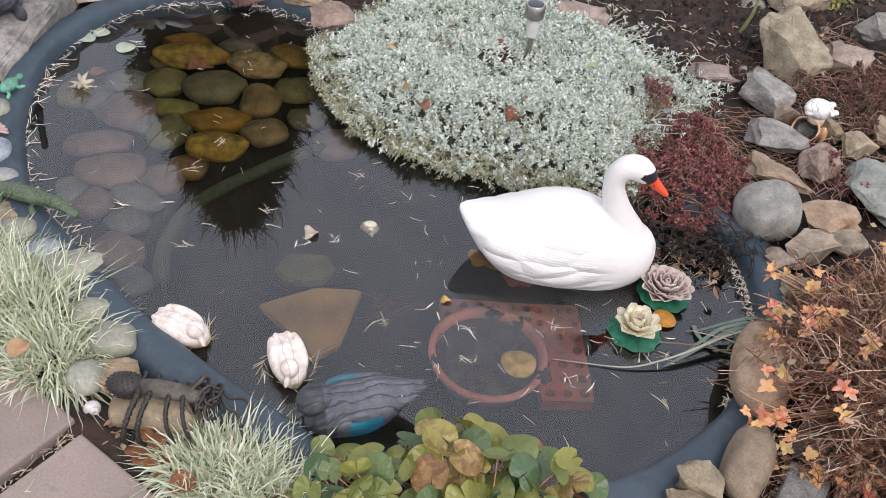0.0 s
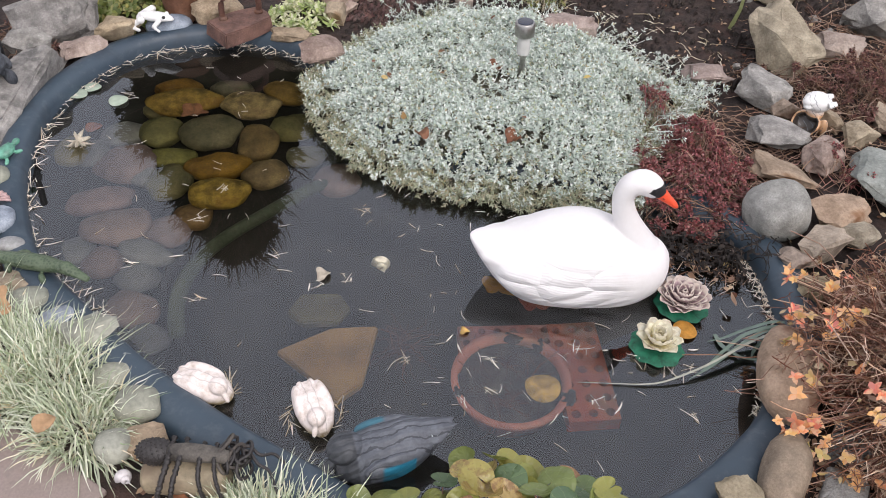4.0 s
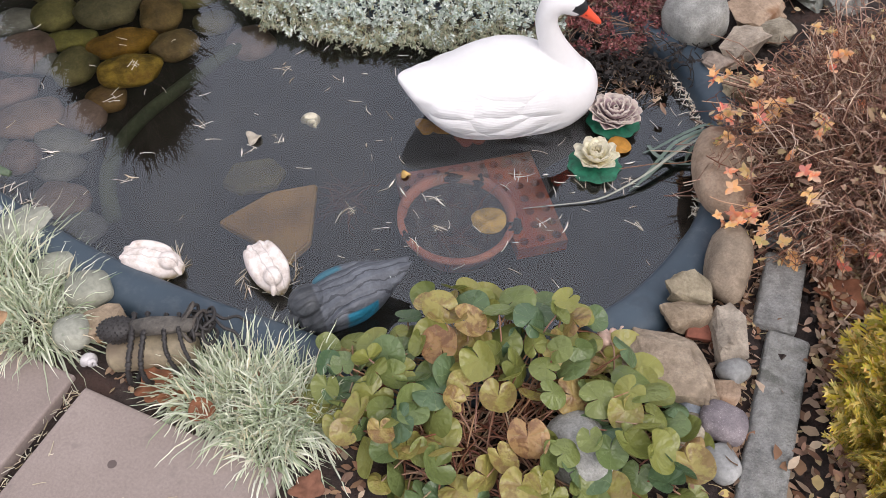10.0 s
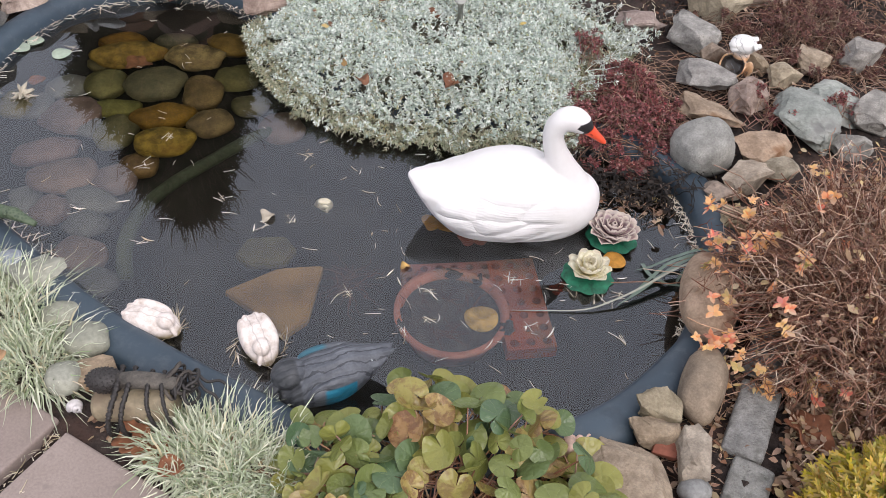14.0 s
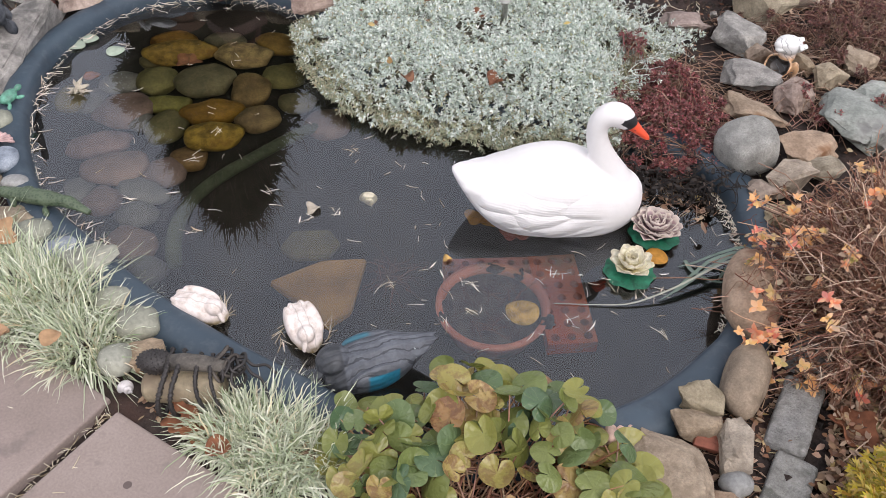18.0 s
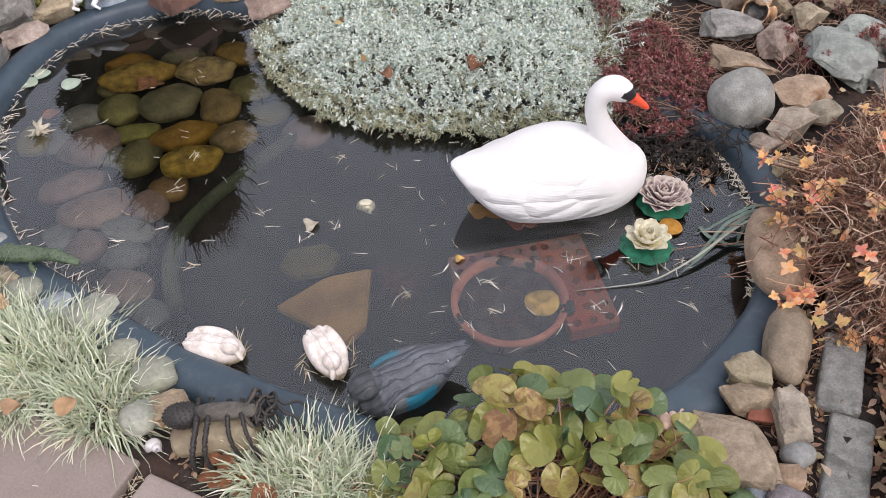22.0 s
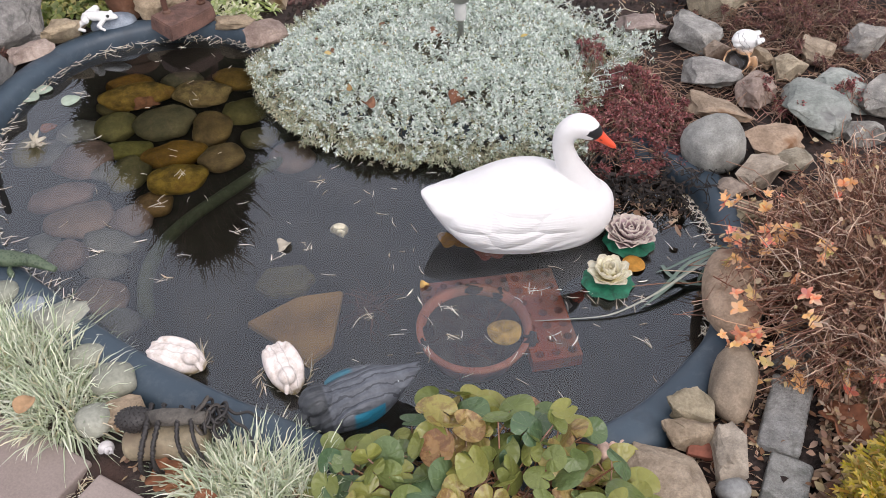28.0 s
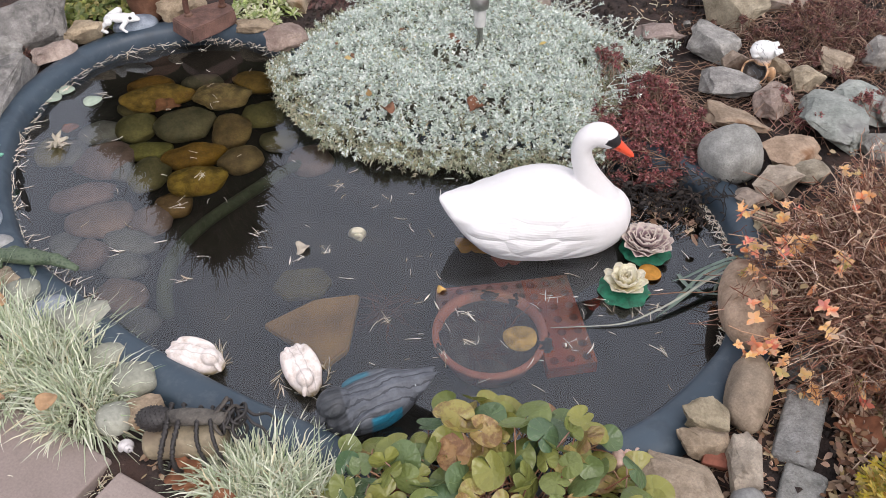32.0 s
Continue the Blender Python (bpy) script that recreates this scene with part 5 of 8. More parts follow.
def flat_iron():
    ob = thing("flat_iron", "old rusty cast flat iron standing on the rim", "flat iron", at(-0.575, 3.185, 0.06))
    bm = bmesh.new()
    out = [(-0.13, -0.02), (-0.037, -0.13), (0.05, -0.055), (0.118, 0.026), (0.1, 0.075), (0.055, 0.115), (-0.03, 0.075), (-0.09, 0.02)]
    lo, hi = [bm.verts.new((x, y, 0)) for x, y in out], [bm.verts.new((x * 0.94, y * 0.94, 0.056)) for x, y in out]
    bm.faces.new(lo[::-1])
    bm.faces.new(hi)
    for i in range(8):
        bm.faces.new((lo[i], lo[(i + 1) % 8], hi[(i + 1) % 8], hi[i]))
    bmesh.ops.recalc_face_normals(bm, faces=bm.faces)
    bmesh.ops.bevel(bm, geom=list(bm.edges), offset=0.004, segments=2, affect="EDGES")
    part("body", mesh_of("body", bm, "rust", False), ob)
    t = np.linspace(0, math.pi, 13)
    path = np.stack([0.062 * np.cos(t) * (1 + 0.35 * np.sin(t)), 0.03 * np.cos(t) + 0.03, 0.05 + 0.11 * np.sin(t) ** 0.75], 1)[None]
    v, f = tubes(path, 0.0115, 0.0115, 10)
    handle = part("handle", mesh_from("handle", v, f, "rust"), ob, None, "arched rusty iron handle")
    for x, y in ((-0.062, 0.0), (0.062, 0.06)):
        bm = bmesh.new()
        bmesh.ops.create_cone(bm, cap_ends=True, segments=16, radius1=0.019, radius2=0.014, depth=0.014, matrix=Matrix.Translation((x, y, 0.06)))
        part("boss", mesh_of("boss", bm, "rust"), handle)


flat_iron()


def solar_lamp():
    ob = thing("solar_lamp", "small steel solar garden lamp on a stake", "garden lamp", at(0.452, 2.80, 0.03, 0, -2, -1.5))

    def ring(name, mat, rows, label="", seg=28, parent=ob):
        n = len(rows)
        v = [(r * math.cos(a), r * math.sin(a), z) for r, z in rows for a in np.arange(seg) * 2 * math.pi / seg]
        f = [(k * seg + i, k * seg + (i + 1) % seg, (k + 1) * seg + (i + 1) % seg, (k + 1) * seg + i) for k in range(n - 1) for i in range(seg)]
        f += [tuple(range(seg))[::-1], tuple((n - 1) * seg + i for i in range(seg))]
        me = mesh_from(name, v, f, mat)
        me.set_sharp_from_angle(angle=radians(40))
        return part(name, me, parent, None, label)

    ring("stake", "steel", [(0.010, 0.0), (0.010, 0.172), (0.013, 0.176), (0.013, 0.19)], "thin steel stake")
    ring("tube", "lamp_tube", [(0.02, 0.186), (0.0215, 0.2), (0.023, 0.262)], "frosted clear plastic tube")
    cap = ring("cap", "steel", [(0.033, 0.255), (0.034, 0.258), (0.034, 0.298), (0.031, 0.303)], "brushed steel cap")
    ring("solar_panel", "solar", [(0.027, 0.302), (0.027, 0.305), (0.02, 0.306)], "dark round solar panel", parent=cap)


solar_lamp()


def lathe(rows, seg=32):
    n = len(rows)
    v = [(r * math.cos(a), r * math.sin(a), z) for r, z in rows for a in np.arange(seg) * 2 * math.pi / seg]
    return v, [(k * seg + i, k * seg + (i + 1) % seg, (k + 1) * seg + (i + 1) % seg, (k + 1) * seg + i) for k in range(n - 1) for i in range(seg)]


def flower_pot(x, y, z):
    ob = thing("flower_pot", "reddish-brown terracotta pot behind the rim", "flower pot", at(x, y, z))
    v, f = lathe([(0.001, 0.004), (0.055, 0.0), (0.062, 0.05), (0.072, 0.12), (0.08, 0.122), (0.083, 0.16), (0.072, 0.16), (0.066, 0.12)])
    me = mesh_from("body", v, f, "terracotta")
    me.set_sharp_from_angle(angle=radians(45))
    part("body", me, ob)
    v, f = lathe([(0.001, 0.135), (0.03, 0.14), (0.068, 0.132)])
    part("earth", mesh_from("earth", v, f, "pot_earth"), ob, None, "dark soil in the pot")


flower_pot(-0.83, 3.345, 0.03)

# sunken pot, perforated bricks, slabs
_pot = thing("sunken_pot", "terracotta planting basket standing under water", "planting pot", at(0.352, 1.715, -0.42))
_v, _f = lathe([(0.001, 0.004), (0.13, 0.0), (0.158, 0.1), (0.17, 0.125), (0.17, 0.14), (0.152, 0.14), (0.145, 0.11)], 40)
part("body", mesh_from("body", _v, _f, "sunk_terracotta"), _pot)
_v, _f = lathe([(0.001, 0.105), (0.07, 0.112), (0.148, 0.1)], 40)
part("earth", mesh_from("earth", _v, _f, "pot_earth"), _pot, None, "dark soil in the sunken pot")


_r = np.random.default_rng(31)
_a = _r.random(46) * 6.28
_b = np.c_[0.1 * np.sqrt(_r.random(46))[:, None] * np.c_[np.cos(_a), np.sin(_a)], np.full(46, 0.11)]
_p = arcs(_b, unit(np.c_[np.cos(_a * 3), np.sin(_a * 3), _r.uniform(0.2, 1.0, 46)]), _r.uniform(0.05, 0.17, 46), _r.uniform(0.3, 1.0, 46), 7, 0.05)
_p[..., 2] = np.maximum(_p[..., 2], 0.112)
part("root_tangle", mesh_from("root_tangle", *tubes(_p, 0.0024, 0.0012, 4), "sunk_root"), _pot, None, "brown roots creeping over the pot")
for _x, _y, _s in ((-0.135, 0.0, 0.06), (-0.15, -0.05, 0.05), (0.02, 0.15, 0.07), (0.155, -0.06, 0.06), (0.09, 0.12, 0.05)):
    part("mud", rock_mesh(int(abs(_x) * 900), _s, _s * 0.8, 0.035, "pot_earth", 9, 0.2), _pot, at(_x, _y, 0.13, _x * 400), "clod of dark mud on the pot's rim")


def hollow_brick(x, y, z, yaw, w, d, cols, rows, label):
    """A perforated brick: a grid skin with round holes sunk through it."""
    bm = bmesh.new()
    cw, cd, h, seg = w / cols, d / rows, 0.065, 12
    for i in range(cols):
        for j in range(rows):
            cx, cy = -w / 2 + (i + 0.5) * cw, -d / 2 + (j + 0.5) * cd
            r = min(cw, cd) * 0.28
            sq, top, bot = [], [], []
            for k in range(seg):
                a = 2 * math.pi * k / seg + math.pi / seg
                c, s = math.cos(a), math.sin(a)
                q = max(abs(c), abs(s))
                sq.append(bm.verts.new((cx + c / q * cw / 2, cy + s / q * cd / 2, h)))
                top.append(bm.verts.new((cx + c * r, cy + s * r, h)))
                bot.append(bm.verts.new((cx + c * r, cy + s * r, 0.01)))
            for k in range(seg):
                l = (k + 1) % seg
                bm.faces.new((sq[k], sq[l], top[l], top[k]))
                bm.faces.new((top[k], top[l], bot[l], bot[k]))
            bm.faces.new(bot)
    bmesh.ops.remove_doubles(bm, verts=bm.verts, dist=0.0005)
    for x0, y0, x1, y1 in ((-1, -1, 1, -1), (1, -1, 1, 1), (1, 1, -1, 1), (-1, 1, -1, -1)):
        bm.faces.new([bm.verts.new((x0 * w / 2, y0 * d / 2, 0)), bm.verts.new((x1 * w / 2, y1 * d / 2, 0)), bm.verts.new((x1 * w / 2, y1 * d / 2, h)), bm.verts.new((x0 * w / 2, y0 * d / 2, h))])
    tagged(part("perforated_brick", mesh_of("perforated_brick", bm, "sunk_brick", False), None, at(x, y, z, yaw)), label, "perforated brick", "perforated bricks under water")


hollow_brick(0.575, 1.80, -0.445, 4, 0.15, 0.36, 3, 7, "red perforated clay brick lying under water")
hollow_brick(0.36, 1.905, -0.447, 92, 0.13, 0.29, 3, 6, "red perforated clay brick lying under water")


def sunken_slab(x, y, z, pts, label, mat="sunk_slab"):
    bm = bmesh.new()
    lo, hi = [bm.verts.new((px, py, 0)) for px, py in pts], [bm.verts.new((px * 0.98, py * 0.98, 0.035)) for px, py in pts]
    bm.faces.new(lo[::-1])
    bm.faces.new(hi)
    n = len(pts)
    for i in range(n):
        bm.faces.new((lo[i], lo[(i + 1) % n], hi[(i + 1) % n], hi[i]))
    bmesh.ops.bevel(bm, geom=list(bm.edges), offset=0.006, segments=2, affect="EDGES")
    tagged(part("stone_slab", mesh_of("stone_slab", bm, mat, False), None, at(x, y, z)), label, "stone slab")


sunken_slab(-0.165, 1.80, -0.35, [(-0.155, 0.03), (-0.02, -0.09), (0.03, -0.15), (0.1, -0.09), (0.14, 0.13), (0.0, 0.12)], "brown angular stone slab lying under water")
sunken_slab(-0.215, 2.06, -0.455, [(-0.1, -0.02), (-0.05, -0.065), (0.06, -0.06), (0.1, 0.0), (0.06, 0.065), (-0.06, 0.06)], "brown stone slab lying deep under water", "sunk_dark")


_a = rng.random(40) * 6.28
_p = arcs(np.c_[rng.normal(0, 0.02, (40, 2)), np.full(40, 0.01)], unit(np.c_[np.cos(_a), np.sin(_a), rng.uniform(0.1, 0.8, 40)]), rng.uniform(0.06, 0.16, 40), rng.uniform(0.2, 0.9, 40), 7, 0.05)
_p[..., 2] = np.maximum(_p[..., 2], 0.004)
tagged(part("water_plant", mesh_from("water_plant", *tubes(_p, 0.0026, 0.0013, 4), "sunk_root"), None, at(0.05, 1.93, -0.45)), "bare brown roots of a plant under water", "water plant")


# ---- small objects along the rim ----
def tied_bundle():
    ob = thing("tied_bundle", "tan clay bottle tied with black beaded cords", "tied bundle", at(-0.415, 1.232, 0.034, -6))
    v, f = lathe([(0.001, -0.10), (0.03, -0.1), (0.039, -0.088), (0.042, -0.02), (0.041, 0.055), (0.037, 0.082), (0.03, 0.088), (0.001, 0.084)], 24)
    part("bottle", mesh_from("bottle", v, f, "tan_ceramic"), ob, at(0, 0, 0.03, 0, 0, 84), "tan clay bottle lying down")
    bm = bmesh.new()
    loft(bm, [((x, 0.015, z), r, r, (0, 0, 1)) for x, z, r in ((-0.04, 0.095, 0.018), (0.0, 0.1, 0.021), (0.05, 0.1, 0.019), (0.09, 0.095, 0.014))], 14)
    part("wooden_handle", mesh_of("wooden_handle", bm, "dark_wood"), ob, None, "dark weathered wooden handle")
    bm = bmesh.new()
    ball(bm, (-0.068, 0.015, 0.092), (0.044, 0.03, 0.028), pose(0, 0, 0, 0, 6, 6))
    seeds = [v.co.copy() for v in bm.verts]
    for c in seeds:
        bmesh.ops.create_icosphere(bm, subdivisions=1, radius=0.0025, matrix=Matrix.Translation(c))
    part("beaded_knob", mesh_of("beaded_knob", bm, "black_bead"), ob, None, "black beaded cord knob")
    t = np.linspace(0, 1, 150)
    bead = rng.uniform(0.62, 1.4, (150, 6))
    for k, (x0, lean) in enumerate(((-0.035, -0.006), (-0.01, 0.0), (0.03, 0.022), (0.06, 0.032))):
        a = t * math.pi * 1.15 - 0.35
        path = np.stack([x0 + lean * t * 1.5 + 0.004 * np.sin(t * 9 + k), 0.018 - (0.066 + 0.02 * (k < 2)) * np.sin(a) - 0.02 * t, 0.042 + 0.066 * np.cos(a)], 1)
        path[:, 2] = np.maximum(path[:, 2], -0.004)
        v, f = tubes(path[None], 0.0058 - 0.0005 * k, 0.0058 - 0.0005 * k, 6)
        v = v.reshape(150, 6, 3)
        v = path[:, None] + (v - path[:, None]) * bead[..., None]
        part("cord", mesh_from("cord", v.reshape(-1, 3), f, "black_bead"), ob, None, "black beaded cord")
    for k in range(8):
        a = np.linspace(0, 2 * math.pi, 40)
        r = rng.uniform(0.022, 0.04)
        path = np.stack([0.075 + 0.0065 * k + 0.012 * np.sin(a * 2 + k * 1.7), 0.03 + r * 1.1 * np.cos(a) + 0.008 * np.sin(3 * a + k), 0.085 - 0.0025 * k + r * 0.75 * np.sin(a)], 1)
        path[:, 2] = np.maximum(path[:, 2], 0.032)
        v, f = tubes(path[None], 0.004, 0.004, 6)
        part("cord", mesh_from("cord", v, f, "black_bead" if k % 4 else "dark_wood"), ob)
    for y0, y1 in ((0.04, -0.02), (0.05, 0.06)):
        path = np.stack([0.11 + 0.09 * t, y0 + (y1 - y0) * t * t + 0.006 * np.sin(t * 11), 0.085 - 0.05 * t ** 1.3], 1)
        v, f = tubes(path[None], 0.004, 0.0035, 6)
        part("cord", mesh_from("cord", v, f, "black_bead"), ob)


tied_bundle()


def spiral_shell(x, y, z, yaw, size, mat, label, name="sea_shell"):
    v, f, seg, turns = [], [], 10, 46
    for i in range(turns):
        u = i / (turns - 1)
        a, r = u * 5.2 * math.pi, 0.05 + 0.3 * u ** 1.4
        c = Vector((r * 0.5 * math.cos(a), r * 0.5 * math.sin(a), -0.75 * u))
        for j in range(seg):
            b = 2 * math.pi * j / seg
            o = Vector((math.cos(a) * math.cos(b), math.sin(a) * math.cos(b), math.sin(b))) * r * 0.72
            v.append(tuple((c + o) * size))
    f = [(i * seg + j, i * seg + (j + 1) % seg, (i + 1) * seg + (j + 1) % seg, (i + 1) * seg + j) for i in range(turns - 1) for j in range(seg)]
    tagged(part(name, mesh_from(name, v, f, mat), None, at(x, y, z, yaw, 70, 20)), label, "sea shell")


spiral_shell(-0.545, 1.222, 0.052, 30, 0.05, "nacre", "worn white sea shell beside a paving slab")
spiral_shell(0.603, 1.10, 0.08, 100, 0.075, "snail", "small pinkish-white snail shell on the rim")


def clam(x, y, z, yaw):
    n, k = 40, 8
    v = []
    for i in range(k):
        u = i / (k - 1)
        for j in range(n):
            a = math.pi * (j / (n - 1)) * 0.96 + 0.06
            r = 0.045 * u * (1 + 0.05 * math.sin(j * 1.6))
            v.append((r * math.cos(a), r * math.sin(a) * 0.85, 0.024 * (1 - u * u) + 0.0018 * math.sin(j * 1.6) * u))
    f = [(i * n + j, i * n + j + 1, (i + 1) * n + j + 1, (i + 1) * n + j) for i in range(k - 1) for j in range(n - 1)]
    ob = part("scallop_shell", mesh_from("scallop_shell", v, f, "striped_shell"), None, at(x, y, z, yaw, 35))
    mod = ob.modifiers.new("thickness", "SOLIDIFY")
    mod.thickness = 0.003
    tagged(ob, "ribbed pinkish scallop shell beside the rim", "sea shell")


clam(-1.145, 2.155, 0.06, 10)


def crocodile():
    bm = bmesh.new()
    loft(bm, [((x, 0.012 * math.sin(x * 14), z), w, h, (0, 0, 1)) for x, z, w, h in (
        (-0.2, 0.018, 0.003, 0.003), (-0.13, 0.022, 0.012, 0.011), (-0.07, 0.028, 0.02, 0.018), (0.0, 0.032, 0.027, 0.022), (0.05, 0.032, 0.026, 0.021), (0.085, 0.034, 0.018, 0.018), (0.11, 0.036, 0.02, 0.018), (0.15, 0.028, 0.013, 0.01), (0.18, 0.024, 0.009, 0.007))], 14)
    for s in (-1, 1):
        ball(bm, (0.105, 0.011 * s, 0.052), (0.006, 0.005, 0.006))
        for x in (-0.05, 0.06):
            ball(bm, (x, 0.03 * s, 0.016), (0.02, 0.009, 0.013), pose(0, 0, 0, 0, 0, 40 * s))
    for i in range(13):
        x = -0.15 + i * 0.019
        for s in (-1, 1):
            ball(bm, (x, 0.012 * math.sin(x * 14) + 0.006 * s, 0.048 - abs(x + 0.0) * 0.11), (0.006, 0.003, 0.006))
    figure("crocodile_figure", bm, "croc", at(-0.955, 1.888, 0.052, -22), "small green resin crocodile figure lying on pebbles", "crocodile figure", 0.0022, 1)


crocodile()


def frog_paint():
    n = Nodes("white_frog_paint", 0.4, 0, 0.5)
    x, y, z = n.xyz()
    c = n.ramp(n.noise(60, 4), [(0.3, (0.6, 0.6, 0.58)), (0.65, (0.74, 0.74, 0.72))])
    eye = n.add("VectorMath", operation="DISTANCE")
    mirror = n.add("CombineXYZ")
    n.put(mirror.inputs[0], x)
    n.put(mirror.inputs[1], n.math("ABSOLUTE", y))
    n.put(mirror.inputs[2], z)
    n.put(eye.inputs[0], mirror.outputs[0])
    eye.inputs[1].default_value = (0.064, 0.023, 0.054)
    return n.done(n.mix(n.math("LESS_THAN", eye.outputs["Value"], 0.0075), c, (0.03, 0.03, 0.03)))


M["white_frog"] = frog_paint()


def white_frog():
    """A frog at rest with its hind knees drawn up beside the back."""
    bm = bmesh.new()
    loft(bm, [((x, 0, z), w, h, (-0.25, 0, 1)) for x, z, w, h in ((-0.062, 0.04, 0.006, 0.006), (-0.045, 0.04, 0.02, 0.015), (-0.01, 0.038, 0.029, 0.021), (0.03, 0.041, 0.028, 0.021), (0.058, 0.043, 0.026, 0.017), (0.085, 0.04, 0.015, 0.009), (0.094, 0.038, 0.006, 0.004))], 16)
    for s in (-1, 1):
        ball(bm, (0.06, 0.017 * s, 0.054), (0.009, 0.008, 0.008))
        for a, b, r in (((-0.045, 0.018, 0.036), (-0.025, 0.052, 0.044), 0.0165), ((-0.025, 0.052, 0.044), (-0.064, 0.062, 0.016), 0.0115), ((-0.068, 0.066, 0.012), (-0.03, 0.074, 0.007), 0.008), ((0.04, 0.024, 0.034), (0.026, 0.044, 0.016), 0.0105), ((0.026, 0.047, 0.012), (0.052, 0.056, 0.004), 0.006)):
            p, q = Vector((a[0], a[1] * s, a[2])), Vector((b[0], b[1] * s, b[2]))
            for k in range(7):
                ball(bm, p.lerp(q, k / 6), (r, r, r))
    figure("frog_figure", bm, "white_frog", at(-0.905, 3.205, 0.076, -14, s=(0.9, 0.9, 0.85)), "white painted frog figure sitting on a stone", "frog figure", 0.0022, 3)


white_frog()


def green_turtle():
    bm = bmesh.new()
    ball(bm, (0, 0, 0.022), (0.032, 0.024, 0.016))
    ball(bm, (0.042, 0, 0.022), (0.014, 0.01, 0.01))
    for s in (-1, 1):
        ball(bm, (0.022, 0.026 * s, 0.01), (0.014, 0.007, 0.006), pose(0, 0, 0, 0, 0, 40 * s))
        ball(bm, (-0.025, 0.024 * s, 0.01), (0.014, 0.007, 0.006), pose(0, 0, 0, 0, 0, -40 * s))
    figure("turtle_figure", bm, "figure_green", at(-1.175, 2.385, 0.062, 55, 0, -18), "small green turtle figure climbing beside the rim", "turtle figure", 0.002, 3)


green_turtle()


def slate_frog():
    bm = bmesh.new()
    ball(bm, (0, 0, 0.055), (0.085, 0.065, 0.05), pose(0, 0, 0, 0, -16, 0))
    ball(bm, (0.06, 0, 0.075), (0.05, 0.046, 0.032))
    for s in (-1, 1):
        ball(bm, (0.07, 0.03 * s, 0.105), (0.014, 0.014, 0.014))
        ball(bm, (-0.03, 0.062 * s, 0.03), (0.06, 0.022, 0.03), pose(0, 0, 0, 0, 0, 18 * s))
        ball(bm, (0.07, 0.045 * s, 0.02), (0.03, 0.016, 0.022))
    figure("frog_figure", bm, "slate_figure", at(-1.335, 2.70, 0.12, -35, s=(0.95, 1.1, 1.3)), "dark slate-grey stone frog figure on a rock", "frog figure", 0.005, 3)


slate_frog()


def broken_cat():
    """A white cat's head on a broken, hollow earthenware body."""
    bm = bmesh.new()
    axis = Vector((-0.42, -0.72, 0.55)).normalized()
    side = axis.orthogonal().normalized()
    other = axis.cross(side)
    c = Vector((-0.004, 0.004, 0.03))
    loops = []
    for k, (d, r) in enumerate(((-0.03, 0.012), (-0.02, 0.03), (0.0, 0.041), (0.016, 0.043), (0.019, 0.04), (0.016, 0.036), (0.0, 0.033), (-0.01, 0.025), (-0.015, 0.006))):
        ring = []
        for a in np.arange(28) * 2 * math.pi / 28:
            chip = 0.005 * (math.sin(3 * a + 1) + 0.7 * math.sin(7 * a)) * (3 <= k <= 5)
            ring.append(bm.verts.new(c + axis * (d + chip) + (side * math.cos(a) + other * math.sin(a)) * r))
        loops.append(ring)
    for p, q in zip(loops, loops[1:]):
        for i in range(28):
            bm.faces.new((p[i], p[(i + 1) % 28], q[(i + 1) % 28], q[i]))
    bm.faces.new(loops[0][::-1])
    bm.faces.new(loops[-1])
    ball(bm, (0.016, 0.016, 0.066), (0.026, 0.024, 0.03))
    ball(bm, (0.012, 0.016, 0.108), (0.043, 0.036, 0.033), pose(0, 0, 0, 0, 8, 0))
    ball(bm, (-0.018, 0.0, 0.116), (0.021, 0.018, 0.017))
    ball(bm, (-0.02, -0.008, 0.103), (0.014, 0.012, 0.011))
    for y, z in ((-0.012, 0.12), (0.036, 0.118)):
        bmesh.ops.create_cone(bm, cap_ends=True, segments=12, radius1=0.016, radius2=0.009, depth=0.024, matrix=pose(0.048, y, z, 0, 66, 0) @ Matrix.Diagonal((0.7, 1, 1, 1)))
    ball(bm, (0.042, -0.014, 0.03), (0.014, 0.015, 0.04), pose(0, 0, 0, 18, -8, 0))
    figure("cat_figure", bm, "cat", at(1.402, 2.585, 0.07, -8, 0, 0, (1.1, 1.1, 1.0)), "broken white and orange striped cat figure", "cat figure", 0.0024, 2)


broken_cat()
_post = part("garden_post", mesh_from("garden_post", *tubes(np.array([[[-1.385, 2.96, 0.0], [-1.40, 2.965, 0.3], [-1.418, 2.97, 0.62]]]), 0.014, 0.013, 12), "black_metal"))
tagged(_post, "thin black painted metal garden post", "post")


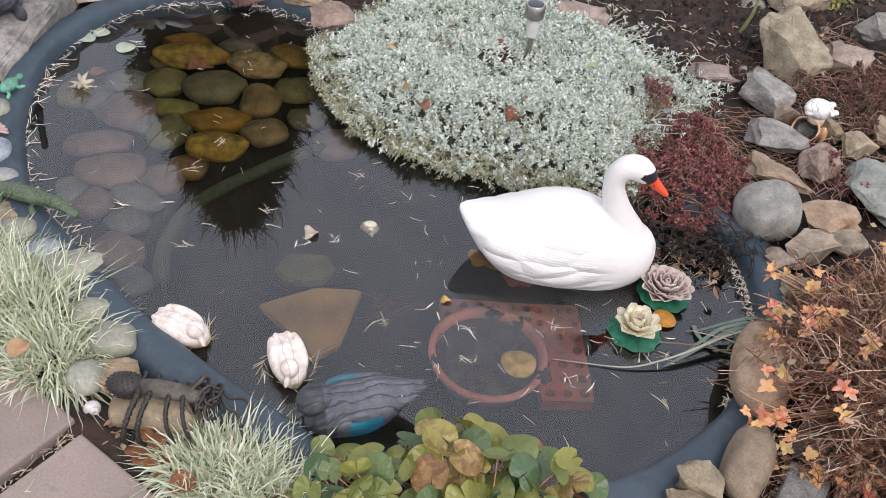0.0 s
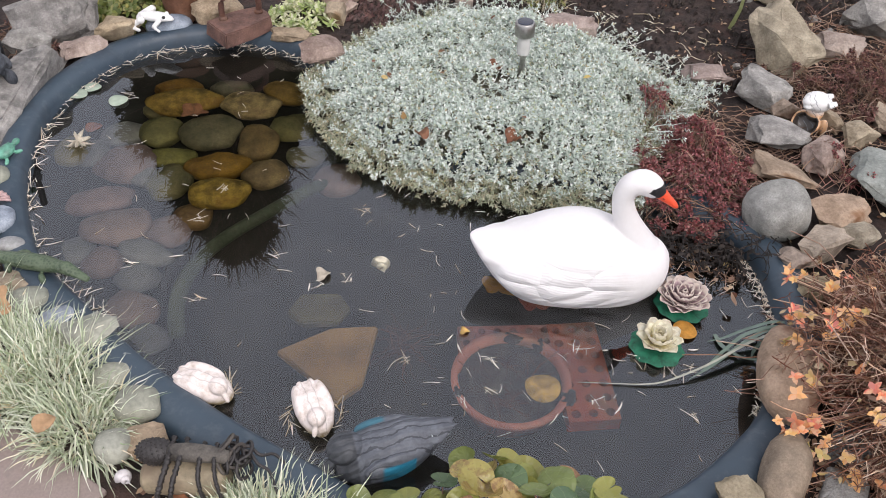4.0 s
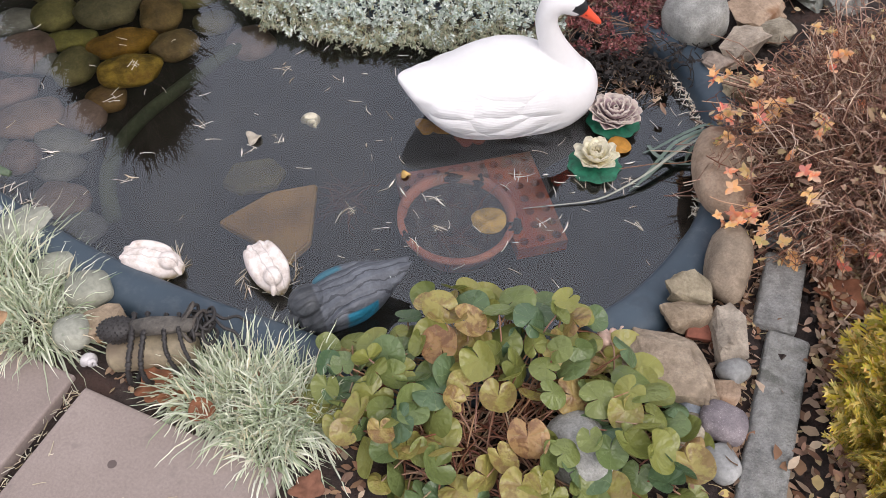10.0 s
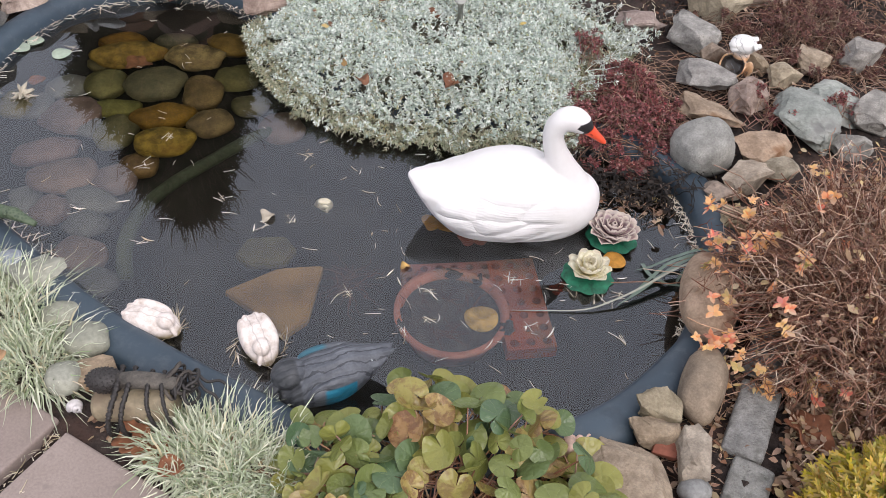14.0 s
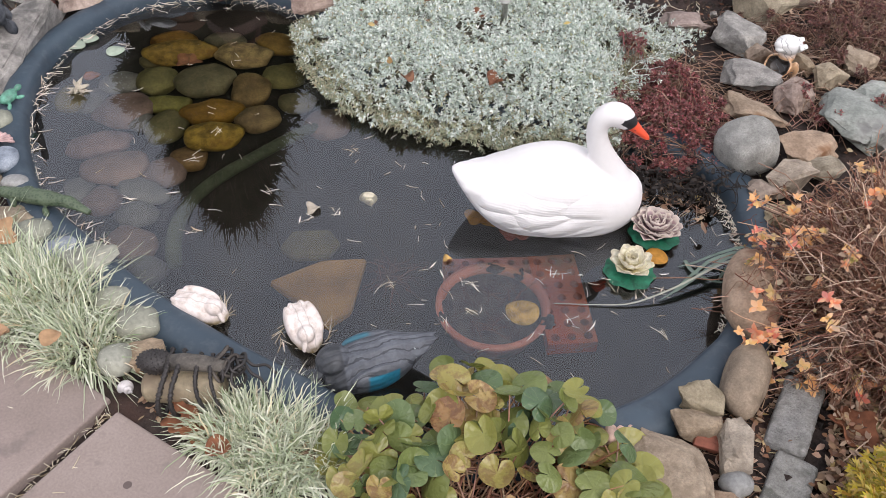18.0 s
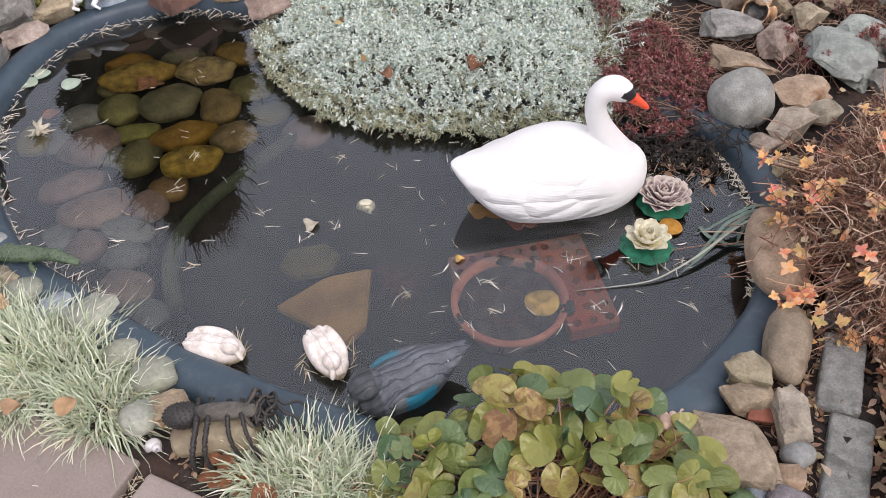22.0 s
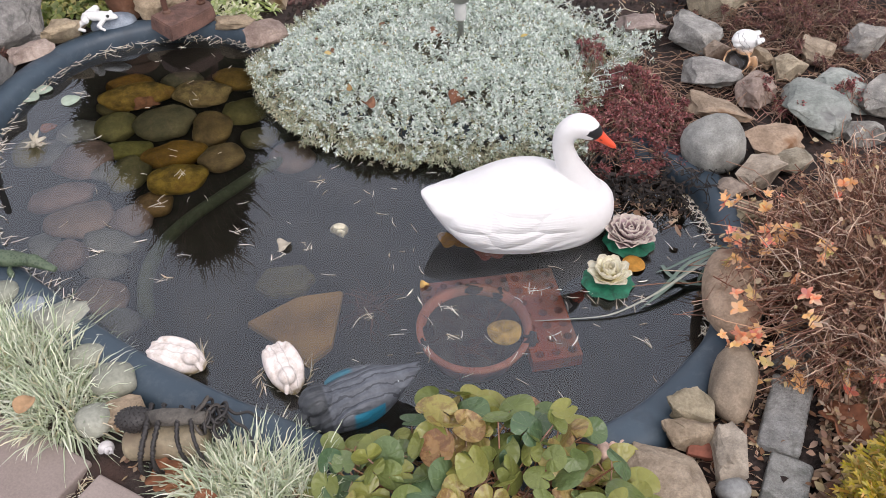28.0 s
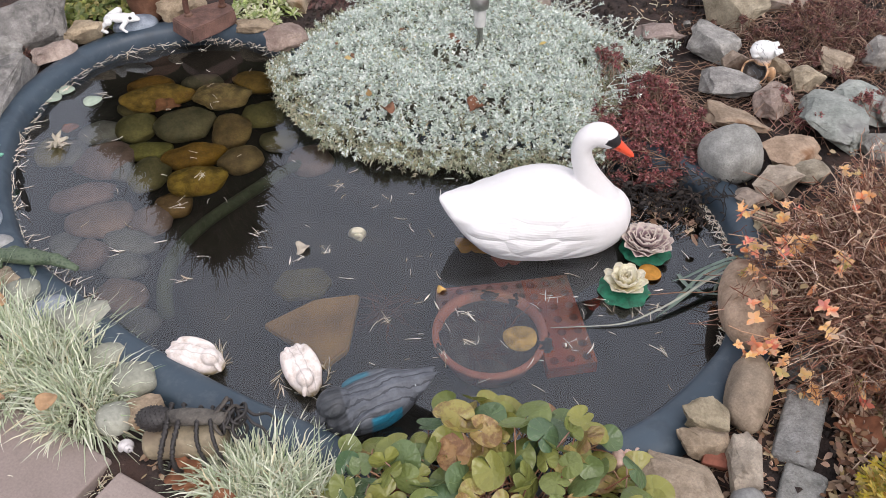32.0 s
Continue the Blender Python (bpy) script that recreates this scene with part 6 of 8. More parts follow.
# ---- plants ----
def sprigs(base, up, n_leaf, length, leaf_l, leaf_w, spread=1.0, k=3):
    """Whorled sprigs: leaves (v, f) along short stems from base (N, 3) towards up (N, 3)."""
    n = len(base)
    s = np.linspace(0.25, 1.0, n_leaf)[None]
    ang = (np.arange(n_leaf) * 2.39996)[None] + rng.random((n, 1)) * 6.28
    a = unit(np.cross(up, np.array([0.3, 0.9, 0.1])))
    b = np.cross(up, a)
    out = a[:, None] * np.cos(ang)[..., None] + b[:, None] * np.sin(ang)[..., None]
    rise = (0.25 + 0.9 * s ** 2)[..., None] / spread
    d = unit(out + up[:, None] * rise + rng.normal(0, 0.15, (n, n_leaf, 3)))
    p0 = base[:, None] + up[:, None] * (length[:, None] * s)[..., None]
    ll = leaf_l * (1.15 - 0.55 * s) * rng.uniform(0.75, 1.25, (n, n_leaf))
    p0, d, ll = p0.reshape(-1, 3), d.reshape(-1, 3), ll.reshape(-1)
    paths = arcs(p0, d, ll, rng.uniform(-0.1, 0.45, len(ll)), k)
    side = unit(np.cross(d, np.array([0, 0, 1.0]) + rng.normal(0, 0.35, d.shape)))
    return blades(paths, np.full(len(ll), leaf_w) * rng.uniform(0.8, 1.2, len(ll)), side, (0.55, 1.0, 0.12))


SILVER = np.array([(-0.31, 2.9), (-0.25, 2.66), (-0.12, 2.44), (0.03, 2.33), (0.2, 2.27), (0.37, 2.23), (0.6, 2.19), (0.7, 2.17), (0.78, 2.24), (0.84, 2.42), (0.93, 2.66), (1.06, 2.72), (1.08, 2.82),
                   (1.04, 2.9), (0.9, 3.08), (0.76, 3.24), (0.52, 3.42), (0.24, 3.42), (0.02, 3.32), (-0.2, 3.1)])


def mound_z(poly, p, top, rim, seed):
    d = -edge_distance(poly, p)
    h = rim + (top - rim) * smooth01(d / 0.22)
    return h + np.array([0.036 * noise.noise((x * 7, y * 7, seed)) + 0.02 * noise.noise((x * 21, y * 21, seed)) for x, y in p])


def silver_cover():
    ob = thing("silver_groundcover", "dense mound of silver-white foliage spilling over the rim", "groundcover plant", at(0.4, 2.8, 0.0))
    off = np.array([-0.4, -2.8, 0])
    p = scatter(SILVER, 9400, -0.012)
    d = -edge_distance(SILVER, p)
    z = mound_z(SILVER, p, 0.155, 0.05, 1)
    thin = (np.hypot(p[:, 0] - 0.38, p[:, 1] - 2.74) < 0.09) & (rng.random(len(p)) < 0.6)
    p, d, z = p[~thin], d[~thin], z[~thin]
    low = d < 0.07
    lean = np.zeros((len(p), 3))
    c = np.array([0.4, 2.8])
    lean[:, :2] = unit(p - c) * (0.25 + 0.75 * (1 - smooth01(d / 0.2)))[:, None]
    up = unit(lean * 0.8 + np.array([0, 0, 1.0]) + rng.normal(0, 0.33, (len(p), 3)))
    ln = rng.uniform(0.022, 0.042, len(p))
    base = np.c_[p, z - 0.03]
    base[:, 2] = np.maximum(base[:, 2], 0.012)
    keep = ~(low & (rng.random(len(p)) < 0.75))
    v, f = sprigs(base[keep], up[keep], 11, ln[keep], 0.0168, 0.0066)
    part("foliage", mesh_from("foliage", v + off, f, "silver"), ob, None, "small narrow silver leaves")
    v, f = sprigs(base[~keep] * [1, 1, 0.8], up[~keep], 10, ln[~keep] * 1.1, 0.018, 0.005)
    q = scatter(SILVER, 1700, 0.0)
    qd = -edge_distance(SILVER, q)
    q = q[qd < 0.16]
    zq = mound_z(SILVER, q, 0.155, 0.03, 1) - rng.uniform(0.02, 0.05, len(q))
    v2, f2 = sprigs(np.c_[q, np.maximum(zq, 0.004)], unit(np.c_[unit(q - c) * 0.8, 0.5 + 0 * zq] + rng.normal(0, 0.4, (len(q), 3))), 10, rng.uniform(0.02, 0.045, len(q)), 0.018, 0.005)
    v, f = join([(v, f), (v2, f2)])
    part("lower_foliage", mesh_from("lower_foliage", v + off, f, "silver_low"), ob, None, "ageing olive and tan lower leaves")
    g = scatter(SILVER, 2600, 0.0)
    gz = mound_z(SILVER, g, 0.15, 0.03, 1)
    b = np.c_[g + rng.normal(0, 0.02, g.shape), np.full(len(g), 0.015)]
    t = np.c_[g, gz - 0.02]
    s = np.linspace(0, 1, 4)[None, :, None]
    v, f = tubes(b[:, None] * (1 - s) + t[:, None] * s + rng.normal(0, 0.006, (len(g), 4, 3)), 0.0013, 0.0009)
    v[:, 2] = np.maximum(v[:, 2], 0.003)
    part("stem_tangle", mesh_from("stem_tangle", v + off, f, "silver_stem"), ob, None, "tangled grey-brown stems")
    k = rng.integers(0, len(SILVER), 420)
    w = rng.random((420, 1))
    e = SILVER[k] * w + SILVER[(k + 1) % len(SILVER)] * (1 - w)
    e = e[(e[:, 1] > 2.5) & (e[:, 0] > 0.0)]
    o = unit(e - c)
    m = len(e)
    path = arcs(np.c_[e - o * 0.03, np.full(m, 0.06)], unit(np.c_[o + rng.normal(0, 0.5, (m, 2)), rng.uniform(0.1, 0.9, m)]), rng.uniform(0.04, 0.13, m), rng.uniform(0, 0.5, m), 5, 0.04)
    path[..., 2] = np.maximum(path[..., 2], 0.03)
    one = tubes(path, 0.0013, 0.001)
    two = sprigs(path[:, -1], unit(path[:, -1] - path[:, -2]), 9, np.full(m, 0.025), 0.015, 0.0052)
    three = sprigs(path[:, 2], unit(path[:, 3] - path[:, 2]), 6, np.full(m, 0.025), 0.013, 0.005)
    v, f = join([one, two, three])
    part("stray_growth", mesh_from("stray_growth", v + off, f, "silver"), ob, None, "wispy silver shoots straying over the soil")
    v, f = leaves_flat(scatter(SILVER, 14, 0.05), 0.026, lambda q: mound_z(SILVER, q, 0.165, 0.06, 1) + 0.006)
    part("caught_leaves", mesh_from("caught_leaves", v + off, f, "dry_leaf"), ob, None, "fallen brown leaves caught in the foliage")
    # added sheet below the sprigs; its dark colour stands for shade between them
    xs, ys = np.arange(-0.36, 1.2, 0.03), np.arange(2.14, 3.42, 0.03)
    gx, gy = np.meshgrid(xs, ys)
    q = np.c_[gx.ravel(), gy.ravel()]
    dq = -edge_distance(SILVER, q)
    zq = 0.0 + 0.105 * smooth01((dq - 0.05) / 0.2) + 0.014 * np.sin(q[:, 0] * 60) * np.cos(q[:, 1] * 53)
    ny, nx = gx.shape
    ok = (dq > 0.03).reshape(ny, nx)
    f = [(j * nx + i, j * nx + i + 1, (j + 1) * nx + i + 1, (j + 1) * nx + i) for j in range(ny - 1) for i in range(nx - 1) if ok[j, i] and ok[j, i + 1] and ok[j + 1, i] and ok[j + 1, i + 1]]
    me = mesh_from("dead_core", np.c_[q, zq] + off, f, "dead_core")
    part("dead_core", me, ob, None, "dark grey-brown sheet added to shade the gaps in the mound")


def leaves_flat(p, size, zfun, k=4):
    """Single fallen leaves, lying at all angles."""
    n = len(p)
    a = rng.random(n) * 6.28
    d = unit(np.c_[np.cos(a), np.sin(a), rng.normal(0.12, 0.22, n)])
    ln = size * rng.uniform(0.6, 1.4, n)
    b = np.c_[p, zfun(p)]
    path = arcs(b, d, ln, rng.uniform(-0.3, 0.4, n), k)
    side = unit(np.cross(d, [0, 0, 1.0]) + np.c_[np.zeros((n, 2)), rng.normal(0, 0.45, n)])
    v, f = blades(path, ln * rng.uniform(0.4, 0.75, n), side, (0.15, 0.85, 1.0, 0.6, 0.04))
    return v, f


silver_cover()


def sedum(name, poly, n, top, rim, leaf, stem, label, wild=0.35, zoff=None, leaf_l=0.009):
    poly = np.array(poly)
    c = poly.mean(0)
    ob = thing(name, label, "sedum plant", at(c[0], c[1], 0.0), "sedum plants")
    off = np.array([-c[0], -c[1], 0])
    heads = scatter(poly, n // 8 + 1)
    off_head = rng.normal(0, 0.0105, (n, 2))
    p = np.repeat(heads, 8, 0)[:n] + off_head
    g = ground_z(p[:, 0], p[:, 1]) if zoff is None else zoff
    z = np.repeat(mound_z(poly, heads, top, rim, 5) + rng.normal(0, 0.012, len(heads)), 8)[:n] + g - 0.02 - 22 * (off_head ** 2).sum(1)
    up = unit(np.c_[unit(p - c) * 0.45, np.ones(n)] + rng.normal(0, wild, (n, 3)))
    v, f = sprigs(np.c_[p, z - 0.01], up, 9, rng.uniform(0.01, 0.022, n), leaf_l, 0.0062, 1.2)
    part("foliage", mesh_from("foliage", v + off, f, leaf), ob, None, "tiny fleshy leaves in dense heads")
    m = n if n < 1000 else n // 2
    p, z, g = p[:m], z[:m], g[:m] if zoff is None else g
    b = np.c_[p * 0.75 + c * 0.25 + rng.normal(0, 0.05, (m, 2)), np.full(m, 0.0) + g]
    s = np.linspace(0, 1, 5)[None, :, None]
    path = b[:, None] * (1 - s) + np.c_[p, z][:, None] * s + rng.normal(0, 0.009, (m, 5, 3))
    v, f = tubes(path, 0.0016, 0.001)
    part("stem_tangle", mesh_from("stem_tangle", v + off, f, stem), ob, None, "thin tangled reddish stems")
    if n > 700:
        m = n // 5
        i = rng.integers(0, len(p), m)
        a = rng.random(m) * 6.28
        path = arcs(np.c_[p[i], z[i] - 0.02], unit(np.c_[np.cos(a), np.sin(a), rng.uniform(0.2, 0.8, m)]), rng.uniform(0.06, 0.17, m), rng.uniform(0.3, 0.9, m), 6, 0.03)
        v, f = tubes(path, 0.0017, 0.001)
        part("dead_stem_tangle", mesh_from("dead_stem_tangle", v + off, f, "twig"), ob, None, "thin pale dead stems over the leaves")


sedum("sedum", [(0.70, 2.27), (0.77, 2.15), (0.9, 2.07), (1.03, 2.06), (1.11, 2.14), (1.16, 2.3), (1.18, 2.45), (1.16, 2.62), (1.04, 2.74), (0.9, 2.66), (0.78, 2.42)], 1900, 0.14, 0.03, "sedum", "sedum_stem", "burgundy-red sedum cushion hanging over the pond rim", 0.6, None, 0.0125)
sedum("sedum", [(0.86, 2.71), (0.93, 2.68), (0.96, 2.76), (0.9, 2.79)], 55, 0.17, 0.12, "sedum", "sedum_stem", "small tuft of crimson sedum in silver foliage", zoff=0.03)
sedum("sedum", [(1.52, 2.6), (1.62, 2.48), (1.8, 2.5), (2.0, 2.6), (2.1, 2.9), (1.95, 3.1), (1.75, 3.12), (1.6, 2.95), (1.5, 2.8)], 1300, 0.12, 0.05, "dull_sedum", "twig", "brownish-red withered sedum over rocks", 0.6)
sedum("sedum", [(1.43, 2.28), (1.5, 2.25), (1.53, 2.32), (1.45, 2.36)], 45, 0.1, 0.08, "sedum", "sedum_stem", "small crimson sedum shoot on a pale rock", 0.5, 0.06)
sedum("sedum", [(1.62, 2.32), (1.72, 2.3), (1.76, 2.4), (1.66, 2.42)], 70, 0.1, 0.08, "sedum", "sedum_stem", "small crimson sedum shoot on a pale rock", 0.5, 0.07)
sedum("sedum", [(1.36, 2.37), (1.46, 2.38), (1.44, 2.46), (1.36, 2.45)], 60, 0.08, 0.06, "sedum", "sedum_stem", "small crimson sedum shoot between rocks", 0.5, 0.06)
sedum("sedum", [(1.44, 2.82), (1.54, 2.8), (1.56, 2.9), (1.46, 2.92)], 60, 0.1, 0.07, "dull_sedum", "twig", "withered brown-red sedum shoot on a rock", 0.5, 0.08)
sedum("sedum", [(1.2, 2.95), (1.36, 2.9), (1.38, 3.02), (1.24, 3.05)], 70, 0.04, 0.02, "dull_sedum", "twig", "low withered sedum in dark soil", 0.6)
sedum("sedum", [(-1.5, 3.1), (-1.32, 3.12), (-1.3, 3.3), (-1.5, 3.35)], 120, 0.08, 0.04, "dull_sedum", "twig", "withered sedum behind rocks", 0.6)
sedum("sedum", [(-1.38, 3.02), (-1.2, 3.0), (-1.18, 3.07), (-1.34, 3.1)], 60, 0.1, 0.08, "dull_sedum", "twig", "withered sedum lying over a pale rock", 0.6)


def whorl_leaves(p, d, size):
    """Small pointed leaves in open fans of five."""
    n = len(p)
    m = 5
    a = unit(np.cross(d, np.array([0.2, 0.4, 0.9])))
    b = np.cross(d, a)
    ang = np.arange(m)[None] * 2 * math.pi / m + rng.random((n, 1)) * 6
    o = unit(a[:, None] * np.cos(ang)[..., None] + b[:, None] * np.sin(ang)[..., None] + d[:, None] * 0.7 + rng.normal(0, 0.2, (n, m, 3))).reshape(-1, 3)
    ln = np.repeat(size, m) * rng.uniform(0.7, 1.2, n * m)
    path = arcs(np.repeat(p, m, 0), o, ln, rng.uniform(0, 0.5, n * m), 4)
    side = unit(np.cross(o, np.repeat(d, m, 0) + 1e-3))
    return blades(path, ln * 0.58, side, (0.2, 0.95, 1.0, 0.72, 0.06))


def bush():
    ob = thing("shrub", "rounded brown twiggy shrub with a few orange leaves", "shrub", at(1.46, 1.43, 0.0))
    n = 1500
    a = rng.random(n) * 6.28
    tilt = np.sqrt(rng.random(n)) * 1.42
    d = np.c_[np.sin(tilt) * np.cos(a), np.sin(tilt) * np.sin(a), np.cos(tilt)]
    b = np.c_[rng.normal(0, 0.07, (n, 2)), np.full(n, 0.02)]
    reach = 0.5 * (1 - 0.05 * np.exp(-((a - 1.85) / 0.6) ** 2) + 0.05 * np.sin(a * 5))
    ln = rng.uniform(0.78, 1.03, n) / np.sqrt((np.sin(tilt) / reach) ** 2 + (np.cos(tilt) / 0.46) ** 2)
    path = arcs(b, d, ln, 0.02 + 0.16 * tilt * rng.random(n), 8, 0.03)
    path[..., 2] = np.maximum(path[..., 2], 0.02)
    stems = [tubes(path, 0.0025, 0.0013, 4)]
    m = 15
    idx = np.repeat(np.arange(n), m)
    u = rng.uniform(0.3, 1.0, n * m) ** 0.8
    k = np.clip((u * 7).astype(int), 0, 6)
    w = (u * 7 - k)[:, None]
    p = path[idx, k] * (1 - w) + path[idx, k + 1] * w
    out = unit(path[idx, k + 1] - path[idx, k] + rng.normal(0, 0.62, (n * m, 3)) + np.array([0, 0, 0.1]))
    l2 = rng.uniform(0.02, 0.085, n * m)
    tw = arcs(p, out, l2, rng.uniform(-0.3, 0.6, n * m), 5, 0.075)
    tw[..., 2] = np.maximum(tw[..., 2], 0.03)
    tw = tw[np.hypot(tw[:, -1, 0], tw[:, -1, 1]) < 0.525]
    stems.append(tubes(tw, 0.0014, 0.0008, 3))
    clusters = [(1.051, 1.732, 0.2, 4), (1.022, 1.623, 0.2, 4), (0.999, 1.545, 0.16, 2), (1.078, 1.531, 0.24, 5), (1.11, 1.556, 0.25, 4), (1.253, 1.601, 0.33, 2), (1.335, 1.747, 0.3, 3), (1.044, 1.26, 0.26, 2), (0.961, 1.32, 0.14, 3), (0.915, 1.309, 0.13, 2), (0.991, 1.279, 0.1, 3), (1.06, 1.231, 0.06, 3), (1.215, 1.196, 0.12, 1), (1.14, 1.429, 0.32, 2), (0.979, 1.403, 0.17, 2), (1.124, 1.681, 0.24, 2), (1.154, 1.189, 0.1, 2)]
    tips, td = tw[:, -1], unit(tw[:, -1] - tw[:, -2])
    r = np.linalg.norm(tips, axis=1)
    sel = np.where(rng.random(len(tips)) < 0.16)[0]
    v, f = whorl_leaves(tips[sel], td[sel], rng.uniform(0.006, 0.013, len(sel)))
    part("withered_leaves", mesh_from("withered_leaves", v, f, "litter"), ob, None, "small withered brown leaves")
    sel = np.where(rng.random(len(tips)) < 0.05)[0]
    v, f = leaves_flat(tips[sel, :2], 0.024, lambda q: tips[sel, 2])
    part("curled_leaves", mesh_from("curled_leaves", v, f, "litter"), ob, None, "curled tan leaves caught among twigs")
    shapes = []
    for k in range(8):
        v, f = whorl_leaves(np.zeros((1, 3)), np.array([[0, 0, 1.0]]), np.array([0.026]))
        shapes.append(mesh_from("autumn_leaf", v, f, "autumn_leaf"))

    def spray(p, axis, s):
        turn = Vector(axis).to_track_quat("Z", "Y").to_matrix().to_4x4()
        part("autumn_leaf", shapes[rng.integers(8)], ob, Matrix.Translation(p) @ turn @ Matrix.Diagonal((s, s, s, 1)))

    far = np.where((r > 0.33) & (tips[:, 2] > 0.06))[0]
    for i in rng.permutation(far)[:34]:
        spray(tips[i], td[i], rng.uniform(0.55, 1.0))
    extra = []
    for x, y, z, count in clusters:
        c = np.array([x - 1.46, y - 1.43, z])
        axis = unit(c * [1, 1, 0.6] + [0, 0, 0.2])
        for _ in range(count + 3):
            q = c + rng.normal(0, 0.016, 3)
            spray(q, unit(axis + rng.normal(0, 0.5, 3) + [0, -0.2, 0.3]), rng.uniform(0.65, 1.1))
            s = np.linspace(0, 1, 8)[:, None]
            extra.append(np.array([0, 0, 0.05]) * (1 - s) + q * s + [0, 0, 0.05] * np.sin(np.pi * s))
    stems.append(tubes(np.array(extra), 0.002, 0.0011, 4))
    v, f = join(stems)
    part("twig_tangle", mesh_from("branches", v, f, "shrub_twig"), ob, None, "dense brown arching twigs")


bush()


def thuja(x, y, z, height, radius, n, leaf, inner, name, label, cat, spray=0.085, col=False, trunk_r=0.02):
    """An upright conifer: trunk, limbs and flat fanned sprays."""
    ob = thing(name, label, cat, at(x, y, z))
    v, f = tubes(np.array([[[0, 0, -0.02], [0.01, 0, height * 0.4], [0, 0.01, height * 0.92]]]), trunk_r, trunk_r * 0.25, 8)
    part("trunk", mesh_from("trunk", v, f, "bark"), ob)
    t = rng.random(n) ** (1.2 if not col else 0.9)
    a = rng.random(n) * 6.28
    prof = np.sqrt(np.clip(1 - (t * 0.98) ** 2, 0, 1)) if not col else np.clip(1 - t ** 3, 0.0, 1) * (0.82 + 0.18 * np.sin(t * 23 + a * 2))
    rr = radius * prof * np.where(rng.random(n) < 0.75, rng.uniform(0.8, 1.0, n), rng.uniform(0.35, 0.8, n))
    p = np.c_[rr * np.cos(a), rr * np.sin(a), 0.04 + t * height * 0.95]
    d = unit(np.c_[np.cos(a), np.sin(a), 0.55 + 0.8 * t] + rng.normal(0, 0.3, (n, 3)))
    v, f = tubes(np.stack([np.c_[0 * a, 0 * a, p[:, 2] * 0.8], (np.c_[0 * a, 0 * a, p[:, 2] * 0.8] + p) / 2 - [0, 0, 0.005], p], 1)[::2], 0.003, 0.0015, 3)
    part("limbs", mesh_from("limbs", v, f, "bark"), ob)

    if col:
        k = np.where((t > 0.4) & (rng.random(n) < 0.25 + 0.75 * (t > 0.7)))[0]
        q = unit(np.c_[np.cos(a[k]), np.sin(a[k]), 0.3 + 1.4 * t[k]] + rng.normal(0, 0.25, (len(k), 3)))
        tw = arcs(p[k], q, rng.uniform(0.15, 0.5, len(k)), rng.uniform(-0.3, 0.3, len(k)), 6, 0.05)
        side = arcs(tw[:, 3], unit(q + rng.normal(0, 0.6, q.shape)), rng.uniform(0.06, 0.16, len(k)), rng.uniform(-0.2, 0.4, len(k)), 6, 0.05)
        v, f = tubes(np.concatenate([tw, side]), 0.006, 0.003, 3)
        part("twigs", mesh_from("twigs", v, f, "bark"), ob, None, "thin bare outer twigs")

    def fans(p, d, size):
        n = len(p)
        m = 17
        side = unit(np.cross(d, rng.normal(0, 1, d.shape)))
        s = np.linspace(0.0, 0.9, m)
        sg = np.where(np.arange(m) % 2, 1, -1)
        bp = p[:, None] + d[:, None] * (size[:, None] * s[None])[..., None]
        bd = unit(d[:, None] * 0.9 + side[:, None] * (sg * (1 - 0.4 * s))[None, :, None])
        bl = size[:, None] * (0.62 - 0.4 * s)[None] * rng.uniform(0.8, 1.2, (n, m))
        nrm = np.repeat(unit(np.cross(d, side)), m, 0)
        path = arcs(bp.reshape(-1, 3), bd.reshape(-1, 3), bl.reshape(-1), np.full(n * m, 0.12), 3)
        sd = unit(np.cross(bd.reshape(-1, 3), nrm))
        w = np.repeat(size, m) * 0.056
        one = blades(path, w, sd, (0.8, 1.0, 0.35))
        pm = path[:, 1]
        bd2 = unit(bd.reshape(-1, 3) + sd * 0.8)
        two = blades(arcs(pm, bd2, bl.reshape(-1) * 0.45, np.full(n * m, 0.1), 3), w * 0.9, unit(np.cross(bd2, nrm)), (0.8, 1.0, 0.35))
        bd3 = unit(bd.reshape(-1, 3) - sd * 0.8)
        three = blades(arcs(pm, bd3, bl.reshape(-1) * 0.4, np.full(n * m, 0.1), 3), w * 0.9, unit(np.cross(bd3, nrm)), (0.8, 1.0, 0.35))
        return join([one, two, three])

    outer = rr > radius * prof * 0.8
    v, f = fans(p[outer], d[outer], spray * rng.uniform(0.7, 1.2, outer.sum()))
    part("crown", mesh_from("crown", v, f, leaf), ob, None, "flat fanned sprays of scale leaves")
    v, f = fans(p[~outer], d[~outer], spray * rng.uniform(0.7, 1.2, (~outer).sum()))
    part("inner_crown", mesh_from("inner_crown", v, f, inner), ob, None, "inner sprays, shade put into the colour on the dwarf thuja")


thuja(1.245, 0.705, 0.02, 0.11, 0.24, 1300, "thuja", "thuja_shade", "dwarf_thuja", "low golden-yellow dwarf thuja bush", "conifer shrub", 0.1)
thuja(-1.33, 5.75, 0.05, 3.3, 0.66, 2600, "conifer", "conifer", "columnar_conifer", "tall dark green columnar conifer behind the garden", "conifer tree", 0.24, True, 0.09)


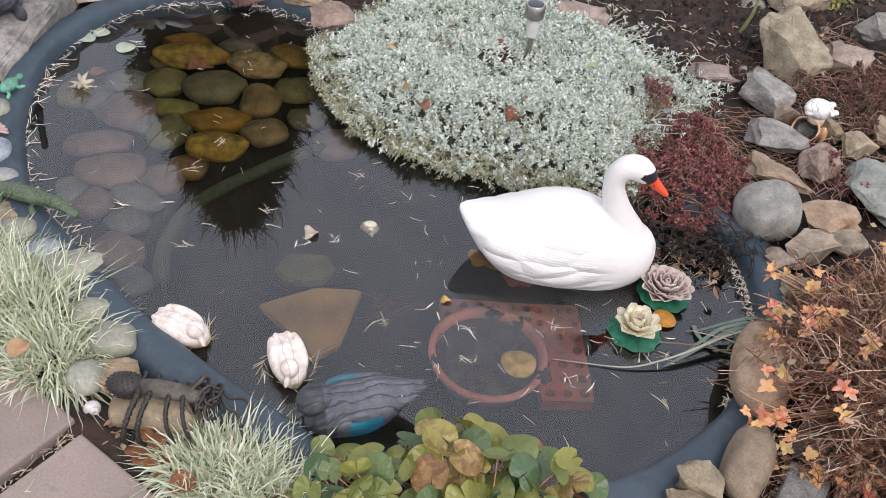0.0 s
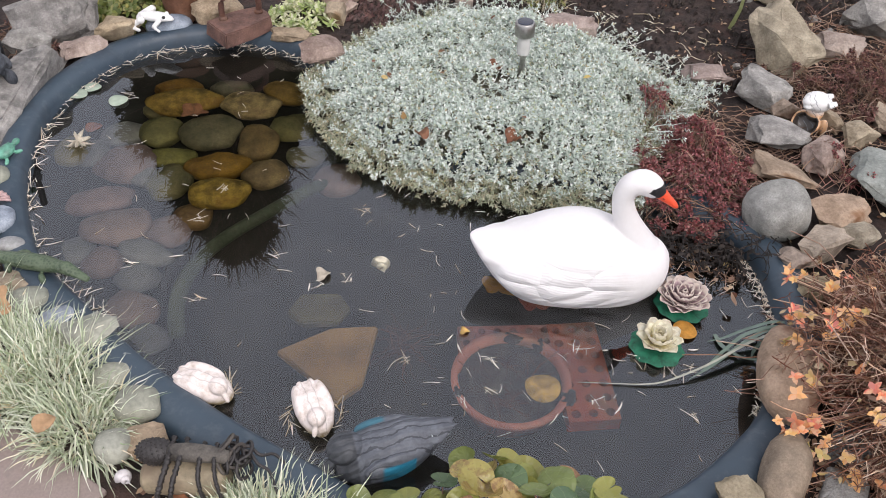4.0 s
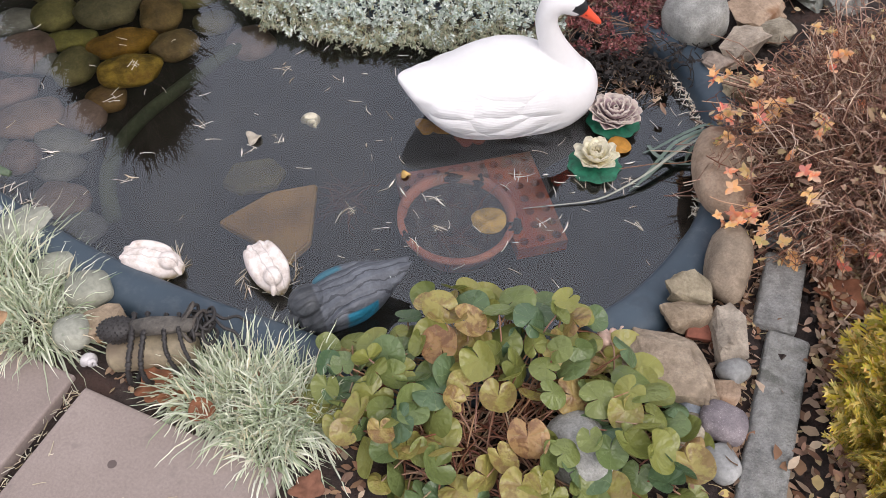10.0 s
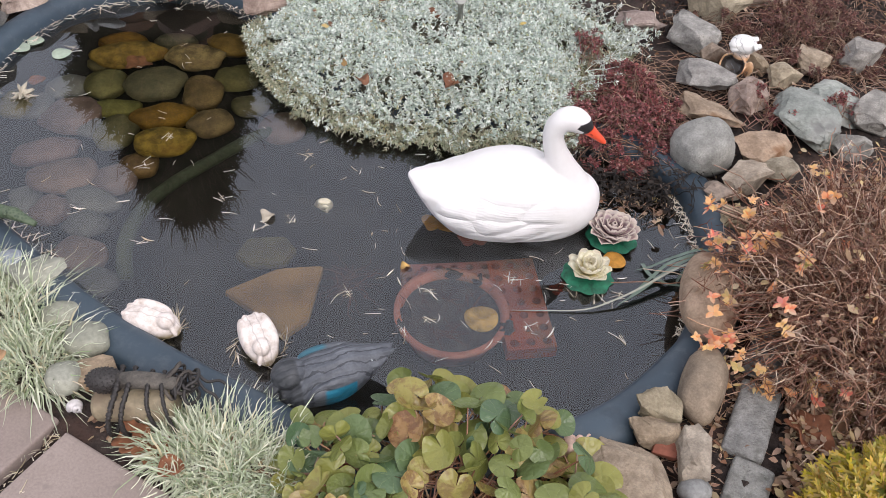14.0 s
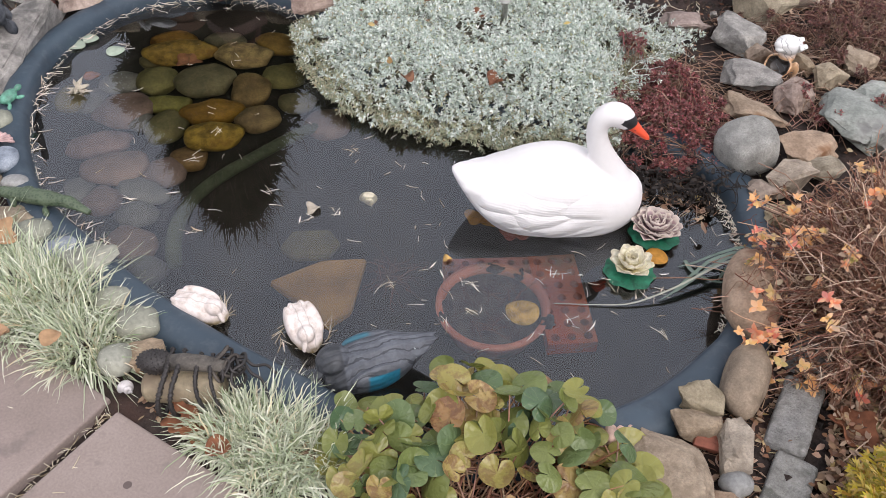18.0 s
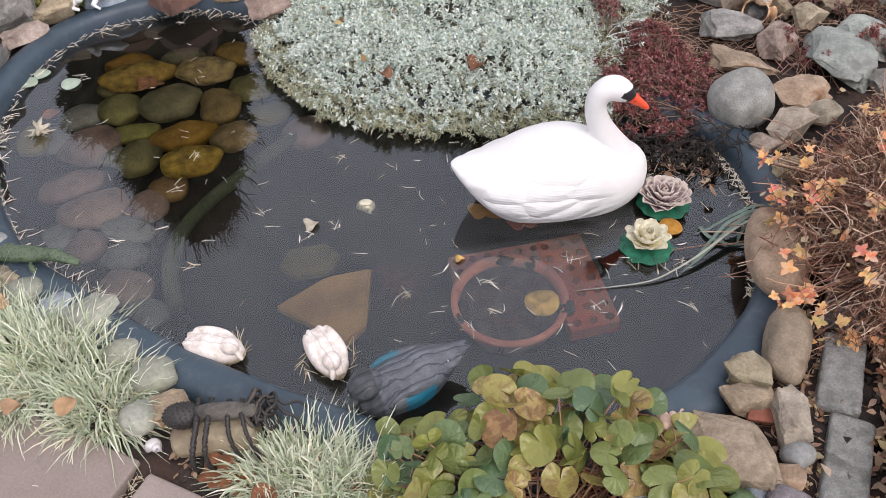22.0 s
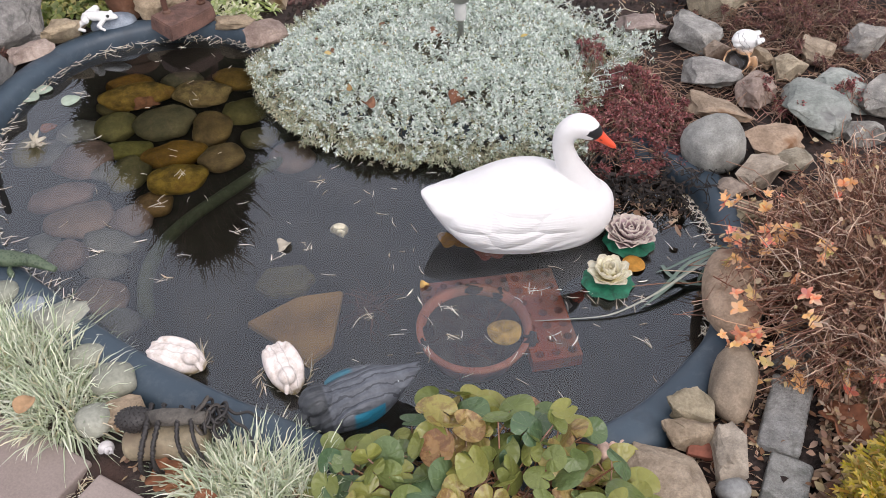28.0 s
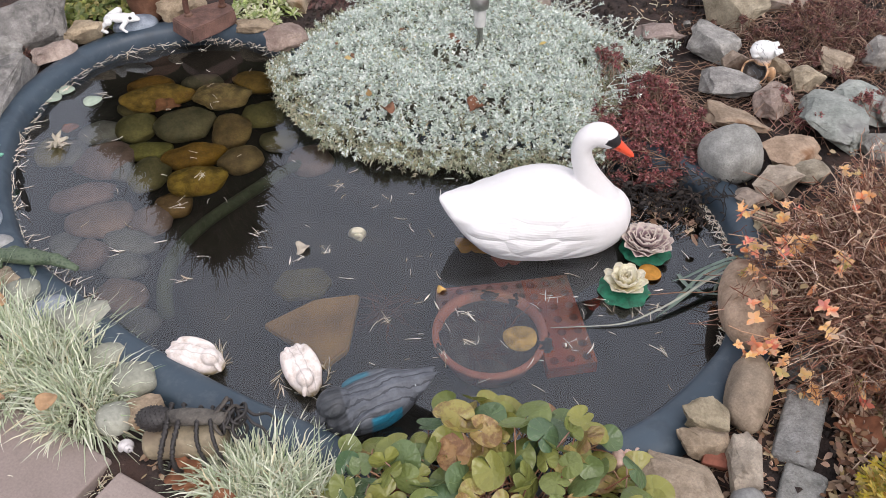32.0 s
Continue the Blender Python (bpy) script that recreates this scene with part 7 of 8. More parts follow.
def grass_tuft(x, y, radius, n, length, label, lean=(0, 0), flat=0.75, mat="grass"):
    ob = thing("ornamental_grass", label, "ornamental grass", at(x, y, 0.02), "variegated grass tufts")
    n = int(n * 1.25)
    a = rng.random(n) * 6.28
    r = radius * np.sqrt(rng.random(n))
    b = np.c_[r * np.cos(a), r * np.sin(a), 0 * a]
    t = np.abs(rng.normal(0, flat, n))
    d = unit(np.c_[np.cos(a) * np.sin(t) + lean[0], np.sin(a) * np.sin(t) + lean[1], np.cos(t) + 0.25] + rng.normal(0, 0.22, (n, 3)))
    ln = length * rng.uniform(0.65, 1.4, n)
    path = arcs(b, d, ln, rng.uniform(0.2, 1.0, n), 8, 0.012)
    path[..., 2] = np.maximum(path[..., 2], 0.006)
    side = unit(np.cross(d, [0, 0, 1.0]) + rng.normal(0, 0.25, (n, 3)))
    v, f = blades(path, rng.uniform(0.003, 0.0054, n), side, (0.8, 1.0, 0.9, 0.6, 0.08))
    part("blades", mesh_from("blades", v, f, mat), ob, None, "narrow cream and green blades" if mat == "grass" else "thin dry blades")


_T = "cream and green variegated grass tuft beside paving"
grass_tuft(-0.80, 1.52, 0.11, 700, 0.16, _T)
grass_tuft(-0.93, 1.60, 0.10, 600, 0.16, _T, (-0.1, 0.1))
grass_tuft(-0.69, 1.38, 0.09, 560, 0.15, _T, (0.1, -0.1))
grass_tuft(-0.93, 1.44, 0.08, 420, 0.14, _T, (-0.2, -0.2))
grass_tuft(-1.08, 1.72, 0.10, 450, 0.15, _T)
grass_tuft(-0.24, 1.105, 0.10, 760, 0.135, _T, (0, 0.1))
grass_tuft(-0.12, 1.06, 0.08, 480, 0.13, _T, (0.1, 0))
grass_tuft(-0.33, 1.14, 0.06, 300, 0.11, _T, (-0.1, 0))
grass_tuft(-0.19, 0.985, 0.06, 300, 0.11, _T, (0, -0.2))
grass_tuft(2.05, 2.45, 0.06, 120, 0.16, "pale green grass tuft at the end of the rock bed")


def wild_ginger():
    """Kidney leaves on long stalks, a thicket along the near rim."""
    ob = thing("wild_ginger", "thicket of glossy green and yellowing kidney-shaped leaves", "leafy plant", at(0.27, 1.0, 0.0))
    variants = []
    for k in range(4):
        n, rows = 31, 4
        v, f = [(0.0, 0.0, 0.0)], []
        for i in range(1, rows):
            for j in range(n):
                t = -175 + 350 * j / (n - 1)
                a = radians(t)
                r = (0.78 + 0.3 * math.cos(a) ** 2 * (math.cos(a) > 0) + 0.22 * abs(math.sin(a)) + 0.12 * smooth01((abs(t) - 110) / 40) - 0.3 * smooth01((abs(t) - 152) / 23)) * 0.5 * i / (rows - 1)
                cup = (0.16 + 0.07 * k) * (i / 3) ** 2 * (1 if k % 2 else -0.8)
                v.append((r * math.cos(a), r * math.sin(a), cup * 0.5 + 0.03 * math.sin(3 * a + k) * (i / 3) ** 2 - 0.05 * abs(math.sin(a)) * (k == 2)))
        f += [(0, 1 + j, 2 + j) for j in range(n - 1)]
        f += [(1 + i * n + j, 1 + (i + 1) * n + j, 2 + (i + 1) * n + j, 2 + i * n + j) for i in range(rows - 2) for j in range(n - 1)]
        variants.append(mesh_from("leaf", v, f, "kidney"))
    poly = np.array([(-0.06, 1.17), (0.07, 1.17), (0.2, 1.25), (0.4, 1.22), (0.53, 1.14), (0.62, 0.98), (0.68, 0.82), (0.62, 0.68), (0.3, 0.72), (0.05, 0.8), (-0.05, 0.95), (-0.09, 1.1)])
    pts = []
    for p in scatter(poly, 3200):
        gap = np.hypot((p[0] - 0.3) / 0.14, (p[1] - 0.87) / 0.12)
        if gap < 1 and rng.random() < 0.96:
            continue
        if all(np.hypot(*(p - q)) > 0.0315 for q in pts):
            pts.append(p)
    pts = pts[:298]
    stalks = []
    for i, p in enumerate(pts):
        d = float(-edge_distance(poly, np.array([p]))[0])
        size = rng.uniform(0.05, 0.086)
        h = 0.062 + 0.08 * min(1, d / 0.1) + rng.normal(0, 0.024) + 0.035 * float(smooth01((p[1] - 1.02) / 0.12) * smooth01((p[0] - 0.08) / 0.1))
        c = p - np.array([0.27, 0.97])
        out = math.degrees(math.atan2(c[1], c[0]))
        yaw = out + rng.normal(0, 60)
        m = at(p[0] - 0.27, p[1] - 1.0, max(0.045, h), yaw, rng.normal(0, 26), 10 + rng.normal(8, 26), (size, size, size))
        part("leaf", variants[i % 4], ob, m)
        root = np.array([0.27 + 0.55 * c[0] + rng.normal(0, 0.03) - 0.27, 0.97 + 0.5 * c[1] + rng.normal(0, 0.03) - 1.0, 0.02])
        tip = np.array([p[0] - 0.27, p[1] - 1.0, max(0.045, h) - 0.002])
        s = np.linspace(0, 1, 6)[:, None]
        path = root * (1 - s) + tip * s
        path[:, 2] += 0.03 * np.sin(np.pi * s[:, 0]) * rng.uniform(-0.4, 1)
        stalks.append(path)
    extra = []
    for _ in range(520):
        a0 = np.array([rng.normal(0.0, 0.19), rng.normal(-0.05, 0.1), 0.015])
        a0[2] = 0.062 if a0[1] > -0.02 else 0.015
        d = unit(np.array([rng.normal(), rng.normal(), 0.25]))
        s = np.linspace(0, 1, 6)[:, None]
        path = a0 + d * s * rng.uniform(0.06, 0.16)
        path[:, 2] = a0[2] + 0.005 + rng.uniform(0.01, 0.04) * np.sin(np.pi * s[:, 0])
        if inside(poly, path[-1, :2] + [0.27, 1.0]) and inside(poly, path[0, :2] + [0.27, 1.0]):
            extra.append(path)
    v, f = tubes(np.array(stalks + extra), 0.0023, 0.0018, 5)
    part("stalk_tangle", mesh_from("stalks", v, f, "petiole"), ob, None, "tangled reddish-brown leaf stalks")


wild_ginger()


def small_plant(name, x, y, z, n, radius, leaf_l, leaf_w, mat, label, category, height=0.05):
    ob = thing(name, label, category, at(x, y, z))
    a = rng.random(n) * 6.28
    r = radius * np.sqrt(rng.random(n))
    b = np.c_[r * np.cos(a), r * np.sin(a), height * (1 - (r / radius) ** 2) * rng.uniform(0.5, 1, n)]
    v, f = sprigs(b, unit(np.c_[0.5 * np.cos(a), 0.5 * np.sin(a), np.ones(n)] + rng.normal(0, 0.2, (n, 3))), 9, rng.uniform(0.01, 0.025, n), leaf_l, leaf_w, 1.3, 4)
    part("leaves", mesh_from("leaves", v, f, mat), ob)
    s = np.linspace(0, 1, 3)[None, :, None]
    v, f = tubes(np.c_[b[:, :2] * 0.5, 0 * a][:, None] * (1 - s) + b[:, None] * s, 0.0014, 0.001)
    part("stem_tangle", mesh_from("stem_tangle", v, f, "weed"), ob)


small_plant("variegated_plant", -0.36, 3.33, 0.03, 90, 0.13, 0.035, 0.014, "cream_leaf", "cream and green variegated low plant behind the rim", "low plant", 0.07)
small_plant("weed", -1.0, 3.42, 0.03, 190, 0.22, 0.034, 0.026, "weed", "yellowing green leafy weeds behind the rocks", "weeds", 0.06)
small_plant("weed", 0.63, 3.52, 0.04, 45, 0.08, 0.02, 0.007, "weed", "low mossy yellowing weeds behind the soil", "weeds", 0.04)
grass_tuft(0.63, 3.53, 0.075, 170, 0.1, "dry straw-coloured grass tuft behind the soil", (0, 0), 0.5, "straw")
small_plant("weed", 1.56, 3.66, 0.05, 40, 0.09, 0.04, 0.016, "weed", "bright yellow-green leafy weed behind rocks", "weeds", 0.08)
small_plant("weed", 1.80, 3.62, 0.05, 40, 0.09, 0.04, 0.016, "weed", "bright yellow-green leafy weed behind rocks", "weeds", 0.08)


def straps():
    """Long bent leaves that trail from the rim onto the water."""
    ob = thing("trailing_leaves", "long grey-green strap leaves trailing on the water", "strap-leaved plant", at(1.12, 1.66, 0.05))
    runs = [((0.0, 0.06, -0.01), (-0.15, 0.0, 0.0), (-0.3, -0.08, -0.02), (-0.43, -0.122, -0.044), (-0.63, -0.11, -0.047), 0.009, "strap_pale"),
            ((0.0, 0.055, -0.01), (-0.12, 0.03, 0.0), (-0.2, -0.02, -0.01), (-0.28, -0.07, -0.03), (-0.34, -0.1, -0.046), 0.015, "strap"),
            ((0.0, 0.05, -0.012), (-0.1, 0.045, 0.0), (-0.18, 0.02, -0.01), (-0.25, -0.03, -0.035), (-0.3, -0.07, -0.046), 0.014, "strap"),
            ((0.0, 0.06, -0.015), (-0.08, 0.065, 0.0), (-0.16, 0.05, -0.02), (-0.22, 0.035, -0.04), (-0.26, 0.03, -0.046), 0.013, "strap"),
            ((-0.235, 0.055, -0.044), (-0.23, 0.01, -0.041), (-0.19, -0.03, -0.04), (-0.15, -0.04, -0.04), (-0.11, -0.03, -0.03), 0.014, "strap"),
            ((0.0, 0.045, -0.02), (-0.06, 0.04, -0.01), (-0.12, 0.02, -0.03), (-0.15, -0.01, -0.044), (-0.16, -0.03, -0.046), 0.012, "strap")]
    for *pts, w, mat in runs:
        p = np.array(pts)
        t = np.linspace(0, 4, 25)
        path = np.stack([np.interp(t, range(5), p[:, k]) for k in range(3)], 1)
        for _ in range(3):
            path[1:-1] = (path[:-2] + 2 * path[1:-1] + path[2:]) / 4
        d = np.gradient(path, axis=0)
        side = unit(np.cross(d, [0, 0.25, 1.0]))
        prof = w * np.interp(t, [0, 1, 3, 4], [0.8, 1, 0.7, 0.15])[:, None] / 2
        v = np.stack([path - side * prof, path - [0, 0, 0.002], path + side * prof], 1).reshape(-1, 3)
        f = [(i * 3 + j, i * 3 + j + 1, i * 3 + j + 4, i * 3 + j + 3) for i in range(24) for j in (0, 1)]
        part("leaf", mesh_from("leaf", v, f, mat), ob)


straps()
_v, _f = blades(np.array([[[1.335, 3.31, 0.03], [1.35, 3.32, 0.07], [1.375, 3.34, 0.13], [1.385, 3.36, 0.24]]]), np.array([0.02]), np.array([[1.0, 0, 0]]), (1.0, 1.0, 0.8, 0.3))
tagged(part("iris_leaf", mesh_from("iris_leaf", _v, _f, "weed")), "single yellowing green leaf standing in dark soil", "leaf")


# ---- fallen leaves, straw and crumbs ----
def stuff(name, v, f, mat, label, category):
    tagged(part(name, mesh_from(name, v, f, mat)), label, category, kind="stuff")


def floating_straw():
    p = scatter(POND, 420, 0.02)
    keep = (np.hypot((p[:, 0] - 0.53) / 0.32, (p[:, 1] - 1.93) / 0.17) > 1) & (rng.random(len(p)) < 0.3 + 0.7 * (p[:, 0] > 0.0))
    p = p[keep][:150]
    hub = p[rng.integers(0, len(p), 26)]
    hub[:3] = (-1.018, 2.532), (-1.0, 2.53), (-0.93, 2.82)
    p = np.concatenate([p, np.repeat(hub, 4, 0) + rng.normal(0, 0.011, (104, 2))])
    n = len(p)
    a = rng.random(n) * 6.28
    ln = rng.uniform(0.012, 0.045, n)
    bend = rng.normal(0, 0.22, n)
    s = np.linspace(-0.5, 0.5, 5)
    x = p[:, :1] + ln[:, None] * (s * np.cos(a)[:, None] - bend[:, None] * s ** 2 * np.sin(a)[:, None])
    y = p[:, 1:] + ln[:, None] * (s * np.sin(a)[:, None] + bend[:, None] * s ** 2 * np.cos(a)[:, None])
    path = np.stack([x, y, np.full(x.shape, 0.0015)], -1)
    one = tubes(path, 0.001, 0.0006, 4)
    side = np.c_[-np.sin(a), np.cos(a), 0 * a]
    few = rng.random(n) < 0.07
    two = blades(path[few] + [0, 0, 0.0012], np.full(few.sum(), 0.005), side[few], (0.1, 1, 0.8, 0.1))
    v, f = join([one, two])
    stuff("floating_straw", v, f, "pale_straw", "pale bits of straw floating on the pond", "straw")


def rim_straw():
    """Needles and straw stranded along the water's edge."""
    i = rng.integers(0, len(POND), 900)
    q = POND[i] - OUT[i] * np.abs(rng.normal(0.004, 0.012, 900))[:, None]
    ok = (q[:, 0] < -0.3) & (q[:, 1] > 1.75) | (q[:, 0] > 0.9) & (q[:, 1] > 1.62) & (rng.random(len(q)) < 0.6)
    q = q[ok]
    n = len(q)
    a = rng.random(n) * 6.28
    d = np.c_[np.cos(a), np.sin(a), rng.normal(0.05, 0.15, n)]
    path = arcs(np.c_[q, np.full(n, 0.004)], d, rng.uniform(0.018, 0.055, n), rng.normal(0, 0.25, n), 5, 0.02)
    path[..., 2] = np.clip(path[..., 2], 0.0015, 0.03)
    v, f = tubes(path, 0.0012, 0.0008, 4)
    stuff("stranded_straw", v, f, "pale_straw", "dry straw stranded along the water's edge", "straw")


def straw_cluster():
    c = scatter(np.array([(0.74, 2.02), (1.0, 2.12), (1.05, 1.95), (0.98, 1.86), (0.86, 1.92)]), 75)
    n = len(c)
    a = rng.random(n) * 6.28
    path = arcs(np.c_[c, np.full(n, 0.004)], unit(np.c_[np.cos(a), np.sin(a), rng.uniform(0, 0.25, n)]), rng.uniform(0.02, 0.06, n), rng.uniform(0, 0.3, n), 5)
    path[..., 2] = np.maximum(path[..., 2], 0.0015)
    one = tubes(path, 0.0012, 0.0008, 4)
    two = leaves_flat(np.concatenate([c[:22], c[:14] + 0.02]), 0.024, lambda q: np.full(len(q), 0.004))
    v, f = join([one, two])
    stuff("stranded_debris", v, f, "litter", "dry stems and leaves stranded below the sedum", "plant debris")
    for x, y in ((-0.435, 1.515), (-0.165, 1.445)):
        n = 34
        a = rng.random(n) * 6.28
        b = np.c_[x + 0.052 * np.cos(a) * 1.2, y + 0.052 * np.sin(a), np.full(n, 0.003)]
        t = a + 1.5 + rng.normal(0, 0.5, n)
        path = arcs(b, np.c_[np.cos(t), np.sin(t), rng.uniform(0, 0.3, n)], rng.uniform(0.02, 0.05, n), rng.uniform(0, 0.3, n), 4)
        path[..., 2] = np.maximum(path[..., 2], 0.0015)
        v, f = tubes(path, 0.0012, 0.0008, 4)
        stuff("clinging_straw", v, f, "straw", "straw clinging round a floating duckling figure", "straw")


def hanging_tangle():
    """Dark rotten stems that hang from the sedum into the water."""
    edge = np.array([(0.66, 2.22), (0.78, 2.1), (0.9, 2.03), (1.0, 2.0), (1.08, 2.0)])
    n = 230
    s = rng.random(n) * 4
    k = np.minimum(s.astype(int), 3)
    p = edge[k] * (1 - (s - k))[:, None] + edge[k + 1] * (s - k)[:, None] + rng.normal(0.0, 0.032, (n, 2))
    a = rng.random(n) * 6.28
    path = arcs(np.c_[p, np.where(edge_distance(POND, p) > -0.01, rng.uniform(0.066, 0.085, n), rng.uniform(0.004, 0.06, n))], unit(np.c_[np.cos(a) - 0.5, np.sin(a) - 0.5, rng.uniform(-0.2, 0.5, n)]), rng.uniform(0.03, 0.09, n), rng.uniform(0.2, 0.8, n), 6, 0.06)
    path[..., 2] = np.maximum(path[..., 2], 0.0015)
    tips = path[:, 3:, :].reshape(-1, 3)
    tips = tips[rng.random(len(tips)) < 0.7]
    v, f = join([tubes(path, 0.0019, 0.0012, 4), leaves_flat(tips[:, :2], 0.017, lambda q: tips[:, 2] + 0.002)])
    stuff("rotting_stems", v, f, "rotten_stem", "black rotting stems hanging into the water", "dead stems")
    i = rng.integers(0, len(POND), 2400)
    q = POND[i] - OUT[i] * np.abs(rng.normal(0.003, 0.008, 2400))[:, None]
    q = q[(q[:, 0] > 0.9) & (q[:, 1] > 1.45) & (q[:, 1] < 2.0)]
    n = len(q)
    a = rng.random(n) * 6.28
    path = arcs(np.c_[q, np.full(n, 0.004)], np.c_[np.cos(a), np.sin(a), rng.normal(0.1, 0.2, n)], rng.uniform(0.008, 0.025, n), rng.normal(0, 0.1, n), 4)
    path[..., 2] = np.clip(path[..., 2], 0.0015, 0.03)
    v, f = tubes(path, 0.0015, 0.001, 4)
    stuff("stranded_straw", v, f, "pale_straw", "bleached straw stranded below the shrub", "straw")


hanging_tangle()
floating_straw()
rim_straw()
straw_cluster()


def single_leaf(x, y, z, yaw, size, mat, label, lobes=0, curl=0.1):
    n = 40
    v = [(0, 0, 0)]
    for k in (0.5, 1.0):
        for i in range(n):
            a = 2 * math.pi * i / n
            r = size * k * (0.5 + ((0.2 * abs(math.cos(a * lobes / 2)) ** 2 if lobes < 7 else 0.75 * abs(math.cos(a * lobes / 2)) ** 5 - 0.25) if lobes else 0.0) - 0.06 * math.cos(2 * a))
            v.append((r * math.cos(a) * (1.0 if lobes else 1.3), r * math.sin(a) * (1 if lobes or "pale" in mat or "sunk" in mat else abs(math.sin(a)) ** 0.5), curl * size * k * k * (0.5 + 0.5 * math.sin(2 * a + size * 90))))
    f = [(0, 1 + i, 1 + (i + 1) % n) for i in range(n)] + [(1 + i, 1 + n + i, 1 + n + (i + 1) % n, 1 + (i + 1) % n) for i in range(n)]
    ob = part("fallen_leaf", mesh_from("fallen_leaf", v, f, mat), None, at(x, y, z, yaw))
    mod = ob.modifiers.new("thickness", "SOLIDIFY")
    mod.thickness = 0.0008
    tagged(ob, label, "leaf", "fallen leaves")


single_leaf(0.30, 1.915, -0.03, 20, 0.05, "leaf_orange", "orange lily pad leaf under the swan's shade", 3, 0.3)
single_leaf(0.35, 1.90, -0.03, -10, 0.055, "leaf_orange", "orange lily pad leaf under the swan's shade", 2, 0.3)
single_leaf(0.40, 1.86, -0.05, 30, 0.045, "leaf_red", "red lily pad leaf under water", 3, 0.3)
single_leaf(0.44, 1.865, -0.06, 60, 0.04, "leaf_red", "dark red lily pad leaf under water", 2, 0.3)
single_leaf(0.806, 1.727, 0.003, 30, 0.06, "leaf_orange", "small orange leaf floating beside the lilies")
single_leaf(0.43, 1.655, -0.235, 0, 0.085, "sunk_leaf", "round yellow leaf resting over the sunken pot", 0, 0.2)
single_leaf(-0.18, 1.93, 0.002, 10, 0.035, "leaf_straw", "small pale pinkish leaf floating on the pond", 3, 0.4)
single_leaf(0.21, 1.72, 0.002, 120, 0.02, "sunk_leaf", "small yellow leaf floating on the pond", 3, 0.4)
single_leaf(-1.018, 2.532, 0.004, 0, 0.052, "leaf_straw", "crumpled straw-coloured leaf floating by the rim", 9, 0.5)
single_leaf(-0.70, 2.80, -0.085, 70, 0.07, "leaf_brown", "reddish-brown leaf caught between sunken stones", 5, 0.4)
single_leaf(-1.0, 2.64, -0.012, 40, 0.045, "leaf_brown", "brown leaf floating by the rim", 2, 0.3)
single_leaf(-1.1, 2.825, 0.003, 0, 0.055, "leaf_pale", "round pale green leaf floating by the rim")
single_leaf(-1.06, 2.872, 0.003, 40, 0.05, "leaf_pale", "round pale green leaf floating by the rim")
single_leaf(-0.952, 2.791, 0.003, 80, 0.058, "leaf_pale", "round pale green leaf floating by the rim")
single_leaf(-0.27, 1.285, 0.052, 10, 0.045, "leaf_orange", "curled orange leaf lying on the rim", 0, 0.25)
single_leaf(-0.86, 1.345, 0.12, 0, 0.036, "leaf_tan", "orange leaf caught in variegated grass", 0, 0.6)
single_leaf(-0.74, 1.33, 0.12, 50, 0.045, "leaf_tan", "brown leaf caught in variegated grass", 0, 0.3)
single_leaf(-1.0, 1.72, 0.09, 50, 0.085, "leaf_tan", "large tan leaf standing by a pebble", 5, 0.3)
single_leaf(-0.32, 1.06, 0.06, 10, 0.05, "leaf_brown", "dry brown leaf beside paving", 0, 0.4)
single_leaf(-0.42, 1.15, 0.035, 40, 0.07, "leaf_brown", "dry brown leaf beside paving", 5, 0.4)
single_leaf(-0.37, 1.12, 0.035, 120, 0.06, "leaf_brown", "dry brown leaf beside paving", 5, 0.4)
single_leaf(-0.12, 0.86, 0.045, 120, 0.052, "leaf_brown", "dry brown leaf beside paving", 5, 0.4)
single_leaf(1.12, 1.10, 0.06, 20, 0.09, "leaf_brown", "large crumpled brown leaf on leaf litter", 5, 0.4)
single_leaf(0.36, 2.83, 0.135, 10, 0.045, "leaf_brown", "brown leaf caught in silver foliage", 5, 0.7)
single_leaf(0.385, 2.40, 0.143, 10, 0.044, "leaf_brown", "reddish leaf caught in silver foliage", 5, 0.8)
single_leaf(0.10, 2.43, 0.135, 70, 0.036, "leaf_brown", "brown leaf caught in silver foliage", 3, 0.7)
spiral_shell(-0.01, 1.95, -0.004, 0, 0.075, "bulb", "pale round shell float on the pond", "shell_float")


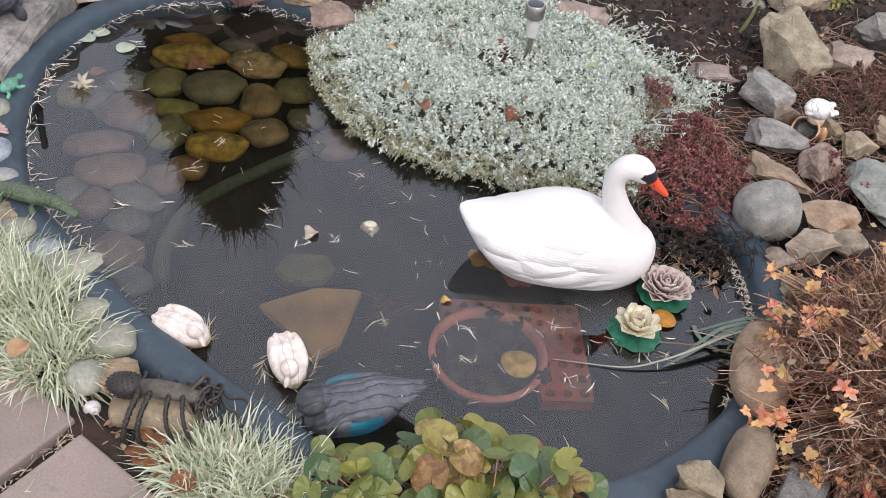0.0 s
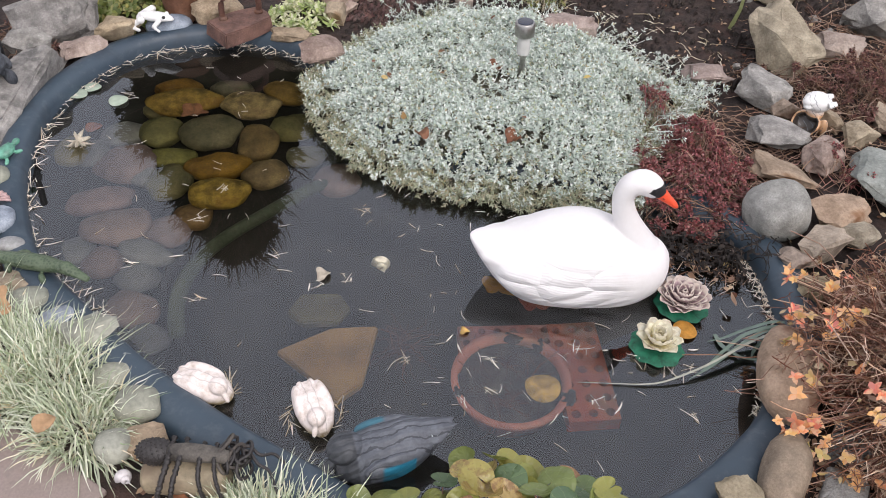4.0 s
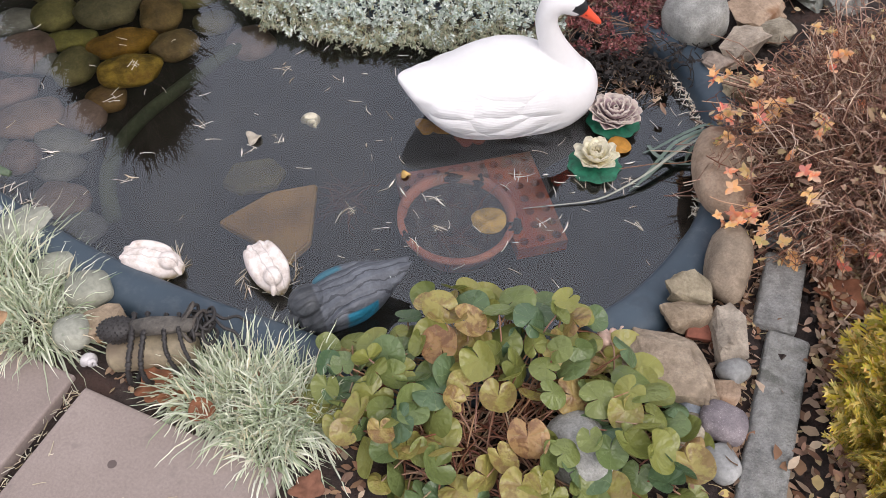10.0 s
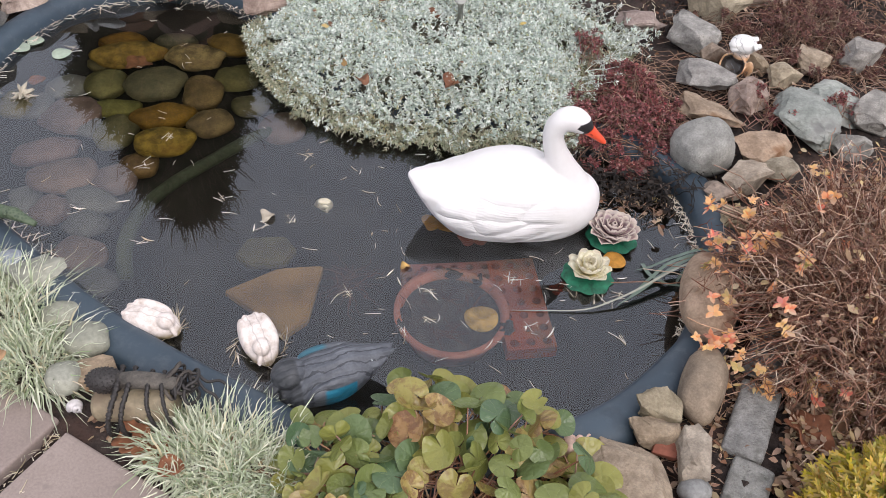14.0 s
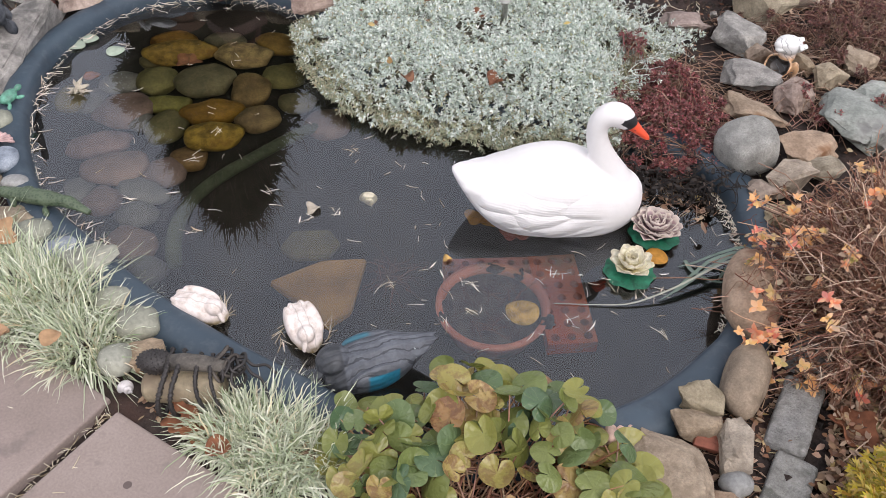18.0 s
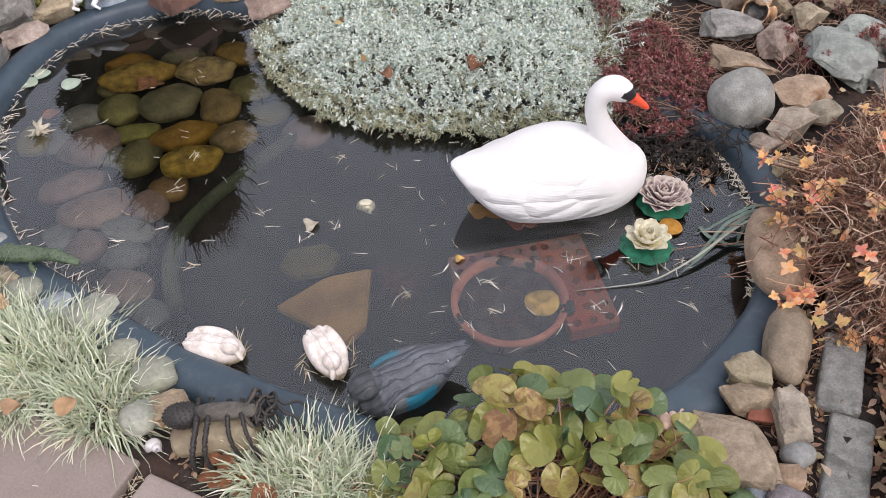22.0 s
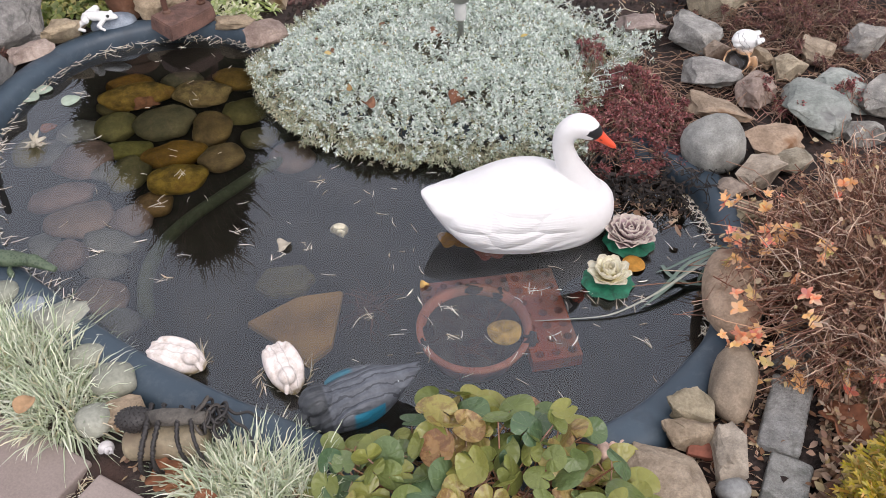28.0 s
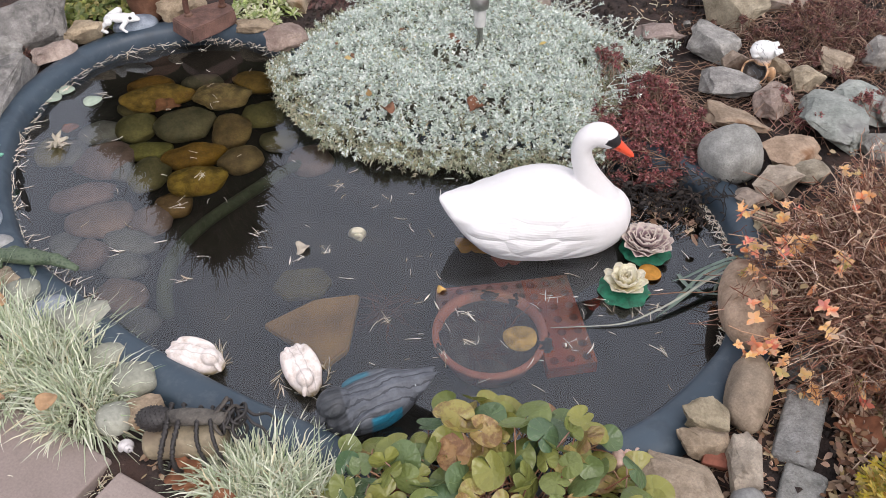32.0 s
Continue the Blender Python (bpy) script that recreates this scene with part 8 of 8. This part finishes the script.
def litter():
    zone = np.array([(0.45, 0.2), (0.71, 0.6), (0.89, 0.8), (1.0, 0.98), (1.08, 1.15), (1.18, 1.33), (1.2, 1.85), (1.5, 1.95), (2.1, 1.9), (2.2, 0.2)])
    p = scatter(zone, 7500)
    p = p[(p[:, 0] > 1.3) | (p[:, 1] > 1.2) | (rng.random(len(p)) < 0.45)]
    loose = (p[:, 0] > 1.75) | (p[:, 1] < 0.55)
    p[loose] += rng.normal(0, 0.22, (loose.sum(), 2))
    v, f = leaves_flat(p, 0.032, lambda q: ground_z(q[:, 0], q[:, 1]) + rng.uniform(0.008, 0.036, len(q)))
    p = scatter(np.array([(0.86, 0.55), (1.02, 0.98), (1.12, 1.2), (1.6, 1.2), (1.5, 0.45)]), 5600)
    v, f = join([(v, f), leaves_flat(p, 0.021, lambda q: ground_z(q[:, 0], q[:, 1]) + rng.uniform(0.01, 0.05, len(q)))])
    stuff("leaf_litter", v, f, "litter", "layer of small dry brown leaves on the soil", "leaf litter")
    zone = np.array([(0.66, 0.35), (0.7, 0.8), (0.74, 1.1), (0.84, 1.3), (1.0, 1.4), (1.1, 1.3), (0.95, 0.95), (0.8, 0.7), (0.72, 0.35)])
    p = scatter(zone, 620)
    v, f = leaves_flat(p, 0.02, lambda q: ground_z(q[:, 0], q[:, 1]) + rng.uniform(0.004, 0.014, len(q)))
    q = scatter(zone, 240)
    a = rng.random(240) * 6.28
    path = arcs(np.c_[q, ground_z(q[:, 0], q[:, 1]) + 0.006], unit(np.c_[np.cos(a), np.sin(a), rng.uniform(0, 0.4, 240)]), rng.uniform(0.015, 0.06, 240), rng.uniform(0, 0.5, 240), 5, 0.03)
    v, f = join([(v, f), tubes(path, 0.0013, 0.0008, 4)])
    stuff("leaf_litter", v, f, "litter", "scattered dry leaves and straws between stones and kerb", "leaf litter")
    zone = np.array([(1.1, 1.95), (1.3, 2.45), (1.15, 2.6), (1.2, 3.0), (1.0, 3.2), (0.8, 3.45), (0.1, 3.5), (0.2, 4.0), (2.4, 4.0), (2.4, 1.9)])
    p = scatter(zone, 900)
    v, f = leaves_flat(p, 0.017, lambda q: ground_z(q[:, 0], q[:, 1]) + rng.uniform(0.004, 0.014, len(q)))
    stuff("leaf_litter", v, f, "litter", "sparse small dry leaves on dark soil", "leaf litter")
    p = scatter(np.array([(-0.55, 1.2), (-0.5, 1.3), (-0.2, 1.2), (-0.05, 1.05), (-0.1, 0.75), (0.0, 0.7), (0.0, 1.0), (-0.25, 1.05), (-0.42, 1.12)]), 160)
    v, f = leaves_flat(p, 0.024, lambda q: ground_z(q[:, 0], q[:, 1]) + rng.uniform(0.0, 0.015, len(q)))
    stuff("leaf_litter", v, f, "litter", "dry leaves between paving and rim", "leaf litter")


def dead_stems():
    zone = np.array([(1.02, 2.3), (1.25, 2.2), (1.35, 2.4), (1.5, 2.4), (1.75, 2.4), (2.2, 2.6), (2.2, 3.4), (1.6, 3.4), (1.5, 3.2), (1.3, 2.7), (1.1, 2.75)])
    p = scatter(zone, 900)
    n = len(p)
    a = rng.random(n) * 6.28
    d = unit(np.c_[np.cos(a), np.sin(a), rng.uniform(0.05, 0.6, n)])
    path = arcs(np.c_[p, ground_z(p[:, 0], p[:, 1]) + 0.01], d, rng.uniform(0.08, 0.24, n), rng.uniform(0.2, 0.7, n), 7, 0.04)
    path[..., 2] = np.maximum(path[..., 2], ground_z(path[..., 0], path[..., 1]) + 0.004)
    v, f = tubes(path, 0.0017, 0.001, 4)
    stuff("dead_stems", v, f, "twig", "tangle of thin dead brown stems over rocks", "dead stems")
    zone = np.array([(0.86, 3.08), (1.05, 2.95), (1.25, 3.0), (1.3, 3.3), (0.9, 3.5), (0.7, 3.35)])
    p = scatter(zone, 60)
    n = len(p)
    a = rng.random(n) * 6.28
    path = arcs(np.c_[p, ground_z(p[:, 0], p[:, 1]) + 0.006], unit(np.c_[np.cos(a), np.sin(a), rng.uniform(0.0, 0.6, n)]), rng.uniform(0.03, 0.12, n), rng.uniform(0.2, 0.7, n), 6, 0.05)
    path[..., 2] = np.maximum(path[..., 2], ground_z(path[..., 0], path[..., 1]) + 0.004)
    v, f = tubes(path, 0.0016, 0.001, 4)
    stuff("dry_stalks", v, f, "straw", "sparse pale dry stalks on dark soil", "dry stalks")


def clods():
    """Crumbs of soil where it lies open."""
    zone = np.array([(-0.2, 3.2), (-0.1, 3.9), (2.3, 3.9), (2.2, 2.5), (1.4, 2.7), (1.2, 2.9), (0.9, 3.15), (0.5, 3.4), (0.1, 3.35)])
    near = np.array([(0.72, 0.3), (0.8, 0.85), (0.95, 1.3), (1.15, 1.3), (1.5, 0.3)])
    p = np.concatenate([scatter(zone, 2600), scatter(near, 350)])
    r = rng.uniform(0.004, 0.017, len(p)) * np.where(rng.random(len(p)) < 0.06, 1.8, 1)
    tet = unit(np.array([[1, 0.2, 0], [-0.4, 1, 0.1], [-0.5, -0.9, 0], [0.1, 0, 1.0], [0, 0.1, -1]], float))
    v = np.c_[p, ground_z(p[:, 0], p[:, 1]) + r * 0.3][:, None] + r[:, None, None] * tet * rng.uniform(0.6, 1.2, (len(p), 5, 1))
    face = np.array([(0, 1, 3), (1, 2, 3), (2, 0, 3), (1, 0, 4), (2, 1, 4), (0, 2, 4)])
    f = (np.arange(len(p))[:, None, None] * 5 + face).reshape(-1, 3)
    tagged(part("soil_crumbs", mesh_from("soil_crumbs", v.reshape(-1, 3), f, "clod", False)), "loose dark crumbs of garden soil", "soil", kind="stuff")


def lava_gravel():
    """Dark red-brown chips behind the mound."""
    p = scatter(np.array([(-0.2, 3.36), (-0.02, 3.3), (0.06, 3.44), (0.16, 3.52), (0.1, 3.62), (-0.14, 3.6)]), 420)
    r = rng.uniform(0.008, 0.02, len(p))
    tet = unit(np.array([[1, 0.2, 0], [-0.4, 1, 0.1], [-0.5, -0.9, 0], [0.1, 0, 1.0], [0, 0.1, -1]], float))
    v = np.c_[p, ground_z(p[:, 0], p[:, 1]) + r * 0.4][:, None] + r[:, None, None] * tet * rng.uniform(0.6, 1.2, (len(p), 5, 1))
    face = np.array([(0, 1, 3), (1, 2, 3), (2, 0, 3), (1, 0, 4), (2, 1, 4), (0, 2, 4)])
    f = (np.arange(len(p))[:, None, None] * 5 + face).reshape(-1, 3)
    tagged(part("gravel", mesh_from("gravel", v.reshape(-1, 3), f, "lava", False)), "dark red-brown lava gravel behind the foliage", "gravel", kind="stuff")


litter()
dead_stems()
clods()
lava_gravel()


def paving_debris():
    p = scatter(np.array([(-1.0, 1.35), (-0.6, 1.12), (-0.25, 0.88), (-0.4, 0.6), (-1.1, 0.9)]), 34)
    n = len(p)
    a = rng.random(n) * 6.28
    path = arcs(np.c_[p, np.full(n, 0.0415)], np.c_[np.cos(a), np.sin(a), 0 * a], rng.uniform(0.01, 0.035, n), 0 * a, 4, 0.08)
    path[..., 2] = 0.0418
    v, f = tubes(path, 0.0012, 0.0008, 4)
    stuff("straw_on_paving", v, f, "straw", "few pale straws lying on the paving", "straw")
    s = np.linspace(0, 1, 70)
    c = np.c_[-0.585 - 0.56 * 0.55 * s, 1.19 - 0.829 * 0.55 * s]
    c = np.repeat(c[rng.random(70) < 0.6], 3, 0)
    c += rng.normal(0, 0.009, c.shape)
    n = len(c)
    a = rng.random(n) * 6.28
    path = arcs(np.c_[c, np.full(n, 0.02)], unit(np.c_[np.cos(a), np.sin(a), np.full(n, 0.5)]), rng.uniform(0.01, 0.03, n), rng.uniform(0, 0.6, n), 4, 0.05)
    v, f = tubes(path, 0.0013, 0.0008, 4)
    stuff("joint_moss", v, f, "straw", "moss and straw filling the joint between slabs", "moss")


paving_debris()


# ---- half-hidden small things ----
_bm = bmesh.new()
ball(_bm, (0, 0, 0.02), (0.03, 0.02, 0.018))
ball(_bm, (0.028, 0.005, 0.028), (0.016, 0.014, 0.014))
ball(_bm, (-0.01, 0.02, 0.012), (0.014, 0.012, 0.01))
figure("garden_figure", _bm, "figure_green", at(1.095, 0.975, 0.03, 40, s=(0.8, 0.8, 0.8)), "small pale green figure half hidden by thuja", "garden figure", 0.002, 2)
